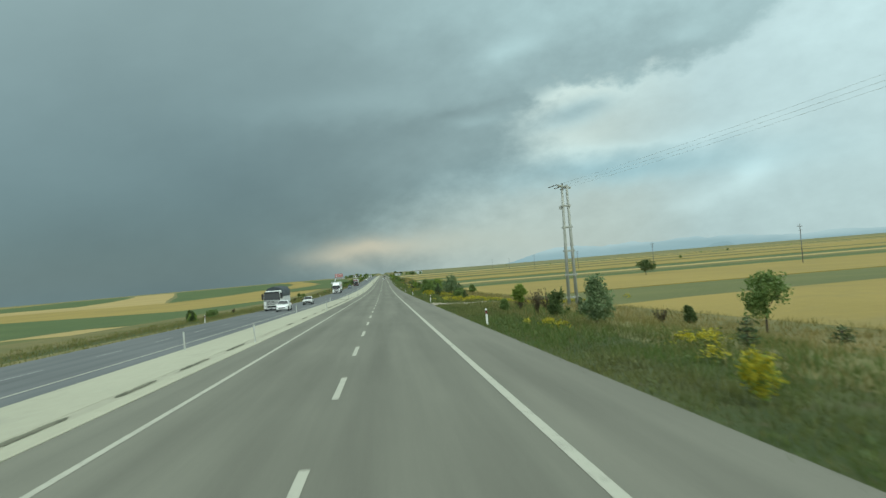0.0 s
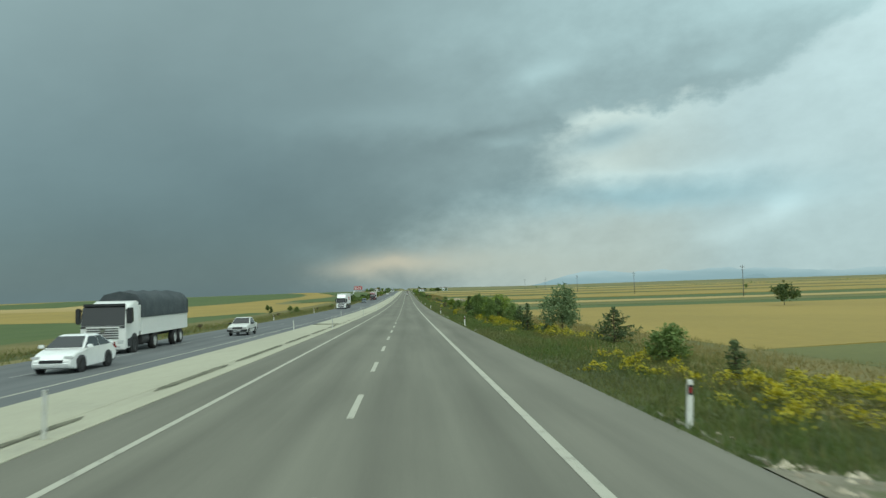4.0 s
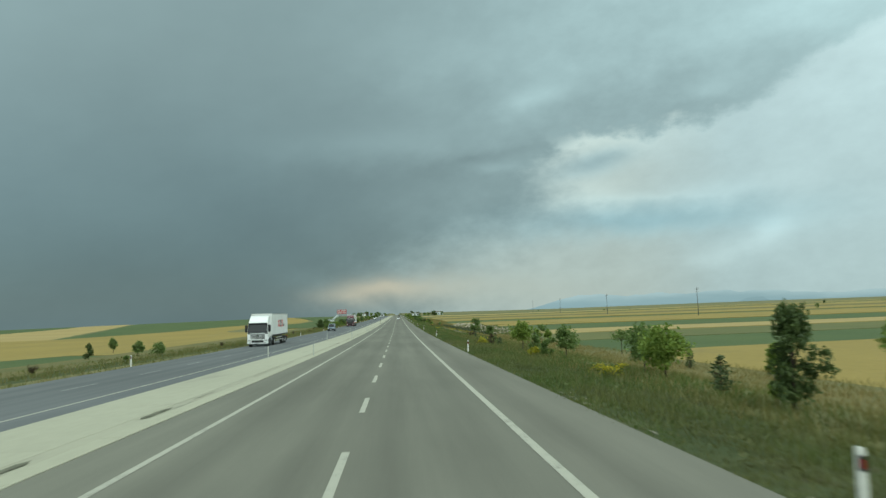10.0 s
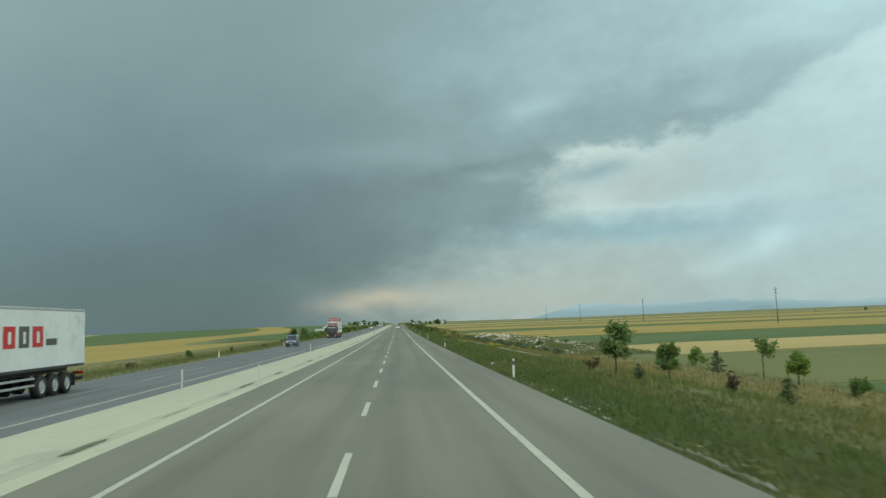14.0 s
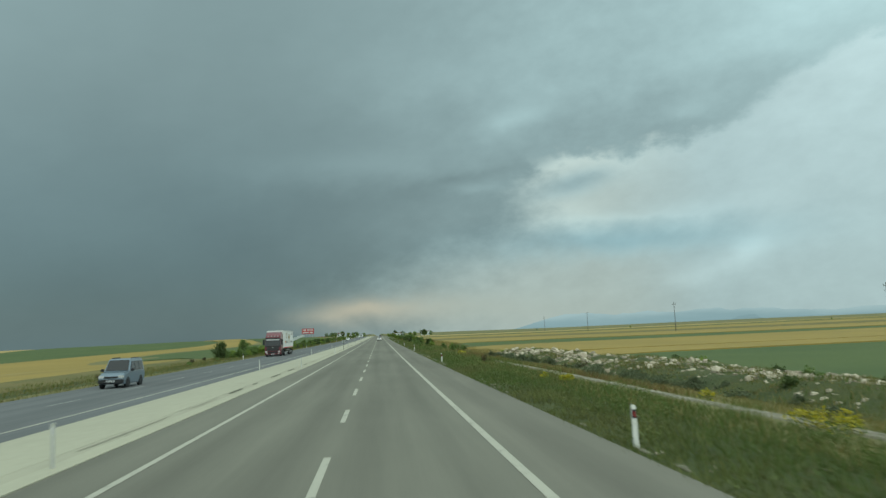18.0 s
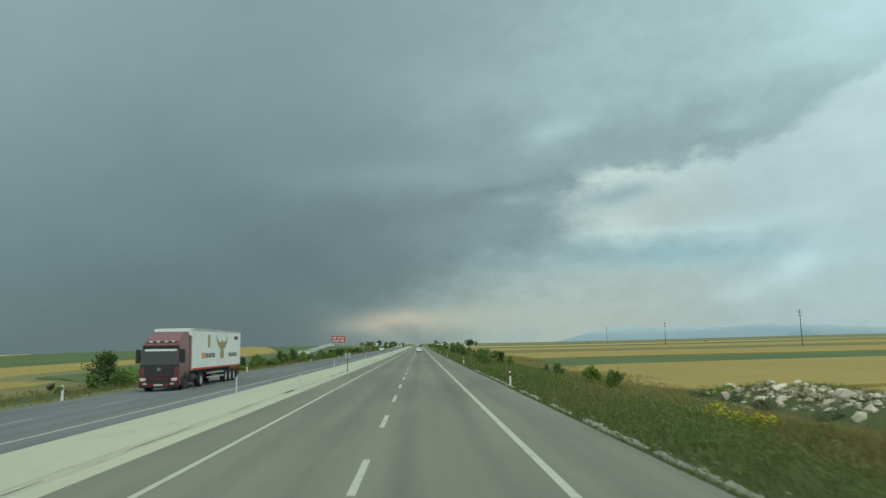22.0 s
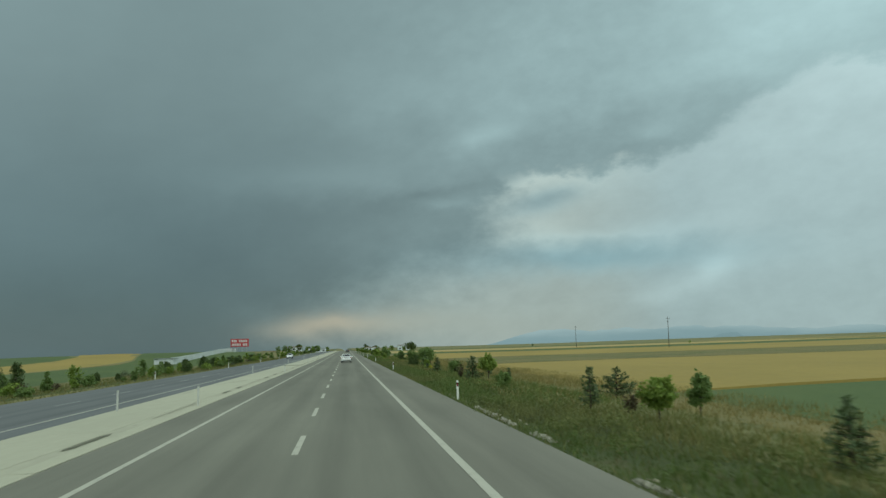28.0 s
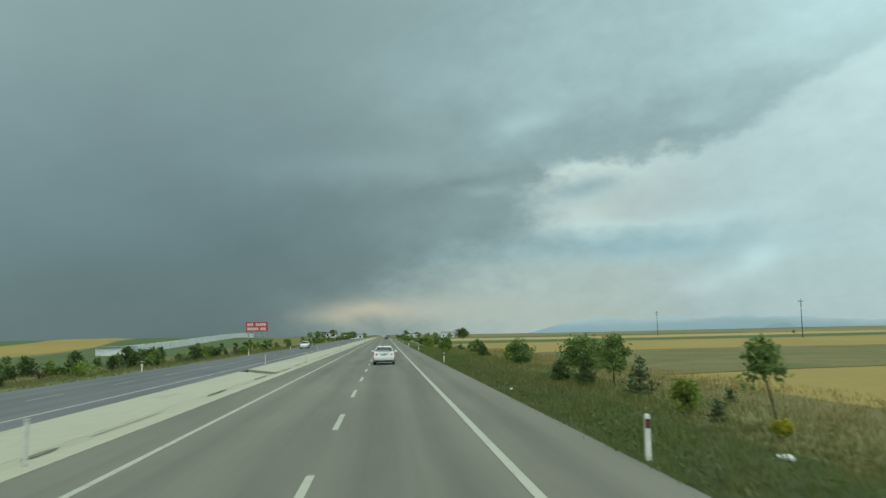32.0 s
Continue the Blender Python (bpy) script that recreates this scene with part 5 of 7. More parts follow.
def twin_pylon(x, y, height, turn=0.0, label="twin-legged concrete pylon with a crossarm, standing in the verge"):
    top = tagged(new("power_pylon"), label, "power pylon")
    for s in (-1, 1):
        rodded("leg", (s * 0.46, 0, -0.3), (s * 0.27, 0, height + 0.1), 0.20, M_CASTCON, top, r1=0.13, n=10)
    for u in (0.06, 0.25, 0.45, 0.65, 0.83):
        w = 0.55 - 0.27 * u + 0.22
        boxed("brace", (-w, w, -0.17, 0.17, height * u - 0.1, height * u + 0.1), M_CASTCON, top, 0.02)
    arm = boxed("crossarm", (-2.1, 2.1, -0.1, 0.1, -0.1, 0.1), M_CASTCON, top, 0.02)
    arm.matrix_basis = pose(0, 0, height - 0.1, 0, 0, 58)
    rodded("cap_stub", (-0.2, 0, height - 0.1), (-0.2, 0, height + 0.28), 0.09, M_TIMBER, top, n=8)
    for px in (-2.0, 0.0, 2.0):
        bm = bmesh.new()
        for k in range(7):
            rod(bm, (px, 0.12 + 0.16 * k, 0.1 - 0.03 * k), (px, 0.22 + 0.16 * k, 0.08 - 0.03 * k), 0.075, 0.05, 8)
        part("insulator", bm, M_TIMBER, top, at=pose(0, 0, height - 0.1, 0, 0, 58))
    boxed("bracket", (-0.75, -0.3, -0.05, 0.05, height * 0.8, height * 0.83), M_GALV, top)
    top.matrix_basis = pose(x, y, land_z(x, y), 0, 0, turn)
    return top


twin_pylon(22.2, 85.0, 13.4)
twin_pylon(37.0, -55.0, 13.4)
line = tagged(new("power_line"), "three thin overhead wires between the pylons", "power line")
for px in (-2.0, 0.0, 2.0):
    ax, ay = px * math.cos(radians(58)), px * math.sin(radians(58))
    wire("wire", (22.2 + ax, 85 + ay, land_z(22.2, 85) + 13.4), (37 + ax, -55 + ay, land_z(37, -55) + 13.4), 1.3, line, 0.007)


def timber_pole(x, y, height):
    top = tagged(new("power_pole"), "tall slim power pole with a crossarm in the fields", "power pole", "power poles across the fields")
    rodded("pole", (0, 0, -0.5), (0, 0, height), 0.17, M_POLE, top, r1=0.11, n=10)
    boxed("crossarm", (-0.85, 0.85, -0.07, 0.07, height - 1.0, height - 0.84), M_POLE, top, 0.02)
    boxed("crossarm", (-0.6, 0.6, -0.07, 0.07, height - 2.2, height - 2.06), M_POLE, top, 0.02)
    for px in (-0.78, 0.78):
        rodded("insulator", (px, 0, height - 0.78), (px, 0, height - 0.4), 0.07, M_POLE, top, r1=0.04)
    top.matrix_basis = pose(x, y, land_z(x, y), 0, 0, 8)
    return top


pole = timber_pole(135.0, 236.0, 12.8)
POLES = [(135, 236), (136, 374.6), (133, 512), (131, 652), (135, 810), (136.5, 946)]
for x, y in POLES[1:]:
    copy_thing(pole, pose(x, y, land_z(x, y), 0, random.Random(int(y)).uniform(-1.2, 1.2), 8))


# ---------------------------------------------------------------- plants
def fast_mesh(name, verts, size, mat, parent=None):
    """A mesh of separate faces with `size` corners each, from an array of corner points."""
    n = len(verts) // size
    me = bpy.data.meshes.new(name)
    me.vertices.add(len(verts))
    me.vertices.foreach_set("co", np.asarray(verts, np.float32).ravel())
    me.loops.add(n * size)
    me.loops.foreach_set("vertex_index", np.arange(n * size, dtype=np.int32))
    me.polygons.add(n)
    me.polygons.foreach_set("loop_start", np.arange(0, n * size, size, dtype=np.int32))
    for m in (mat if isinstance(mat, (list, tuple)) else [mat]):
        me.materials.append(m)
    me.update(calc_edges=True)
    ob = new(name, me)
    if parent is not None:
        ob.parent = parent
    return ob


def foliage(name, a, b, c=None, light_pass=0.42, rough=0.6, drift=None):
    """Leaves: tone picked per leaf, drifting over the ground to another tone, a little light passing through."""
    m, nt, bsdf = material(name, rough, 0.0, 0.25)
    isl = nt.nodes.new("ShaderNodeNewGeometry").outputs["Random Per Island"]
    col = blend(nt, isl, a, b)
    if c:
        col = blend(nt, smooth(nt, isl, 0.80, 0.86), col, c)
    if drift:
        col = blend(nt, smooth(nt, noise_of(nt, place_of(nt, (0.16, 0.045, 0.0)), 1.0, 3.0), 0.42, 0.62), col, blend(nt, isl, drift, tuple(1.35 * v for v in drift)))
    nt.links.new(col, bsdf.inputs["Base Color"])
    tr = nt.nodes.new("ShaderNodeBsdfTranslucent")
    nt.links.new(col, tr.inputs["Color"])
    mix = nt.nodes.new("ShaderNodeMixShader")
    mix.inputs[0].default_value = light_pass
    nt.links.new(bsdf.outputs[0], mix.inputs[1])
    nt.links.new(tr.outputs[0], mix.inputs[2])
    nt.links.new(mix.outputs[0], nt.nodes["Material Output"].inputs["Surface"])
    return m


M_LEAF = foliage("leaves_green", (0.114, 0.176, 0.050), (0.198, 0.266, 0.080))
M_LEAF_LIGHT = foliage("leaves_yellow_green", (0.150, 0.225, 0.042), (0.245, 0.310, 0.060))
M_LEAF_DARK = foliage("leaves_dark", (0.066, 0.100, 0.034), (0.118, 0.158, 0.052))
M_LEAF_PALE = foliage("leaves_blue_green", (0.135, 0.195, 0.090), (0.215, 0.275, 0.130))
M_LEAF_GREY = foliage("leaves_grey_green", (0.098, 0.124, 0.066), (0.150, 0.172, 0.094))
M_NEEDLE = foliage("pine_needles", (0.056, 0.088, 0.034), (0.100, 0.134, 0.052), light_pass=0.2)
M_DRYLEAF = foliage("dry_leaves", (0.10, 0.068, 0.038), (0.06, 0.062, 0.028))
M_BLOOM = foliage("yellow_bloom", (0.46, 0.38, 0.022), (0.33, 0.32, 0.03), light_pass=0.35)
M_BLADE = foliage("grass_blades", (0.087, 0.136, 0.031), (0.130, 0.174, 0.042), (0.196, 0.184, 0.067), light_pass=0.3, drift=(0.138, 0.145, 0.047))
M_BLADE_LOW = foliage("short_grass_blades", (0.068, 0.104, 0.026), (0.104, 0.134, 0.036), (0.150, 0.136, 0.058), light_pass=0.3, drift=(0.096, 0.100, 0.037))
M_STRAW = foliage("straw_blades", (0.225, 0.190, 0.064), (0.140, 0.148, 0.042), (0.30, 0.24, 0.095), light_pass=0.3)
M_WEED = foliage("weed_leaves", (0.072, 0.110, 0.030), (0.112, 0.146, 0.044), light_pass=0.3, drift=(0.115, 0.120, 0.046))
M_BLADE_PALE = foliage("pale_grass_blades", (0.125, 0.140, 0.036), (0.170, 0.165, 0.052), (0.22, 0.18, 0.075), light_pass=0.3)
M_GOLDEN = foliage("golden_stalks", (0.285, 0.225, 0.080), (0.205, 0.175, 0.060), (0.34, 0.27, 0.11), light_pass=0.35)
M_RUSTY = foliage("rusty_stalks", (0.20, 0.130, 0.052), (0.14, 0.112, 0.042), light_pass=0.25)
M_BARK = mottled("bark", (0.075, 0.058, 0.042), (0.045, 0.036, 0.027), 3.0, 18.0, 0.95, stretch=(1, 1, 0.3), bump=0.6)


def leaf_quads(centres, size, rng, flat=0.0, aspect=0.5):
    """Diamond leaves at the centres, turned at random; flat pulls them level."""
    n = len(centres)
    u = rng.normal(size=(n, 3))
    u[:, 2] *= 1 - flat
    u /= np.linalg.norm(u, axis=1)[:, None] + 1e-9
    v = np.cross(u, rng.normal(size=(n, 3)) + np.array([0, 0, flat * 3]))
    v /= np.linalg.norm(v, axis=1)[:, None] + 1e-9
    s = size * rng.uniform(0.65, 1.35, (n, 1))
    quad = np.stack([centres - u * s, centres + v * s * aspect, centres + u * s, centres - v * s * aspect], 1)
    return quad.reshape(-1, 3)


PLANTS = [0]


def plant_root(name, label, category, x, y, lean=0.0):
    PLANTS[0] += 1
    root = tagged(new(name), label, category)
    root.matrix_basis = pose(x, y, land_z(x, y) - 0.03, 0, lean, 0)
    return root, np.random.default_rng(1000 + PLANTS[0])


def clumped(rng, h, w, low, clumps, per, spread=0.30, narrow=0.0):
    """Leaf centres in clumps that fill a crown of width w between low and h, with an uneven outline."""
    out = []
    tips = []
    heavy, lop = rng.uniform(0, 2 * math.pi), rng.uniform(0.15, 0.45)
    for k in range(clumps):
        z = low + (h - low) * rng.uniform(0.08, 0.95)
        u = (z - low) / (h - low)
        r = w / 2 * (math.sin(math.pi * min(1, 0.18 + 0.80 * u)) ** 0.7) * (1 - narrow * u)
        a, q = rng.uniform(0, 2 * math.pi), math.sqrt(rng.uniform(0.1, 1.0)) * rng.uniform(0.7, 1.2)
        q *= 1 + lop * math.cos(a - heavy)
        c = np.array([math.cos(a) * r * q * 0.85, math.sin(a) * r * q * 0.85, z])
        tips.append(c)
        rad = w * spread * rng.uniform(0.75, 1.35) * 0.66
        p = rng.normal(size=(per, 3))
        p /= np.linalg.norm(p, axis=1)[:, None]
        p *= rad * rng.uniform(0.25, 1.1, (per, 1)) * np.array([1, 1, 0.85])
        out.append(c + p)
    for k in range(max(5, clumps // 3)):
        c = tips[k % len(tips)]
        d = np.array([c[0] * rng.uniform(0.2, 0.7), c[1] * rng.uniform(0.2, 0.7), min(0.45, w * rng.uniform(0.12, 0.30))])
        s = rng.uniform(0.0, 1.0, (per // 3, 1))
        out.append(c + s * d + rng.normal(size=(per // 3, 3)) * w * 0.03)
    out = np.concatenate(out)
    out[:, 2] = np.maximum(out[:, 2], low * 0.6 + 0.03)
    return out, tips


def limbs(name, root, base_r, trunk_top, tips, rng, n, bend=0.0):
    bm = bmesh.new()
    mid = Vector((bend * 0.4 + rng.uniform(-0.04, 0.04), rng.uniform(-0.04, 0.04), trunk_top * 0.55))
    top = Vector((bend, 0, trunk_top))
    rod(bm, (0, 0, -0.08), mid, base_r, base_r * 0.8, 8)
    rod(bm, mid, top, base_r * 0.8, base_r * 0.55, 8)
    for t in tips[:n]:
        knee = top.lerp(Vector(t), 0.5) + Vector((0, 0, 0.06))
        rod(bm, top if rng.random() < 0.6 else mid.lerp(top, 0.7), knee, base_r * 0.42, base_r * 0.28, 5)
        rod(bm, knee, Vector(t), base_r * 0.28, base_r * 0.10, 5)
    return part(name, bm, M_BARK, root)


def leafy_tree(x, y, h, w, mat=None, label="", clear=0.32, lean=0.0, tone="", fine=1.0):
    light = tone == "light" or (not tone and PLANTS[0] % 3 == 0)
    mat = mat or (M_LEAF_LIGHT if light else M_LEAF)
    label = label or ("young yellow-green leafy tree in the grassy verge" if light else "young green leafy tree in the grassy verge")
    root, rng = plant_root("tree", label, "tree", x, y, lean)
    big = max(1.0, w / 1.6)
    pts, tips = clumped(rng, h, w, h * clear, int((26 * big + 10) * fine), 46, 0.27)
    fast_mesh("crown", leaf_quads(pts, (0.068 + 0.012 * w) / fine ** 0.5, rng), 4, mat, root)
    limbs("trunk", root, 0.018 + 0.014 * h, h * (clear + 0.12), tips, rng, 12)
    return root


def leafiness(x):
    """More and smaller leaves close beside the road, fewer beyond the opposite carriageway."""
    return 1.8 if 0 < x < 10.8 else 0.65 if x < 0 else 1.0


def green_bush(x, y, h, w, tone=""):
    light = tone == "light" or (not tone and PLANTS[0] % 3 == 1)
    root, rng = plant_root("bush", "spreading yellow-green bush in the verge" if light else "rounded green bush in the grassy verge", "bush", x, y)
    big = max(1.0, w * h / 2.2)
    pts, tips = clumped(rng, h, w, 0.12, int(19 * big) + 10, int(46 * leafiness(x)), 0.28 if w < 2.5 else 0.19)
    fast_mesh("crown", leaf_quads(pts, (0.065 + 0.010 * w) / leafiness(x) ** 0.5, rng), 4, M_LEAF_LIGHT if light else M_LEAF, root)
    limbs("stem", root, 0.03 + 0.008 * h, h * 0.25, tips, rng, 9)


def dark_bush(x, y, h, w):
    root, rng = plant_root("bush", "dense dark green bush in the verge", "bush", x, y)
    big = max(1.0, w * h / 2.2)
    pts, tips = clumped(rng, h, w, 0.08, int(20 * big) + 10, int(46 * leafiness(x)), 0.27, 0.25)
    fast_mesh("crown", leaf_quads(pts, (0.06 + 0.013 * w) / leafiness(x) ** 0.5, rng), 4, M_LEAF_DARK, root)
    limbs("stem", root, 0.03 + 0.012 * h, h * 0.35, tips, rng, 10)


def grey_bush(x, y, h, w):
    root, rng = plant_root("bush", "low grey-green scrub bush in rough dry ground", "bush", x, y)
    pts, tips = clumped(rng, h, w, 0.05, 16, 42, 0.24)
    fast_mesh("crown", leaf_quads(pts, 0.06, rng), 4, M_LEAF_GREY, root)
    limbs("stem", root, 0.025, h * 0.25, tips, rng, 8)


def young_pine(x, y, h, w):
    root, rng = plant_root("pine", "young dark green pine in the grassy verge", "pine tree", x, y)
    bm = bmesh.new()
    rod(bm, (0, 0, -0.08), (0, 0, h * 0.97), 0.018 + 0.02 * h, 0.008, 7)
    pts = []
    rows = max(5, int(h / 0.17))
    for k in range(rows):
        u = (k + 0.6) / rows
        z = h * (0.05 + 0.93 * u)
        r = w * 0.56 * (1 - u) ** 0.75 + 0.05
        arms = 6 if u < 0.7 else 4
        for a in range(arms):
            t = 2 * math.pi * (a + rng.uniform(-0.3, 0.3)) / arms + k
            rr = r * rng.uniform(0.65, 1.2)
            tip = np.array([math.cos(t) * rr, math.sin(t) * rr, z + rr * rng.uniform(0.05, 0.45)])
            rod(bm, (0, 0, z), tip, 0.010 + 0.004 * h, 0.004, 4)
            m = max(5, int(11 * rr / 0.6))
            s = rng.uniform(0.25, 1.05, (m, 1))
            pts.append(np.array([0, 0, z]) + s * (tip - np.array([0, 0, z])) + rng.normal(size=(m, 3)) * 0.045)
    part("trunk", bm, M_BARK, root)
    pts = np.concatenate(pts)
    fast_mesh("crown", leaf_quads(pts, 0.095 + 0.012 * h, rng, 0.0, 0.28), 4, M_NEEDLE, root)


def dry_shrub(x, y, h, w):
    root, rng = plant_root("shrub", "sparse brown half-dry shrub in the verge", "shrub", x, y)
    bm = bmesh.new()
    pts = []
    for k in range(22):
        a, q = rng.uniform(0, 6.28), math.sqrt(rng.uniform(0.05, 1))
        tip = np.array([math.cos(a) * w / 2 * q, math.sin(a) * w / 2 * q, h * rng.uniform(0.55, 1.05)])
        rod(bm, (tip[0] * 0.08, tip[1] * 0.08, -0.03), tuple(tip), 0.012, 0.004, 4)
        s = rng.uniform(0.3, 1.0, (16, 1))
        pts.append(s * tip + rng.normal(size=(16, 3)) * 0.05)
    part("stem", bm, M_BARK, root)
    fast_mesh("crown", leaf_quads(np.concatenate(pts), 0.055, rng), 4, M_DRYLEAF, root)


def yellow_bush(x, y, h, w):
    root, rng = plant_root("flowering_bush", "low bush covered with bright yellow blossom", "bush", x, y)
    pts, tips = clumped(rng, h, w * 1.15, 0.15, 24, 50, 0.28)
    k = rng.random(len(pts)) < 0.68
    fast_mesh("blossom", leaf_quads(pts[k] + np.array([0, 0, 0.03]), 0.036, rng, 0.0, 0.8), 4, M_BLOOM, root)
    fast_mesh("crown", leaf_quads(pts[~k], 0.045, rng), 4, M_LEAF_LIGHT, root)
    limbs("stem", root, 0.02, h * 0.3, tips, rng, 14)


def thin_tree(x, y, h, w, lean=0.0, mat=None, label="thin young tree with a small flat crown"):
    root, rng = plant_root("tree", label, "tree", x, y, lean)
    pts, tips = clumped(rng, h, w, h * 0.62, 14, 46, 0.34)
    fast_mesh("crown", leaf_quads(pts, 0.085, rng), 4, mat or M_LEAF, root)
    limbs("trunk", root, 0.035, h * 0.66, tips, rng, 9)


# a slender tree leaning over the verge
thin_tree(10.95, 589.8, 2.4, 1.3, -12, M_LEAF, "slender tree leaning over with a round green crown")
# places: x, y along the road, height, width
# verge on the near side
yellow_bush(7.5, 12.5, 0.85, 0.7)
young_pine(11.7, 21.7, 1.0, 0.7)
young_pine(19.2, 29.2, 0.8, 1.1)
leafy_tree(11.2, 35.9, 2.3, 1.8, M_LEAF_PALE, "open blue-green young tree in the verge", 0.12)
dry_shrub(12.4, 53.0, 1.6, 1.6)
dry_shrub(11.6, 58.5, 1.5, 1.8)
dry_shrub(13.6, 62.0, 1.4, 1.5)
leafy_tree(19.7, 36.2, 3.0, 2.3)
dark_bush(11.2, 44.5, 1.5, 1.5)
dry_shrub(17.6, 44.9, 1.0, 1.2)
young_pine(12.9, 45.4, 1.2, 0.5)
dark_bush(19.7, 45.7, 1.3, 0.9)
dry_shrub(11.1, 49.5, 1.6, 1.1)
green_bush(9.7, 54.5, 1.0, 0.7)
leafy_tree(11.1, 55.9, 1.9, 1.1)
young_pine(13.8, 56.2, 1.4, 0.9)
young_pine(11.2, 95.8, 1.2, 0.7)
green_bush(11.0, 101.3, 1.4, 1.7)
young_pine(12.2, 113.3, 2.1, 2.6)
leafy_tree(12.2, 127.0, 3.3, 3.1, M_LEAF_PALE, "broad blue-green leafy tree in the grassy verge", 0.2)
young_pine(11.7, 130.0, 1.1, 1.0)
young_pine(10.2, 130.1, 2.2, 1.1)
young_pine(10.9, 138.5, 1.9, 1.3)
green_bush(11.4, 146.6, 1.9, 2.2)
leafy_tree(19.4, 159.2, 2.3, 1.7)
green_bush(10.6, 159.6, 2.6, 1.7, "mid")
dark_bush(11.9, 162.9, 2.6, 1.5)
green_bush(10.7, 165.4, 2.0, 1.4)
green_bush(10.5, 171.8, 3.1, 2.6, "mid")
leafy_tree(13.2, 172.4, 2.8, 3.8, clear=0.28, tone="light")
young_pine(15.8, 172.4, 1.2, 0.7)
green_bush(11.4, 176.2, 2.8, 2.2, "light")
leafy_tree(12.3, 182.3, 2.75, 2.5, M_LEAF_PALE, "open pale blue-green young tree in the verge", 0.30)
green_bush(10.0, 178.3, 0.8, 1.2, "mid")
dark_bush(13.2, 186.8, 1.1, 1.6)
young_pine(11.2, 190.3, 2.1, 1.5)
green_bush(13.4, 192.7, 1.4, 1.5, "light")
leafy_tree(11.9, 195.8, 2.7, 1.7, clear=0.38, tone="light")
dark_bush(11.7, 200.8, 2.9, 1.6)
green_bush(12.1, 202.5, 1.7, 0.8)
young_pine(11.5, 205.1, 1.3, 0.7)
leafy_tree(12.5, 213.1, 2.0, 2.3)
leafy_tree(12.9, 217.3, 2.1, 2.4)
leafy_tree(11.8, 229.7, 2.0, 1.6)
green_bush(11.1, 232.8, 1.1, 1.0)
young_pine(21.1, 232.8, 1.8, 0.6)
green_bush(11.6, 239.5, 1.3, 1.1)
leafy_tree(11.0, 242.1, 2.2, 2.0)
young_pine(21.4, 245.6, 1.4, 0.7)
thin_tree(22.6, 254.1, 2.1, 2.0)
young_pine(10.8, 254.6, 0.8, 0.7)
dry_shrub(10.2, 256.1, 1.0, 1.1)
green_bush(11.3, 263.1, 0.7, 0.6)
young_pine(12.9, 274.7, 0.9, 0.6)
dry_shrub(12.9, 278.7, 0.9, 0.5)
young_pine(11.5, 284.9, 0.8, 0.5)
green_bush(22.2, 286.1, 0.8, 1.0)
leafy_tree(13.9, 287.8, 1.8, 1.2)
leafy_tree(11.9, 289.9, 2.6, 1.7)
leafy_tree(23.0, 293.1, 1.8, 1.2)
dry_shrub(11.8, 294.4, 0.8, 1.1)
thin_tree(22.6, 296.4, 2.5, 1.3)
young_pine(23.0, 303.9, 1.6, 1.1)
green_bush(25.0, 312.8, 1.4, 1.6)
dry_shrub(10.2, 389.6, 0.7, 0.9)
green_bush(11.9, 437.1, 1.0, 1.1)
green_bush(12.6, 445.2, 1.1, 1.1)
green_bush(12.0, 454.8, 1.0, 0.9)
green_bush(16.2, 462.6, 1.1, 1.3)
young_pine(13.2, 467.4, 0.8, 0.7)
green_bush(17.8, 486.9, 1.1, 0.9)
green_bush(9.5, 489.7, 1.1, 1.3)
green_bush(12.6, 492.4, 1.0, 1.3)
dark_bush(11.8, 494.7, 1.8, 1.2)
green_bush(9.1, 493.3, 1.6, 1.7, "mid")
dry_shrub(10.1, 498.1, 0.9, 0.8)
dark_bush(9.9, 500.7, 1.75, 2.0)
green_bush(9.9, 503.0, 1.9, 1.9, "light")
green_bush(11.1, 508.2, 1.9, 1.5, "mid")
young_pine(10.9, 515.2, 1.5, 1.0)
leafy_tree(11.2, 525.3, 1.5, 1.2, tone="light")
dry_shrub(11.5, 528.5, 0.8, 0.7)
leafy_tree(14.7, 529.7, 1.6, 1.1)
young_pine(11.0, 531.7, 1.7, 0.9)
young_pine(15.3, 540.6, 1.7, 2.2)
green_bush(11.0, 549.0, 0.9, 1.1)
young_pine(11.9, 554.2, 0.6, 0.4)
young_pine(10.7, 559.4, 1.9, 1.4)
leafy_tree(11.9, 559.3, 1.9, 1.4, clear=0.45, tone="light")
young_pine(14.0, 561.6, 1.0, 0.5)
dry_shrub(10.3, 562.9, 1.3, 0.7)
green_bush(11.6, 575.2, 1.2, 1.5)
young_pine(14.9, 575.2, 1.7, 0.9)
young_pine(11.9, 578.7, 1.0, 0.4)
young_pine(10.4, 579.8, 1.6, 0.9)
young_pine(10.8, 593.0, 0.7, 0.5)
green_bush(11.1, 596.0, 1.1, 0.9)
young_pine(14.5, 600.3, 0.6, 0.4)
young_pine(11.4, 601.6, 1.7, 1.3)
dark_bush(10.6, 607.2, 1.6, 1.1)
leafy_tree(12.3, 608.0, 2.4, 1.8)
dark_bush(10.4, 611.2, 1.2, 1.2)
leafy_tree(12.8, 616.0, 2.3, 3.0)
green_bush(12.6, 635.6, 2.1, 2.4)
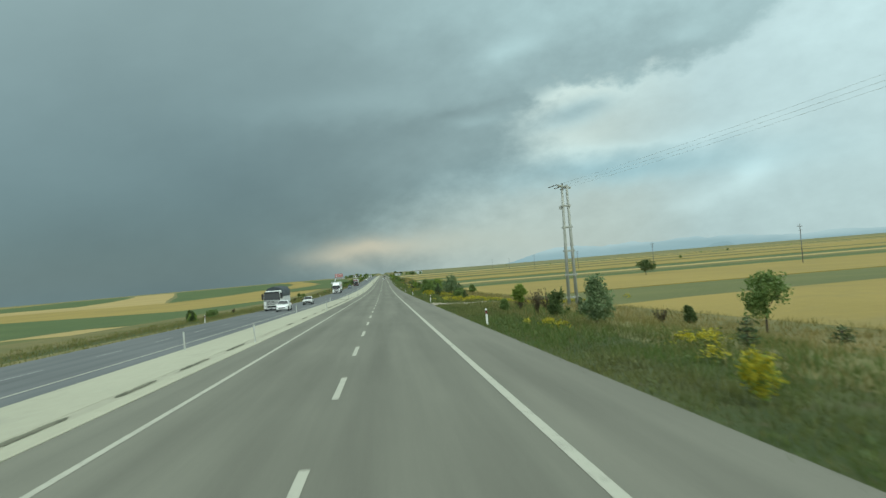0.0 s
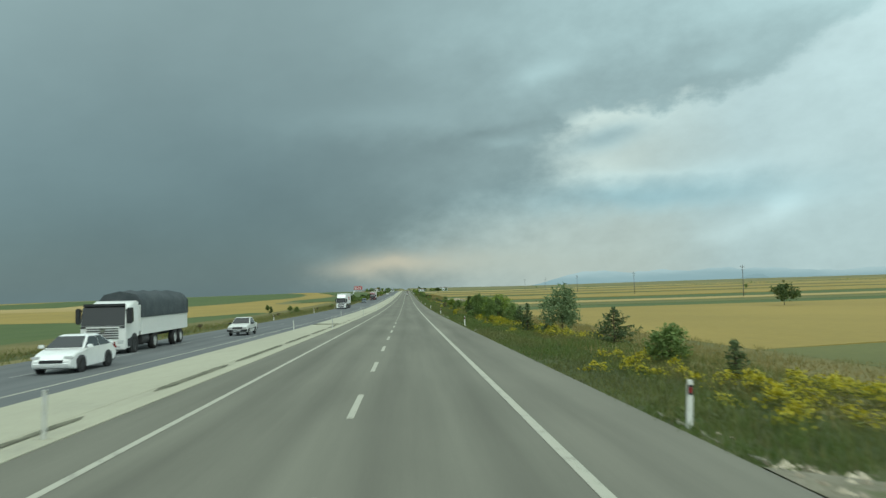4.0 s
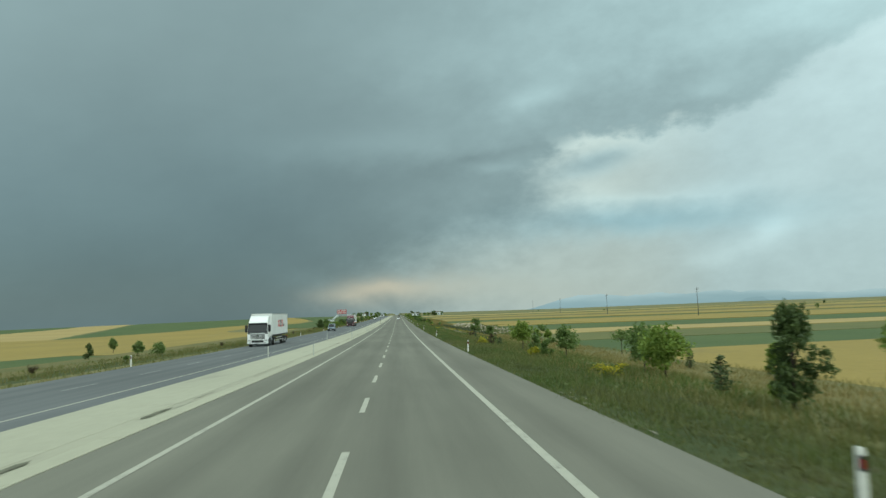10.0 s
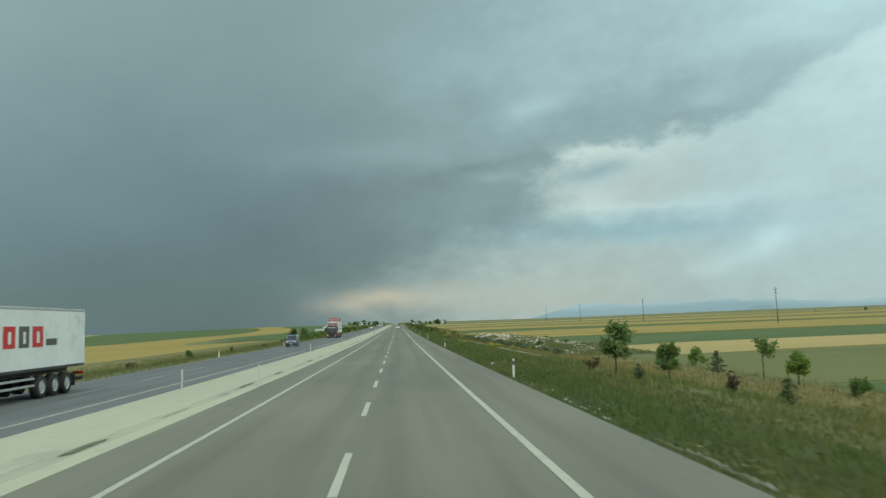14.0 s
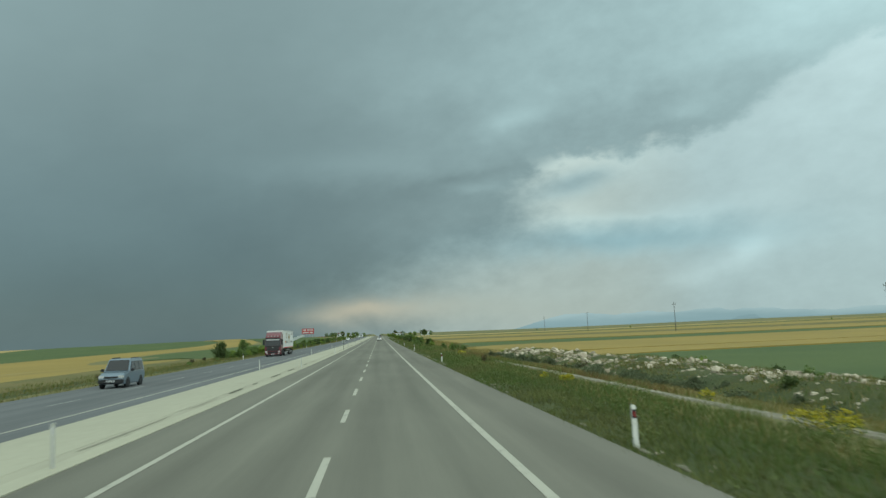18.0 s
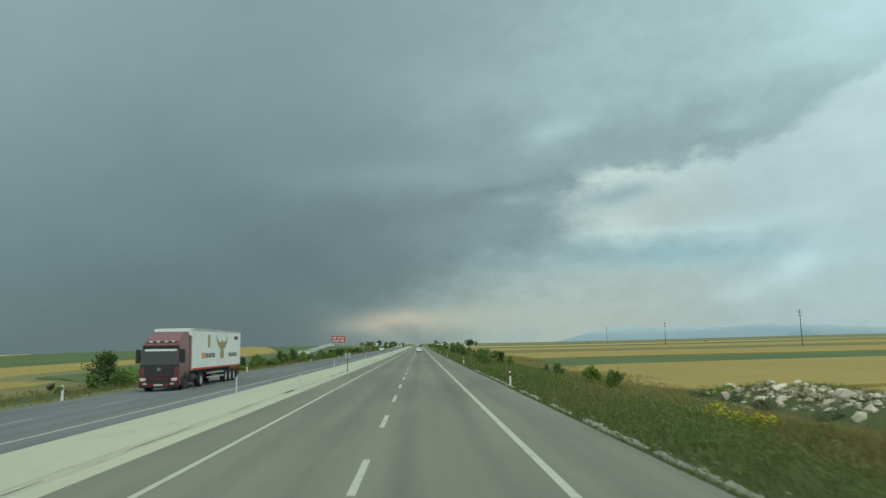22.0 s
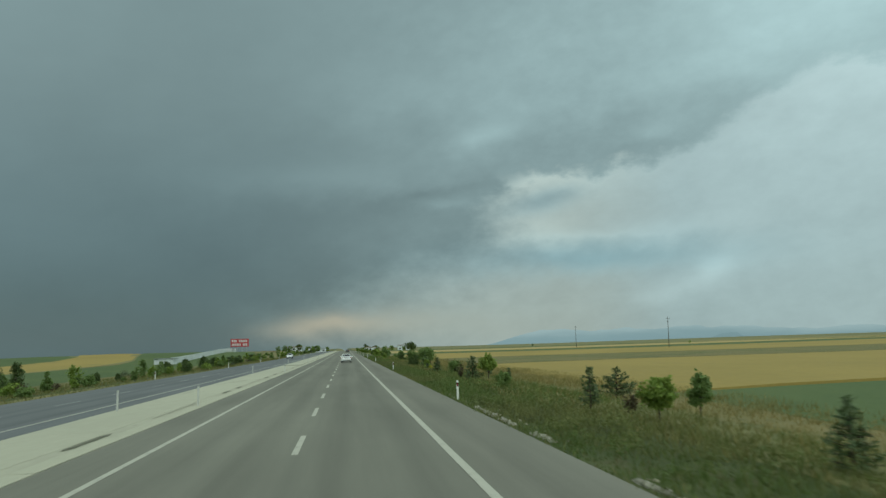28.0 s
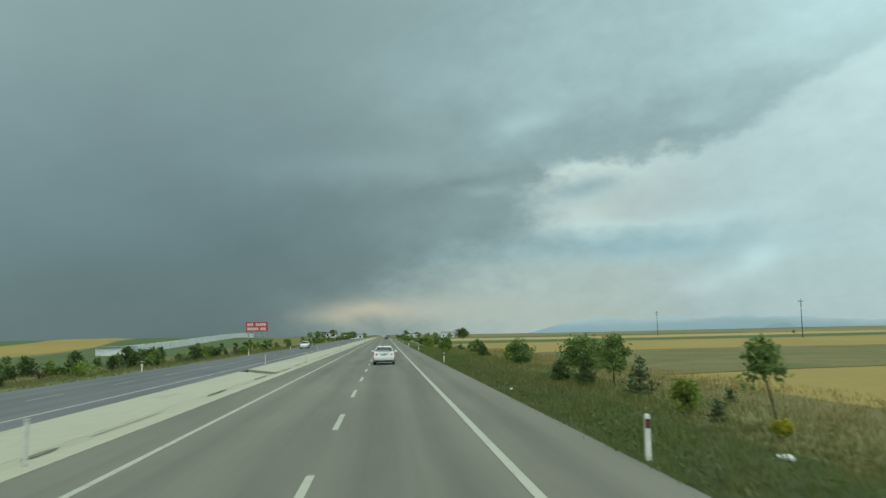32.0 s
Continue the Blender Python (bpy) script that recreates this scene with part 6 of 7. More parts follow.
# verge beyond the opposite carriageway
dark_bush(-24.3, 103.8, 1.5, 0.9)
green_bush(-25.2, 107.7, 1.2, 1.4)
dark_bush(-27.3, 114.2, 1.6, 1.0)
green_bush(-25.1, 119.6, 1.2, 2.2)
dark_bush(-32.8, 267.0, 1.7, 1.2)
leafy_tree(-28.6, 270.3, 1.7, 1.4)
green_bush(-27.4, 274.3, 1.3, 1.9)
leafy_tree(-37.1, 286.1, 1.9, 1.3)
green_bush(-24.1, 454.6, 1.2, 1.4)
green_bush(-22.6, 456.1, 1.3, 1.7)
green_bush(-25.2, 464.7, 1.4, 1.9)
dark_bush(-27.4, 465.8, 3.0, 2.9)
green_bush(-23.2, 474.8, 1.6, 2.5)
green_bush(-22.8, 483.3, 1.6, 2.2)
dark_bush(-24.1, 486.9, 1.3, 0.8)
green_bush(-27.7, 489.7, 3.2, 2.9)
green_bush(-25.5, 495.1, 1.2, 0.9)
green_bush(-26.8, 501.1, 1.9, 1.4)
dark_bush(-25.0, 509.5, 1.7, 1.1)
green_bush(-23.1, 510.6, 1.9, 1.4)
dark_bush(-25.6, 511.3, 1.8, 0.8)
green_bush(-24.5, 515.0, 1.9, 1.3)
dark_bush(-25.9, 523.8, 2.0, 2.0)
dark_bush(-23.7, 532.2, 2.3, 1.6)
green_bush(-24.0, 538.5, 1.2, 0.8)
dark_bush(-25.1, 543.7, 2.2, 0.8)
green_bush(-24.6, 545.1, 1.6, 0.8)
green_bush(-22.6, 552.1, 1.5, 1.2)
dark_bush(-27.2, 558.4, 1.8, 1.0)
dark_bush(-26.9, 567.3, 2.6, 2.2)
dark_bush(-28.7, 576.2, 2.8, 1.6)
green_bush(-28.0, 589.3, 2.0, 1.7)
green_bush(-26.5, 611.3, 2.3, 1.6)
green_bush(-30.1, 638.1, 1.8, 1.2)
green_bush(-27.6, 640.4, 1.4, 1.2)
dark_bush(-29.8, 641.1, 1.7, 2.0)
dark_bush(-27.8, 646.5, 1.9, 2.1)
dark_bush(-26.4, 657.2, 2.2, 2.6)
dark_bush(-25.5, 662.5, 1.9, 1.9)
dark_bush(-25.5, 666.0, 2.0, 1.7)
leafy_tree(-29.5, 701.6, 2.2, 1.1)
# scrub growing over the rubble heap
dark_bush(24.2, 356.4, 1.1, 1.4)
green_bush(24.3, 436.6, 0.8, 1.5)
dark_bush(28.0, 391.4, 1.1, 1.4)
dark_bush(20.8, 358.6, 1.1, 1.3)
green_bush(24.9, 349.6, 1.0, 1.6)
dry_shrub(25.9, 427.8, 0.7, 1.6)
green_bush(25.3, 437.9, 0.8, 1.8)
green_bush(27.7, 356.8, 0.8, 0.9)
green_bush(20.6, 442.4, 0.8, 1.6)
dry_shrub(22.6, 428.8, 0.9, 1.5)
green_bush(24.1, 436.1, 1.0, 1.9)
dry_shrub(27.9, 412.1, 0.6, 1.8)
green_bush(25.3, 364.7, 1.1, 1.5)
dry_shrub(19.8, 392.6, 0.9, 1.4)
dry_shrub(26.1, 385.3, 0.6, 1.2)
green_bush(26.8, 347.6, 0.9, 0.9)
dry_shrub(23.8, 438.0, 0.7, 1.2)
green_bush(21.5, 350.9, 0.9, 0.9)
dark_bush(27.7, 373.0, 0.7, 1.7)
dry_shrub(21.6, 441.7, 1.1, 1.3)
green_bush(26.8, 382.8, 1.1, 1.6)
green_bush(24.4, 439.9, 0.9, 1.4)
rnd = random.Random(41)
for k in range(26):
    grey_bush(rnd.gauss(19.4, 1.1), 338 + 4.2 * k + rnd.uniform(-1.5, 1.5), rnd.uniform(0.35, 0.8), rnd.uniform(0.9, 1.9))
yellow_bush(7.6, 176.4, 0.95, 0.4)
yellow_bush(10.3, 185.3, 0.45, 0.7)
yellow_bush(11.0, 236.0, 0.4, 0.7)
yellow_bush(10.4, 233.6, 0.55, 0.7)
yellow_bush(9.7, 260.4, 0.6, 1.0)
yellow_bush(10.1, 364.6, 0.3, 0.45)
yellow_bush(10.6, 361.6, 0.3, 0.7)
yellow_bush(9.4, 147.3, 0.8, 0.7)
yellow_bush(9.9, 142.3, 0.65, 0.9)
yellow_bush(8.9, 139.3, 0.5, 0.5)
yellow_bush(9.7, 163.3, 0.6, 0.9)
yellow_bush(9.9, 145.2, 0.8, 0.8)
yellow_bush(10.75, 589.3, 0.45, 0.5)


# ---------------------------------------------------------------- grass and wild flowers
def blades(name, count, where, height, width, mat, label, seed, per=6, spread=0.10, ground=None):
    """Tufts of bent blades; where(rng, n) gives x, y and a size factor."""
    rng = np.random.default_rng(seed)
    x, y, k = where(rng, count)
    ground = ground or (lambda a, b: max(land_z(a, b), road_z(b) - 0.12 if 0 < a < 7 else -99))
    z = np.array([ground(a, b) for a, b in zip(x, y)])
    base = np.repeat(np.stack([x, y, z - 0.02], 1), per, 0)
    k = np.repeat(k, per)
    n = len(base)
    base[:, :2] += rng.normal(size=(n, 2)) * spread
    ang = rng.uniform(0, 2 * math.pi, n)
    side = np.stack([np.cos(ang), np.sin(ang), 0 * ang], 1)
    hgt = height * k * rng.uniform(0.5, 1.25, n)
    bend = np.stack([np.sin(ang + rng.normal(size=n)), np.cos(ang), 0 * ang], 1) * (hgt * rng.uniform(0.1, 0.6, n))[:, None]
    tip = base + bend + np.stack([0 * hgt, 0 * hgt, hgt], 1)
    w = (width * rng.uniform(0.6, 1.3, n))[:, None]
    tri = np.stack([base - side * w, base + side * w, tip], 1).reshape(-1, 3)
    return tagged(fast_mesh(name, tri, 3, mat), label, "grass", kind="stuff")


def track_x(y):
    """The near edge of the dirt track beside the rubble."""
    return np.interp(y, (315, 345, 368, 385, 400, 412), (12.6, 12.1, 12.0, 11.6, 11.1, 10.9))


def clear_of_gravel(x, y):
    return ~((y > 75.7 + 0.45 * (x - 6)) & (y < 82.5 + 0.33 * (x - 6)) & (x > 5.9)) & ~((x > track_x(y) - 0.55) & (x < track_x(y) + 1.3) & (y > 312) & (y < 392))


def near_verge(rng, n):
    y = rng.uniform(-8, 720, n)
    x = 6.03 + 8.0 * rng.random(n) ** 1.4
    patchy = np.array([noise.noise((a * 0.35, b * 0.22, 1.0)) for a, b in zip(x, y)])
    keep = clear_of_gravel(x, y) & (patchy > -0.38)
    k = (0.45 + 0.6 * np.clip((x - 6.0) / 1.6, 0, 1)) * (0.85 + 0.6 * patchy)
    return x[keep], y[keep], k[keep]


def short_verge(rng, n):
    y = rng.uniform(-8, 660, n)
    x = 6.0 + 5.5 * rng.random(n) ** 1.2
    keep = clear_of_gravel(x, y)
    return x[keep], y[keep], (0.5 + 0.7 * np.clip((x - 6.0) / 1.2, 0, 1))[keep] * rng.uniform(0.6, 1.3, keep.sum())


def back_verge(rng, n):
    y = rng.uniform(-5, 730, n)
    x = 9.2 + 15.3 * rng.random(n) ** 1.15
    patchy = np.array([noise.noise((a * 0.2, b * 0.09, 9.0)) for a, b in zip(x, y)])
    keep = clear_of_gravel(x, y) & (patchy > -0.30) & ~((x > 18.5) & (y > 342) & (y < 448))
    return x[keep], y[keep], 0.8 + 0.5 * patchy[keep]


def left_verge(rng, n):
    y = rng.uniform(20, 800, n)
    x = -18.5 - 11.5 * rng.random(n) ** 1.2
    return x, y, 0.7 + 0.5 * np.clip((-x - 18.5) / 3, 0, 1)


def weeds_at(rng, n):
    y = rng.uniform(-5, 640, n)
    x = 6.3 + 8 * rng.random(n) ** 2.0
    patchy = np.array([noise.noise((a * 0.5, b * 0.3, 4.0)) for a, b in zip(x, y)])
    keep = clear_of_gravel(x, y) & (patchy > -0.05)
    return x[keep], y[keep], np.ones(keep.sum())


blades("verge_grass", 56000, near_verge, 0.36, 0.012, M_BLADE, "rough green verge grass with dry stalks", 5, 6, 0.12)
blades("short_grass", 60000, short_verge, 0.17, 0.013, M_BLADE_LOW, "short trodden grass along the shoulder", 15, 5, 0.14)
blades("dry_grass", 38000, back_verge, 0.40, 0.015, M_STRAW, "tall straw-coloured dry grass", 6, 5, 0.16)
blades("far_verge_grass", 16000, left_verge, 0.26, 0.024, M_BLADE_PALE, "rough dry grass beyond the opposite carriageway", 7, 5, 0.25)
blades("field_edge_grass", 16000, lambda rng, n: (15.5 + 7 * rng.random(n), rng.uniform(-5, 700, n), np.ones(n)), 0.3, 0.018, M_GOLDEN, "dry grass along the crop edge", 8, 5, 0.2)


def on_heap(rng, n):
    y, x = rng.uniform(338, 452, n), rng.uniform(17.6, 30.5, n)
    patchy = np.array([noise.noise((a * 0.35, b * 0.16, 2.0)) for a, b in zip(x, y)])
    keep = patchy > -0.15
    return x[keep], y[keep], 0.7 + 0.8 * patchy[keep]


blades("bank_grass", 6500, on_heap, 0.32, 0.02, M_STRAW, "dry grass over the bank of rubble", 9, 5, 0.2, heap_z)
blades("bank_weeds", 5000, on_heap, 0.34, 0.025, M_BLADE, "green weeds over the bank of rubble", 10, 5, 0.2, heap_z)


def rusty(rng, n):
    y, x = rng.uniform(330, 470, n), rng.uniform(8.6, 14.3, n)
    patchy = np.array([noise.noise((a * 0.16, b * 0.05, 6.0)) for a, b in zip(x, y)])
    keep = (patchy > 0.16) & clear_of_gravel(x, y) & (y < 428)
    return x[keep], y[keep], 0.8 + 0.5 * patchy[keep]


blades("rusty_weeds", 7000, rusty, 0.42, 0.016, M_RUSTY, "rust-brown seeding weeds in the verge", 12, 5, 0.16)

rng = np.random.default_rng(31)
wx, wy, _ = weeds_at(rng, 3600)
pts = []
for a, b in zip(wx, wy):
    m = 10
    r = rng.uniform(0.12, 0.32)
    p = rng.normal(size=(m, 3)) * np.array([r * 0.7, r * 0.7, r * 0.45]) + np.array([a, b, land_z(a, b) + r * 0.8])
    pts.append(p)
tagged(fast_mesh("weeds", leaf_quads(np.concatenate(pts), 0.055, rng), 4, M_WEED), "low leafy weeds through the verge", "weeds", kind="stuff")

# taller leafy weeds in drifts between the shoulder and the track
pts = []
while len(pts) < 640:
    a, b = 6.9 + 4.2 * rng.random() ** 1.2, rng.uniform(330, 575)
    if noise.noise((a * 0.3, b * 0.13, 8.0)) < -0.05 or not clear_of_gravel(a, b):
        continue
    r = rng.uniform(0.16, 0.42) * min(1.0, 0.45 + 0.35 * (a - 6.9))
    m = int(260 * r)
    pts.append(rng.normal(size=(m, 3)) * np.array([r * 0.65, r * 0.9, r * 0.4]) + np.array([a, b, land_z(a, b) + r * 0.85]))
tagged(fast_mesh("tall_weeds", leaf_quads(np.concatenate(pts), 0.062, rng, 0.0, 0.2), 4, M_BLADE), "bushy knee-high green weeds in drifts along the verge", "weeds", kind="stuff")

# grey-green scrub between the track and the rubble
rnd = random.Random(77)
for cx, cy, n in ((17.0, 371, 8), (19.5, 366, 5), (15.2, 404, 8), (17.5, 398, 4)):
    for _ in range(n):
        grey_bush(rnd.gauss(cx, 1.3), rnd.gauss(cy, 4.0), rnd.uniform(0.45, 0.8), rnd.uniform(1.3, 2.3))

# scrub along the foot of the bank beyond the opposite carriageway
rnd = random.Random(64)
for k in range(26):
    y = 560 + 5.6 * k + rnd.uniform(-2.5, 2.5)
    (dark_bush if rnd.random() < 0.4 else green_bush)(rnd.uniform(-29.5, -21.5), y, rnd.uniform(0.7, 1.9), rnd.uniform(0.7, 1.6))
for k in range(14):
    (dry_shrub if k % 3 else green_bush)(rnd.uniform(-28, -21.5), 120 + 25 * k + rnd.uniform(-9, 9), rnd.uniform(0.4, 0.9), rnd.uniform(0.5, 1.1))

for k in range(44):
    y = 452 + 3.4 * k + rnd.uniform(-1.6, 1.6)
    (dry_shrub if k % 5 == 2 else green_bush)(rnd.uniform(-29, -20.5), y, rnd.uniform(0.4, 1.0), rnd.uniform(0.5, 1.1))

for k in range(46):
    y = 468 + 5.4 * k + rnd.uniform(-2.5, 2.5)
    (grey_bush if k % 4 == 1 else dry_shrub if k % 4 == 3 else green_bush)(rnd.uniform(-29.5, -20.8), y, rnd.uniform(0.5, 1.2), rnd.uniform(1.0, 2.2))

# drifts of yellow wild flowers
DRIFTS = [(22, 3, 5, 10.2, 0.8), (37, 2, 4, 9, 0.6), (89, 2.5, 16, 10.5, 1.2), (91.5, 1.3, 78, 17, 4.5), (97, 5, 18, 9.5, 1.2), (126, 5, 18, 11.8, 0.9), (137, 6, 20, 11.5, 1.0), (150, 7, 28, 11.2, 1.1), (165, 6, 26, 11.0, 0.8),
          (186, 4, 6, 11.5, 1.0), (213, 1.6, 5, 10.2, 0.5), (341, 1.0, 4, 12.0, 0.4), (236, 2, 3, 11.5, 0.6), (262, 1.2, 3, 9.9, 0.4), (345, 6, 4, 14, 2.0), (418, 2.2, 7, 11.5, 0.4)]
bloom, green = [], []
for cy, sy, n, cx, sx in DRIFTS:
    for _ in range(n):
        a, b = max(7.4, rng.normal(cx, sx)), rng.normal(cy, sy)
        r, h, z = rng.uniform(0.2, 0.45), rng.uniform(0.2, 0.5), land_z(a, b)
        m = int(90 * r / 0.3)
        p = rng.normal(size=(m, 3)) * np.array([r * 0.6, r * 0.6, 0.07]) + np.array([a, b, z + h])
        p[:, 2] -= 0.4 * ((p[:, 0] - a) ** 2 + (p[:, 1] - b) ** 2) / r
        bloom.append(p)
        green.append(p[: m // 2] * np.array([1, 1, 0]) + np.stack([np.zeros(m // 2), np.zeros(m // 2), z + rng.uniform(0.02, h * 0.9, m // 2)], 1))
tagged(fast_mesh("yellow_flowers", leaf_quads(np.concatenate(bloom), 0.048, rng, 0.6, 0.8), 4, M_BLOOM), "drifts of yellow wild flowers in the verge", "flowers", kind="stuff")
tagged(fast_mesh("flower_stems", leaf_quads(np.concatenate(green), 0.09, rng, 0.0, 0.2), 4, M_BLADE), "green stems below the yellow flowers", "flower stems", kind="stuff")


# ---------------------------------------------------------------- distance
def tree_copies(seed, places):
    """Far trees from a few grown once, turned and sized differently."""
    rnd2 = random.Random(seed)
    kinds = []
    for k in range(5):
        x, y, s = places[k]
        n = len(bpy.data.objects)
        kinds.append(leafy_tree(x, y, s, s * rnd2.uniform(0.8, 1.2), (M_LEAF, M_LEAF_LIGHT, M_LEAF_DARK)[k % 3], "roadside tree far along the road", 0.06, fine=0.4))
    for x, y, s in places[5:]:
        ob = copy_thing(rnd2.choice(kinds), pose(x, y, land_z(x, y) - 0.03, 0, 0, rnd2.uniform(0, 360)))
        k = rnd2.uniform(0.75, 1.25)
        ob.scale = (k, k, k * rnd2.uniform(0.85, 1.1))


rnd = random.Random(77)
tree_copies(1, [(rnd.uniform(9.5, 14.5), 642 + 7.5 * k + rnd.uniform(-3, 3), rnd.uniform(1.2, 2.1)) for k in range(62)])
tree_copies(2, [(rnd.uniform(-33, -22.5), 668 + 6.5 * k + rnd.uniform(-3, 3), rnd.uniform(1.1, 2.0)) for k in range(70)])
tree_copies(3, [(rnd.choice((-1, 1)) * rnd.uniform(14, 60) - 4, 1120 + 7 * k, rnd.uniform(3, 6)) for k in range(40)])
tree_copies(4, [(rnd.uniform(200, 1300), rnd.uniform(600, 1500), rnd.uniform(1.8, 3.4)) for k in range(8)])
leafy_tree(84.0, 238.0, 4.6, 6.0, M_LEAF_DARK, "lone dark sparse tree in the wheat field", 0.4, fine=0.3)
leafy_tree(35.0, 907.0, 5.2, 6.5, M_LEAF_DARK, "lone broad tree on the skyline", 0.3)

# white boundary wall climbing the bank
M_PANELW = mottled("white_wall_panel", (0.62, 0.65, 0.64), (0.48, 0.51, 0.50), 0.4, 3.0, 0.6, bump=0.1)
wall = tagged(new("boundary_wall"), "long white panel wall climbing the bank", "boundary wall")
for k in range(33):
    y0 = 710 + 6.0 * k
    x0 = -43.0 - 0.055 * (y0 - 694)
    x1 = x0 - 0.055 * 6
    z0, z1 = land_z(x0, y0), land_z(x1, y0 + 6)
    bm = bmesh.new()
    vs = [bm.verts.new(p) for p in ((x0, y0 + 0.06, z0 - 0.3), (x1, y0 + 5.94, z1 - 0.3), (x1, y0 + 5.94, z1 + 1.7), (x0, y0 + 0.06, z0 + 1.7))]
    ws = [bm.verts.new(v.co + Vector((-0.12, 0, 0))) for v in vs]
    bm.faces.new(vs), bm.faces.new(ws[::-1])
    for i in range(4):
        bm.faces.new((vs[i], ws[i], ws[(i + 1) % 4], vs[(i + 1) % 4]))
    bmesh.ops.recalc_face_normals(bm, faces=bm.faces[:])
    part("panel", bm, M_PANELW, wall)
    boxed("post", (x0 - 0.15, x0 + 0.03, y0 - 0.06, y0 + 0.06, z0 - 0.3, z0 + 1.8), M_PANELW, wall)
bm = bmesh.new()
zb = land_z(-44, 707)
box(bm, -47.2, -42.4, 705.0, 709.8, zb - 0.2, zb + 1.5, 0.05)
shed = tagged(new("low_shed"), "low white shed at the end of the wall", "shed")
part("wall", bm, M_PANELW, shed)
boxed("roof", (-47.4, -42.2, 704.7, 709.9, zb + 1.5, zb + 1.62), M_GALV, shed, 0.02)

# red hoarding on legs with two lines of white bars
M_HOARD = plain("hoarding_red", (0.36, 0.045, 0.05), 0.5)
M_HOARDBAR = plain("hoarding_bar", (0.55, 0.52, 0.51), 0.5)
hx, hy = -50.0, 885.0
hz = land_z(hx, hy)
board = tagged(new("hoarding"), "red roadside hoarding with two lines of white writing on steel legs", "hoarding")
panel = boxed("panel", (hx - 4.3, hx + 4.3, hy - 0.1, hy + 0.1, hz + 2.4, hz + 6.2), M_HOARD, board, 0.03)
for row, (z0, n) in enumerate(((hz + 4.6, 9), (hz + 2.85, 10))):
    for k in range(n):
        if (row, k) in ((0, 3), (1, 6)):
            continue
        w = 7.4 / n
        boxed("bar", (hx - 3.7 + k * w, hx - 3.7 + k * w + w * 0.74, hy - 0.13, hy - 0.10, z0, z0 + 1.1), M_HOARDBAR, panel)
for s in (-3.2, -1.1, 1.1, 3.2):
    boxed("leg", (hx + s - 0.12, hx + s + 0.12, hy + 0.1, hy + 0.34, hz - 0.3, hz + 6.0), M_GALV, board)
for z0 in (0.7, 1.6):
    boxed("brace", (hx - 3.3, hx + 3.3, hy + 0.34, hy + 0.42, hz + z0, hz + z0 + 0.14), M_GALV, board)


def roadside_building(x, y, w, d, h, label, mat, roof_mat):
    b = tagged(new("roadside_building"), label, "building")
    z = land_z(x, y)
    body = boxed("wall", (x - w / 2, x + w / 2, y - d / 2, y + d / 2, z - 0.3, z + h), mat, b)
    boxed("roof", (x - w / 2 - 0.4, x + w / 2 + 0.4, y - d / 2 - 0.4, y + d / 2 + 0.4, z + h, z + h + 0.35), roof_mat, b)
    n = max(2, int(w / 4))
    for k in range(n):
        cx = x - w / 2 + (k + 0.5) * w / n
        win = boxed("window", (cx - 0.8, cx + 0.8, y - d / 2 - 0.05, y - d / 2 + 0.02, z + 1.0, z + 2.4), M_DARK, b)
        boxed("pane", (cx - 0.7, cx + 0.7, y - d / 2 - 0.07, y - d / 2 - 0.05, z + 1.1, z + 2.3), M_GLASS, win)


M_ROOFTILE = mottled("roof_tiles", (0.26, 0.11, 0.07), (0.19, 0.085, 0.055), 0.6, 6.0, 0.9)
roadside_building(-26, 1240, 16, 10, 3.4, "low white roadside building far along the road", M_PANELW, M_GALV)
roadside_building(-44, 1190, 12, 9, 3.4, "white house with a tiled roof far along the road", M_PANELW, M_ROOFTILE)
roadside_building(24, 1240, 12, 9, 3.4, "pale house with a tiled roof far along the road", M_PANELW, M_ROOFTILE)
roadside_building(60, 1300, 12, 9, 5.0, "pale far house at the edge of the plain", M_PANELW, M_ROOFTILE)
roadside_building(-70, 1260, 18, 9, 4.5, "white far house at the edge of the plain", M_PANELW, M_ROOFTILE)


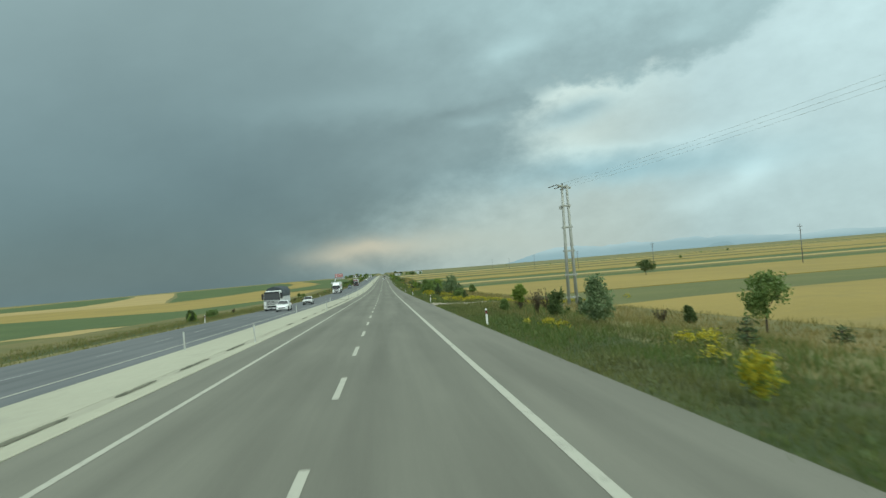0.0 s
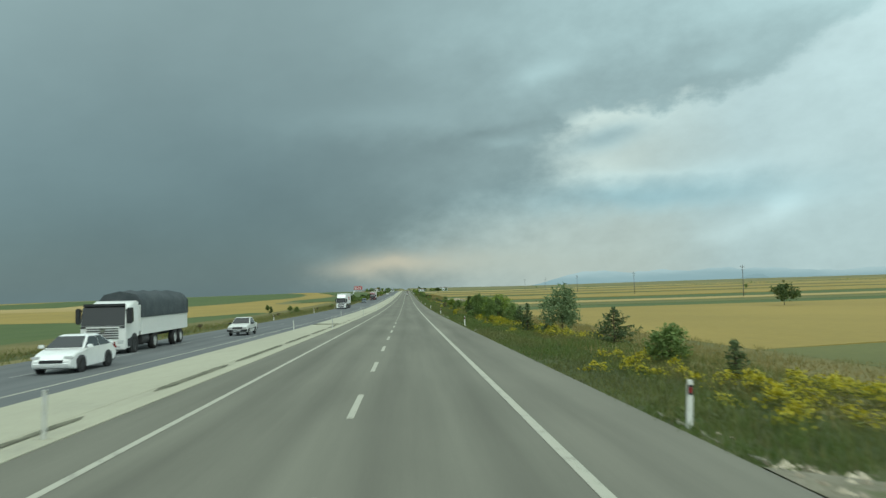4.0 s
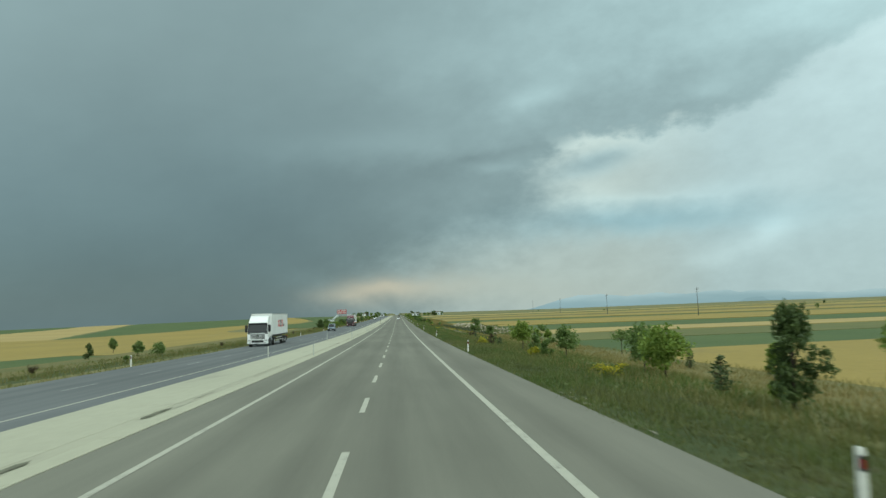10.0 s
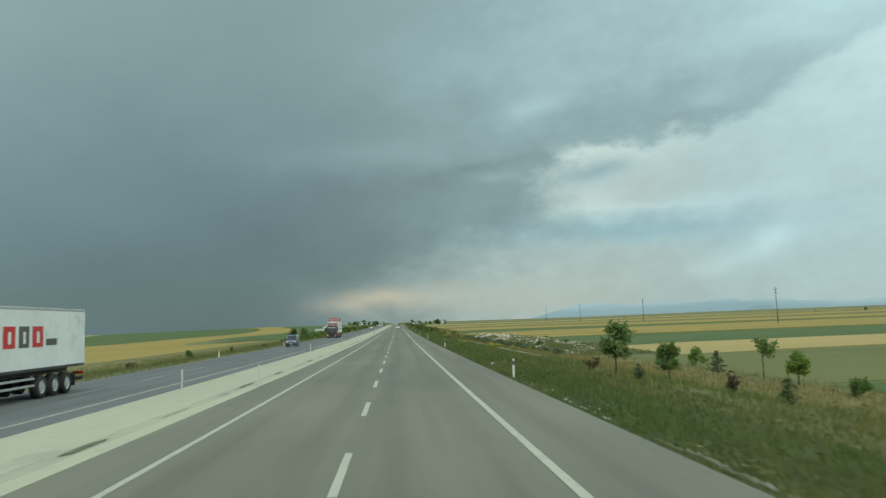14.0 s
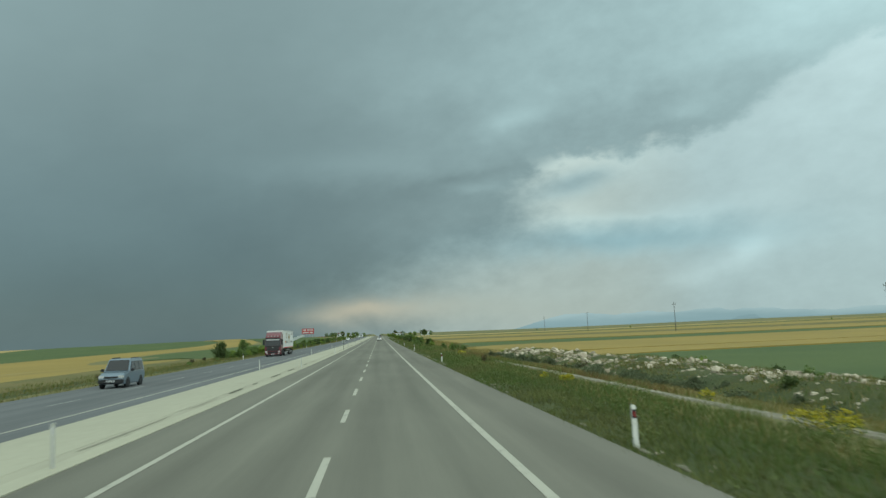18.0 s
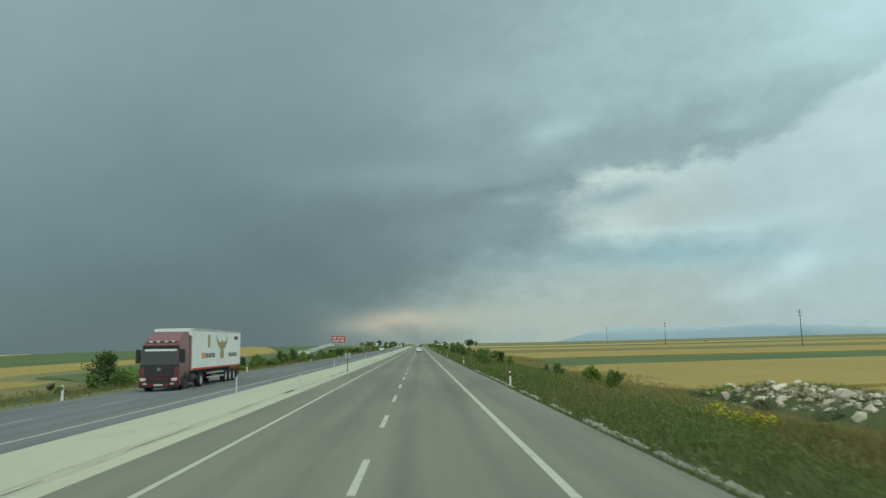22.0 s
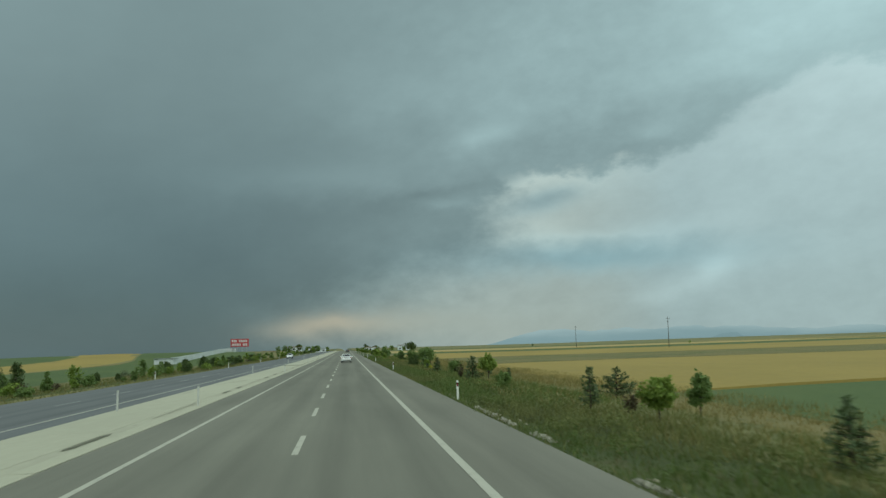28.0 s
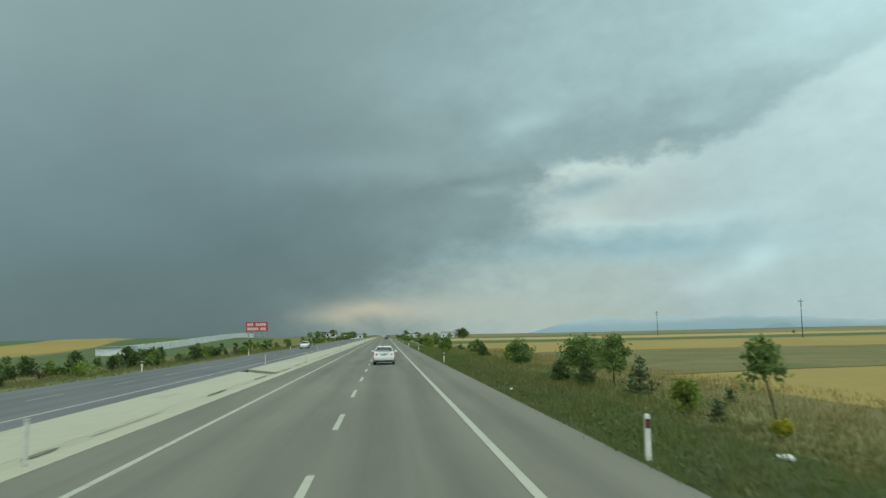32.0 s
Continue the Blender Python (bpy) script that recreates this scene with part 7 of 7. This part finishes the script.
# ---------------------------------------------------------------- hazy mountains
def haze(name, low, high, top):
    """A far slope that glows in painted haze colours: paler and greyer where it runs up into the cloud."""
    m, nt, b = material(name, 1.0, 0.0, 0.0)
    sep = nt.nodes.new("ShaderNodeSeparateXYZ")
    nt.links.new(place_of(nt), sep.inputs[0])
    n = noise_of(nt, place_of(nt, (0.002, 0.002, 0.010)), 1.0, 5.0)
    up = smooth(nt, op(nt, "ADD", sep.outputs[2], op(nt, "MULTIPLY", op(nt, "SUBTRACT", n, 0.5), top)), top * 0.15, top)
    # distance haze is painted as a glow that pales with height
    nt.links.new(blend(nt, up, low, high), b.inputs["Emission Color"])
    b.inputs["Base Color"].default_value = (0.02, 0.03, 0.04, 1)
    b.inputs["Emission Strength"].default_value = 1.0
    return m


def ridge(label, dist, a0, a1, peak, low, high, seed, rise=0.16, fall=0.35):
    verts, faces = [], []
    n = 160
    for i in range(n + 1):
        u = i / n
        a = radians(a0 + (a1 - a0) * u)
        env = ease(u, 0.0, rise) * (1 - fall * ease(u, 0.3, 0.6))
        h = peak * env * (0.80 + 0.34 * noise.fractal((u * 7.0, seed, 0), 0.9, 2.0, 6))
        x, y = math.sin(a) * dist, 300 + math.cos(a) * dist
        verts += [(x, y, -12.0), (x, y, max(2.0, h)), (x * 1.05, y * 1.05, -12.0)]
        if i:
            k = 3 * i
            faces += [(k - 3, k, k + 1, k - 2), (k - 2, k + 1, k + 2, k - 1)]
    tagged(mesh_of("backdrop_mountains", verts, faces, haze("painted_mountain_haze", low, high, peak)), label, "mountains", kind="structure")


ridge("hazy blue mountains beyond the plain, haze and cloud on their tops painted in", 4450, 8.5, 48, 108, (0.275, 0.352, 0.378), (0.440, 0.505, 0.515), 3.0)
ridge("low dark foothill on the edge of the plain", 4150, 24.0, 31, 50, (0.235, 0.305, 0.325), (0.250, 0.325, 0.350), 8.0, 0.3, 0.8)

# litter in the verge
M_LITTER = plain("white_litter", (0.72, 0.72, 0.70), 0.6)
for x, y, s in ((9.3, 586.5, 0.16), (6.8, 605.0, 0.10), (6.9, 300.0, 0.13)):
    bm = bmesh.new()
    bmesh.ops.create_icosphere(bm, subdivisions=2, radius=s)
    for v in bm.verts:
        v.co = Vector((v.co.x * 1.4, v.co.y, v.co.z * 0.5)) * (1 + 0.5 * noise.noise(v.co * 9))
    ob = part("litter_bag", bm, M_LITTER)
    ob.location = (x, y, land_z(x, y) + s * 0.35)
    tagged(ob, "crumpled white plastic bag lying in the verge", "litter")
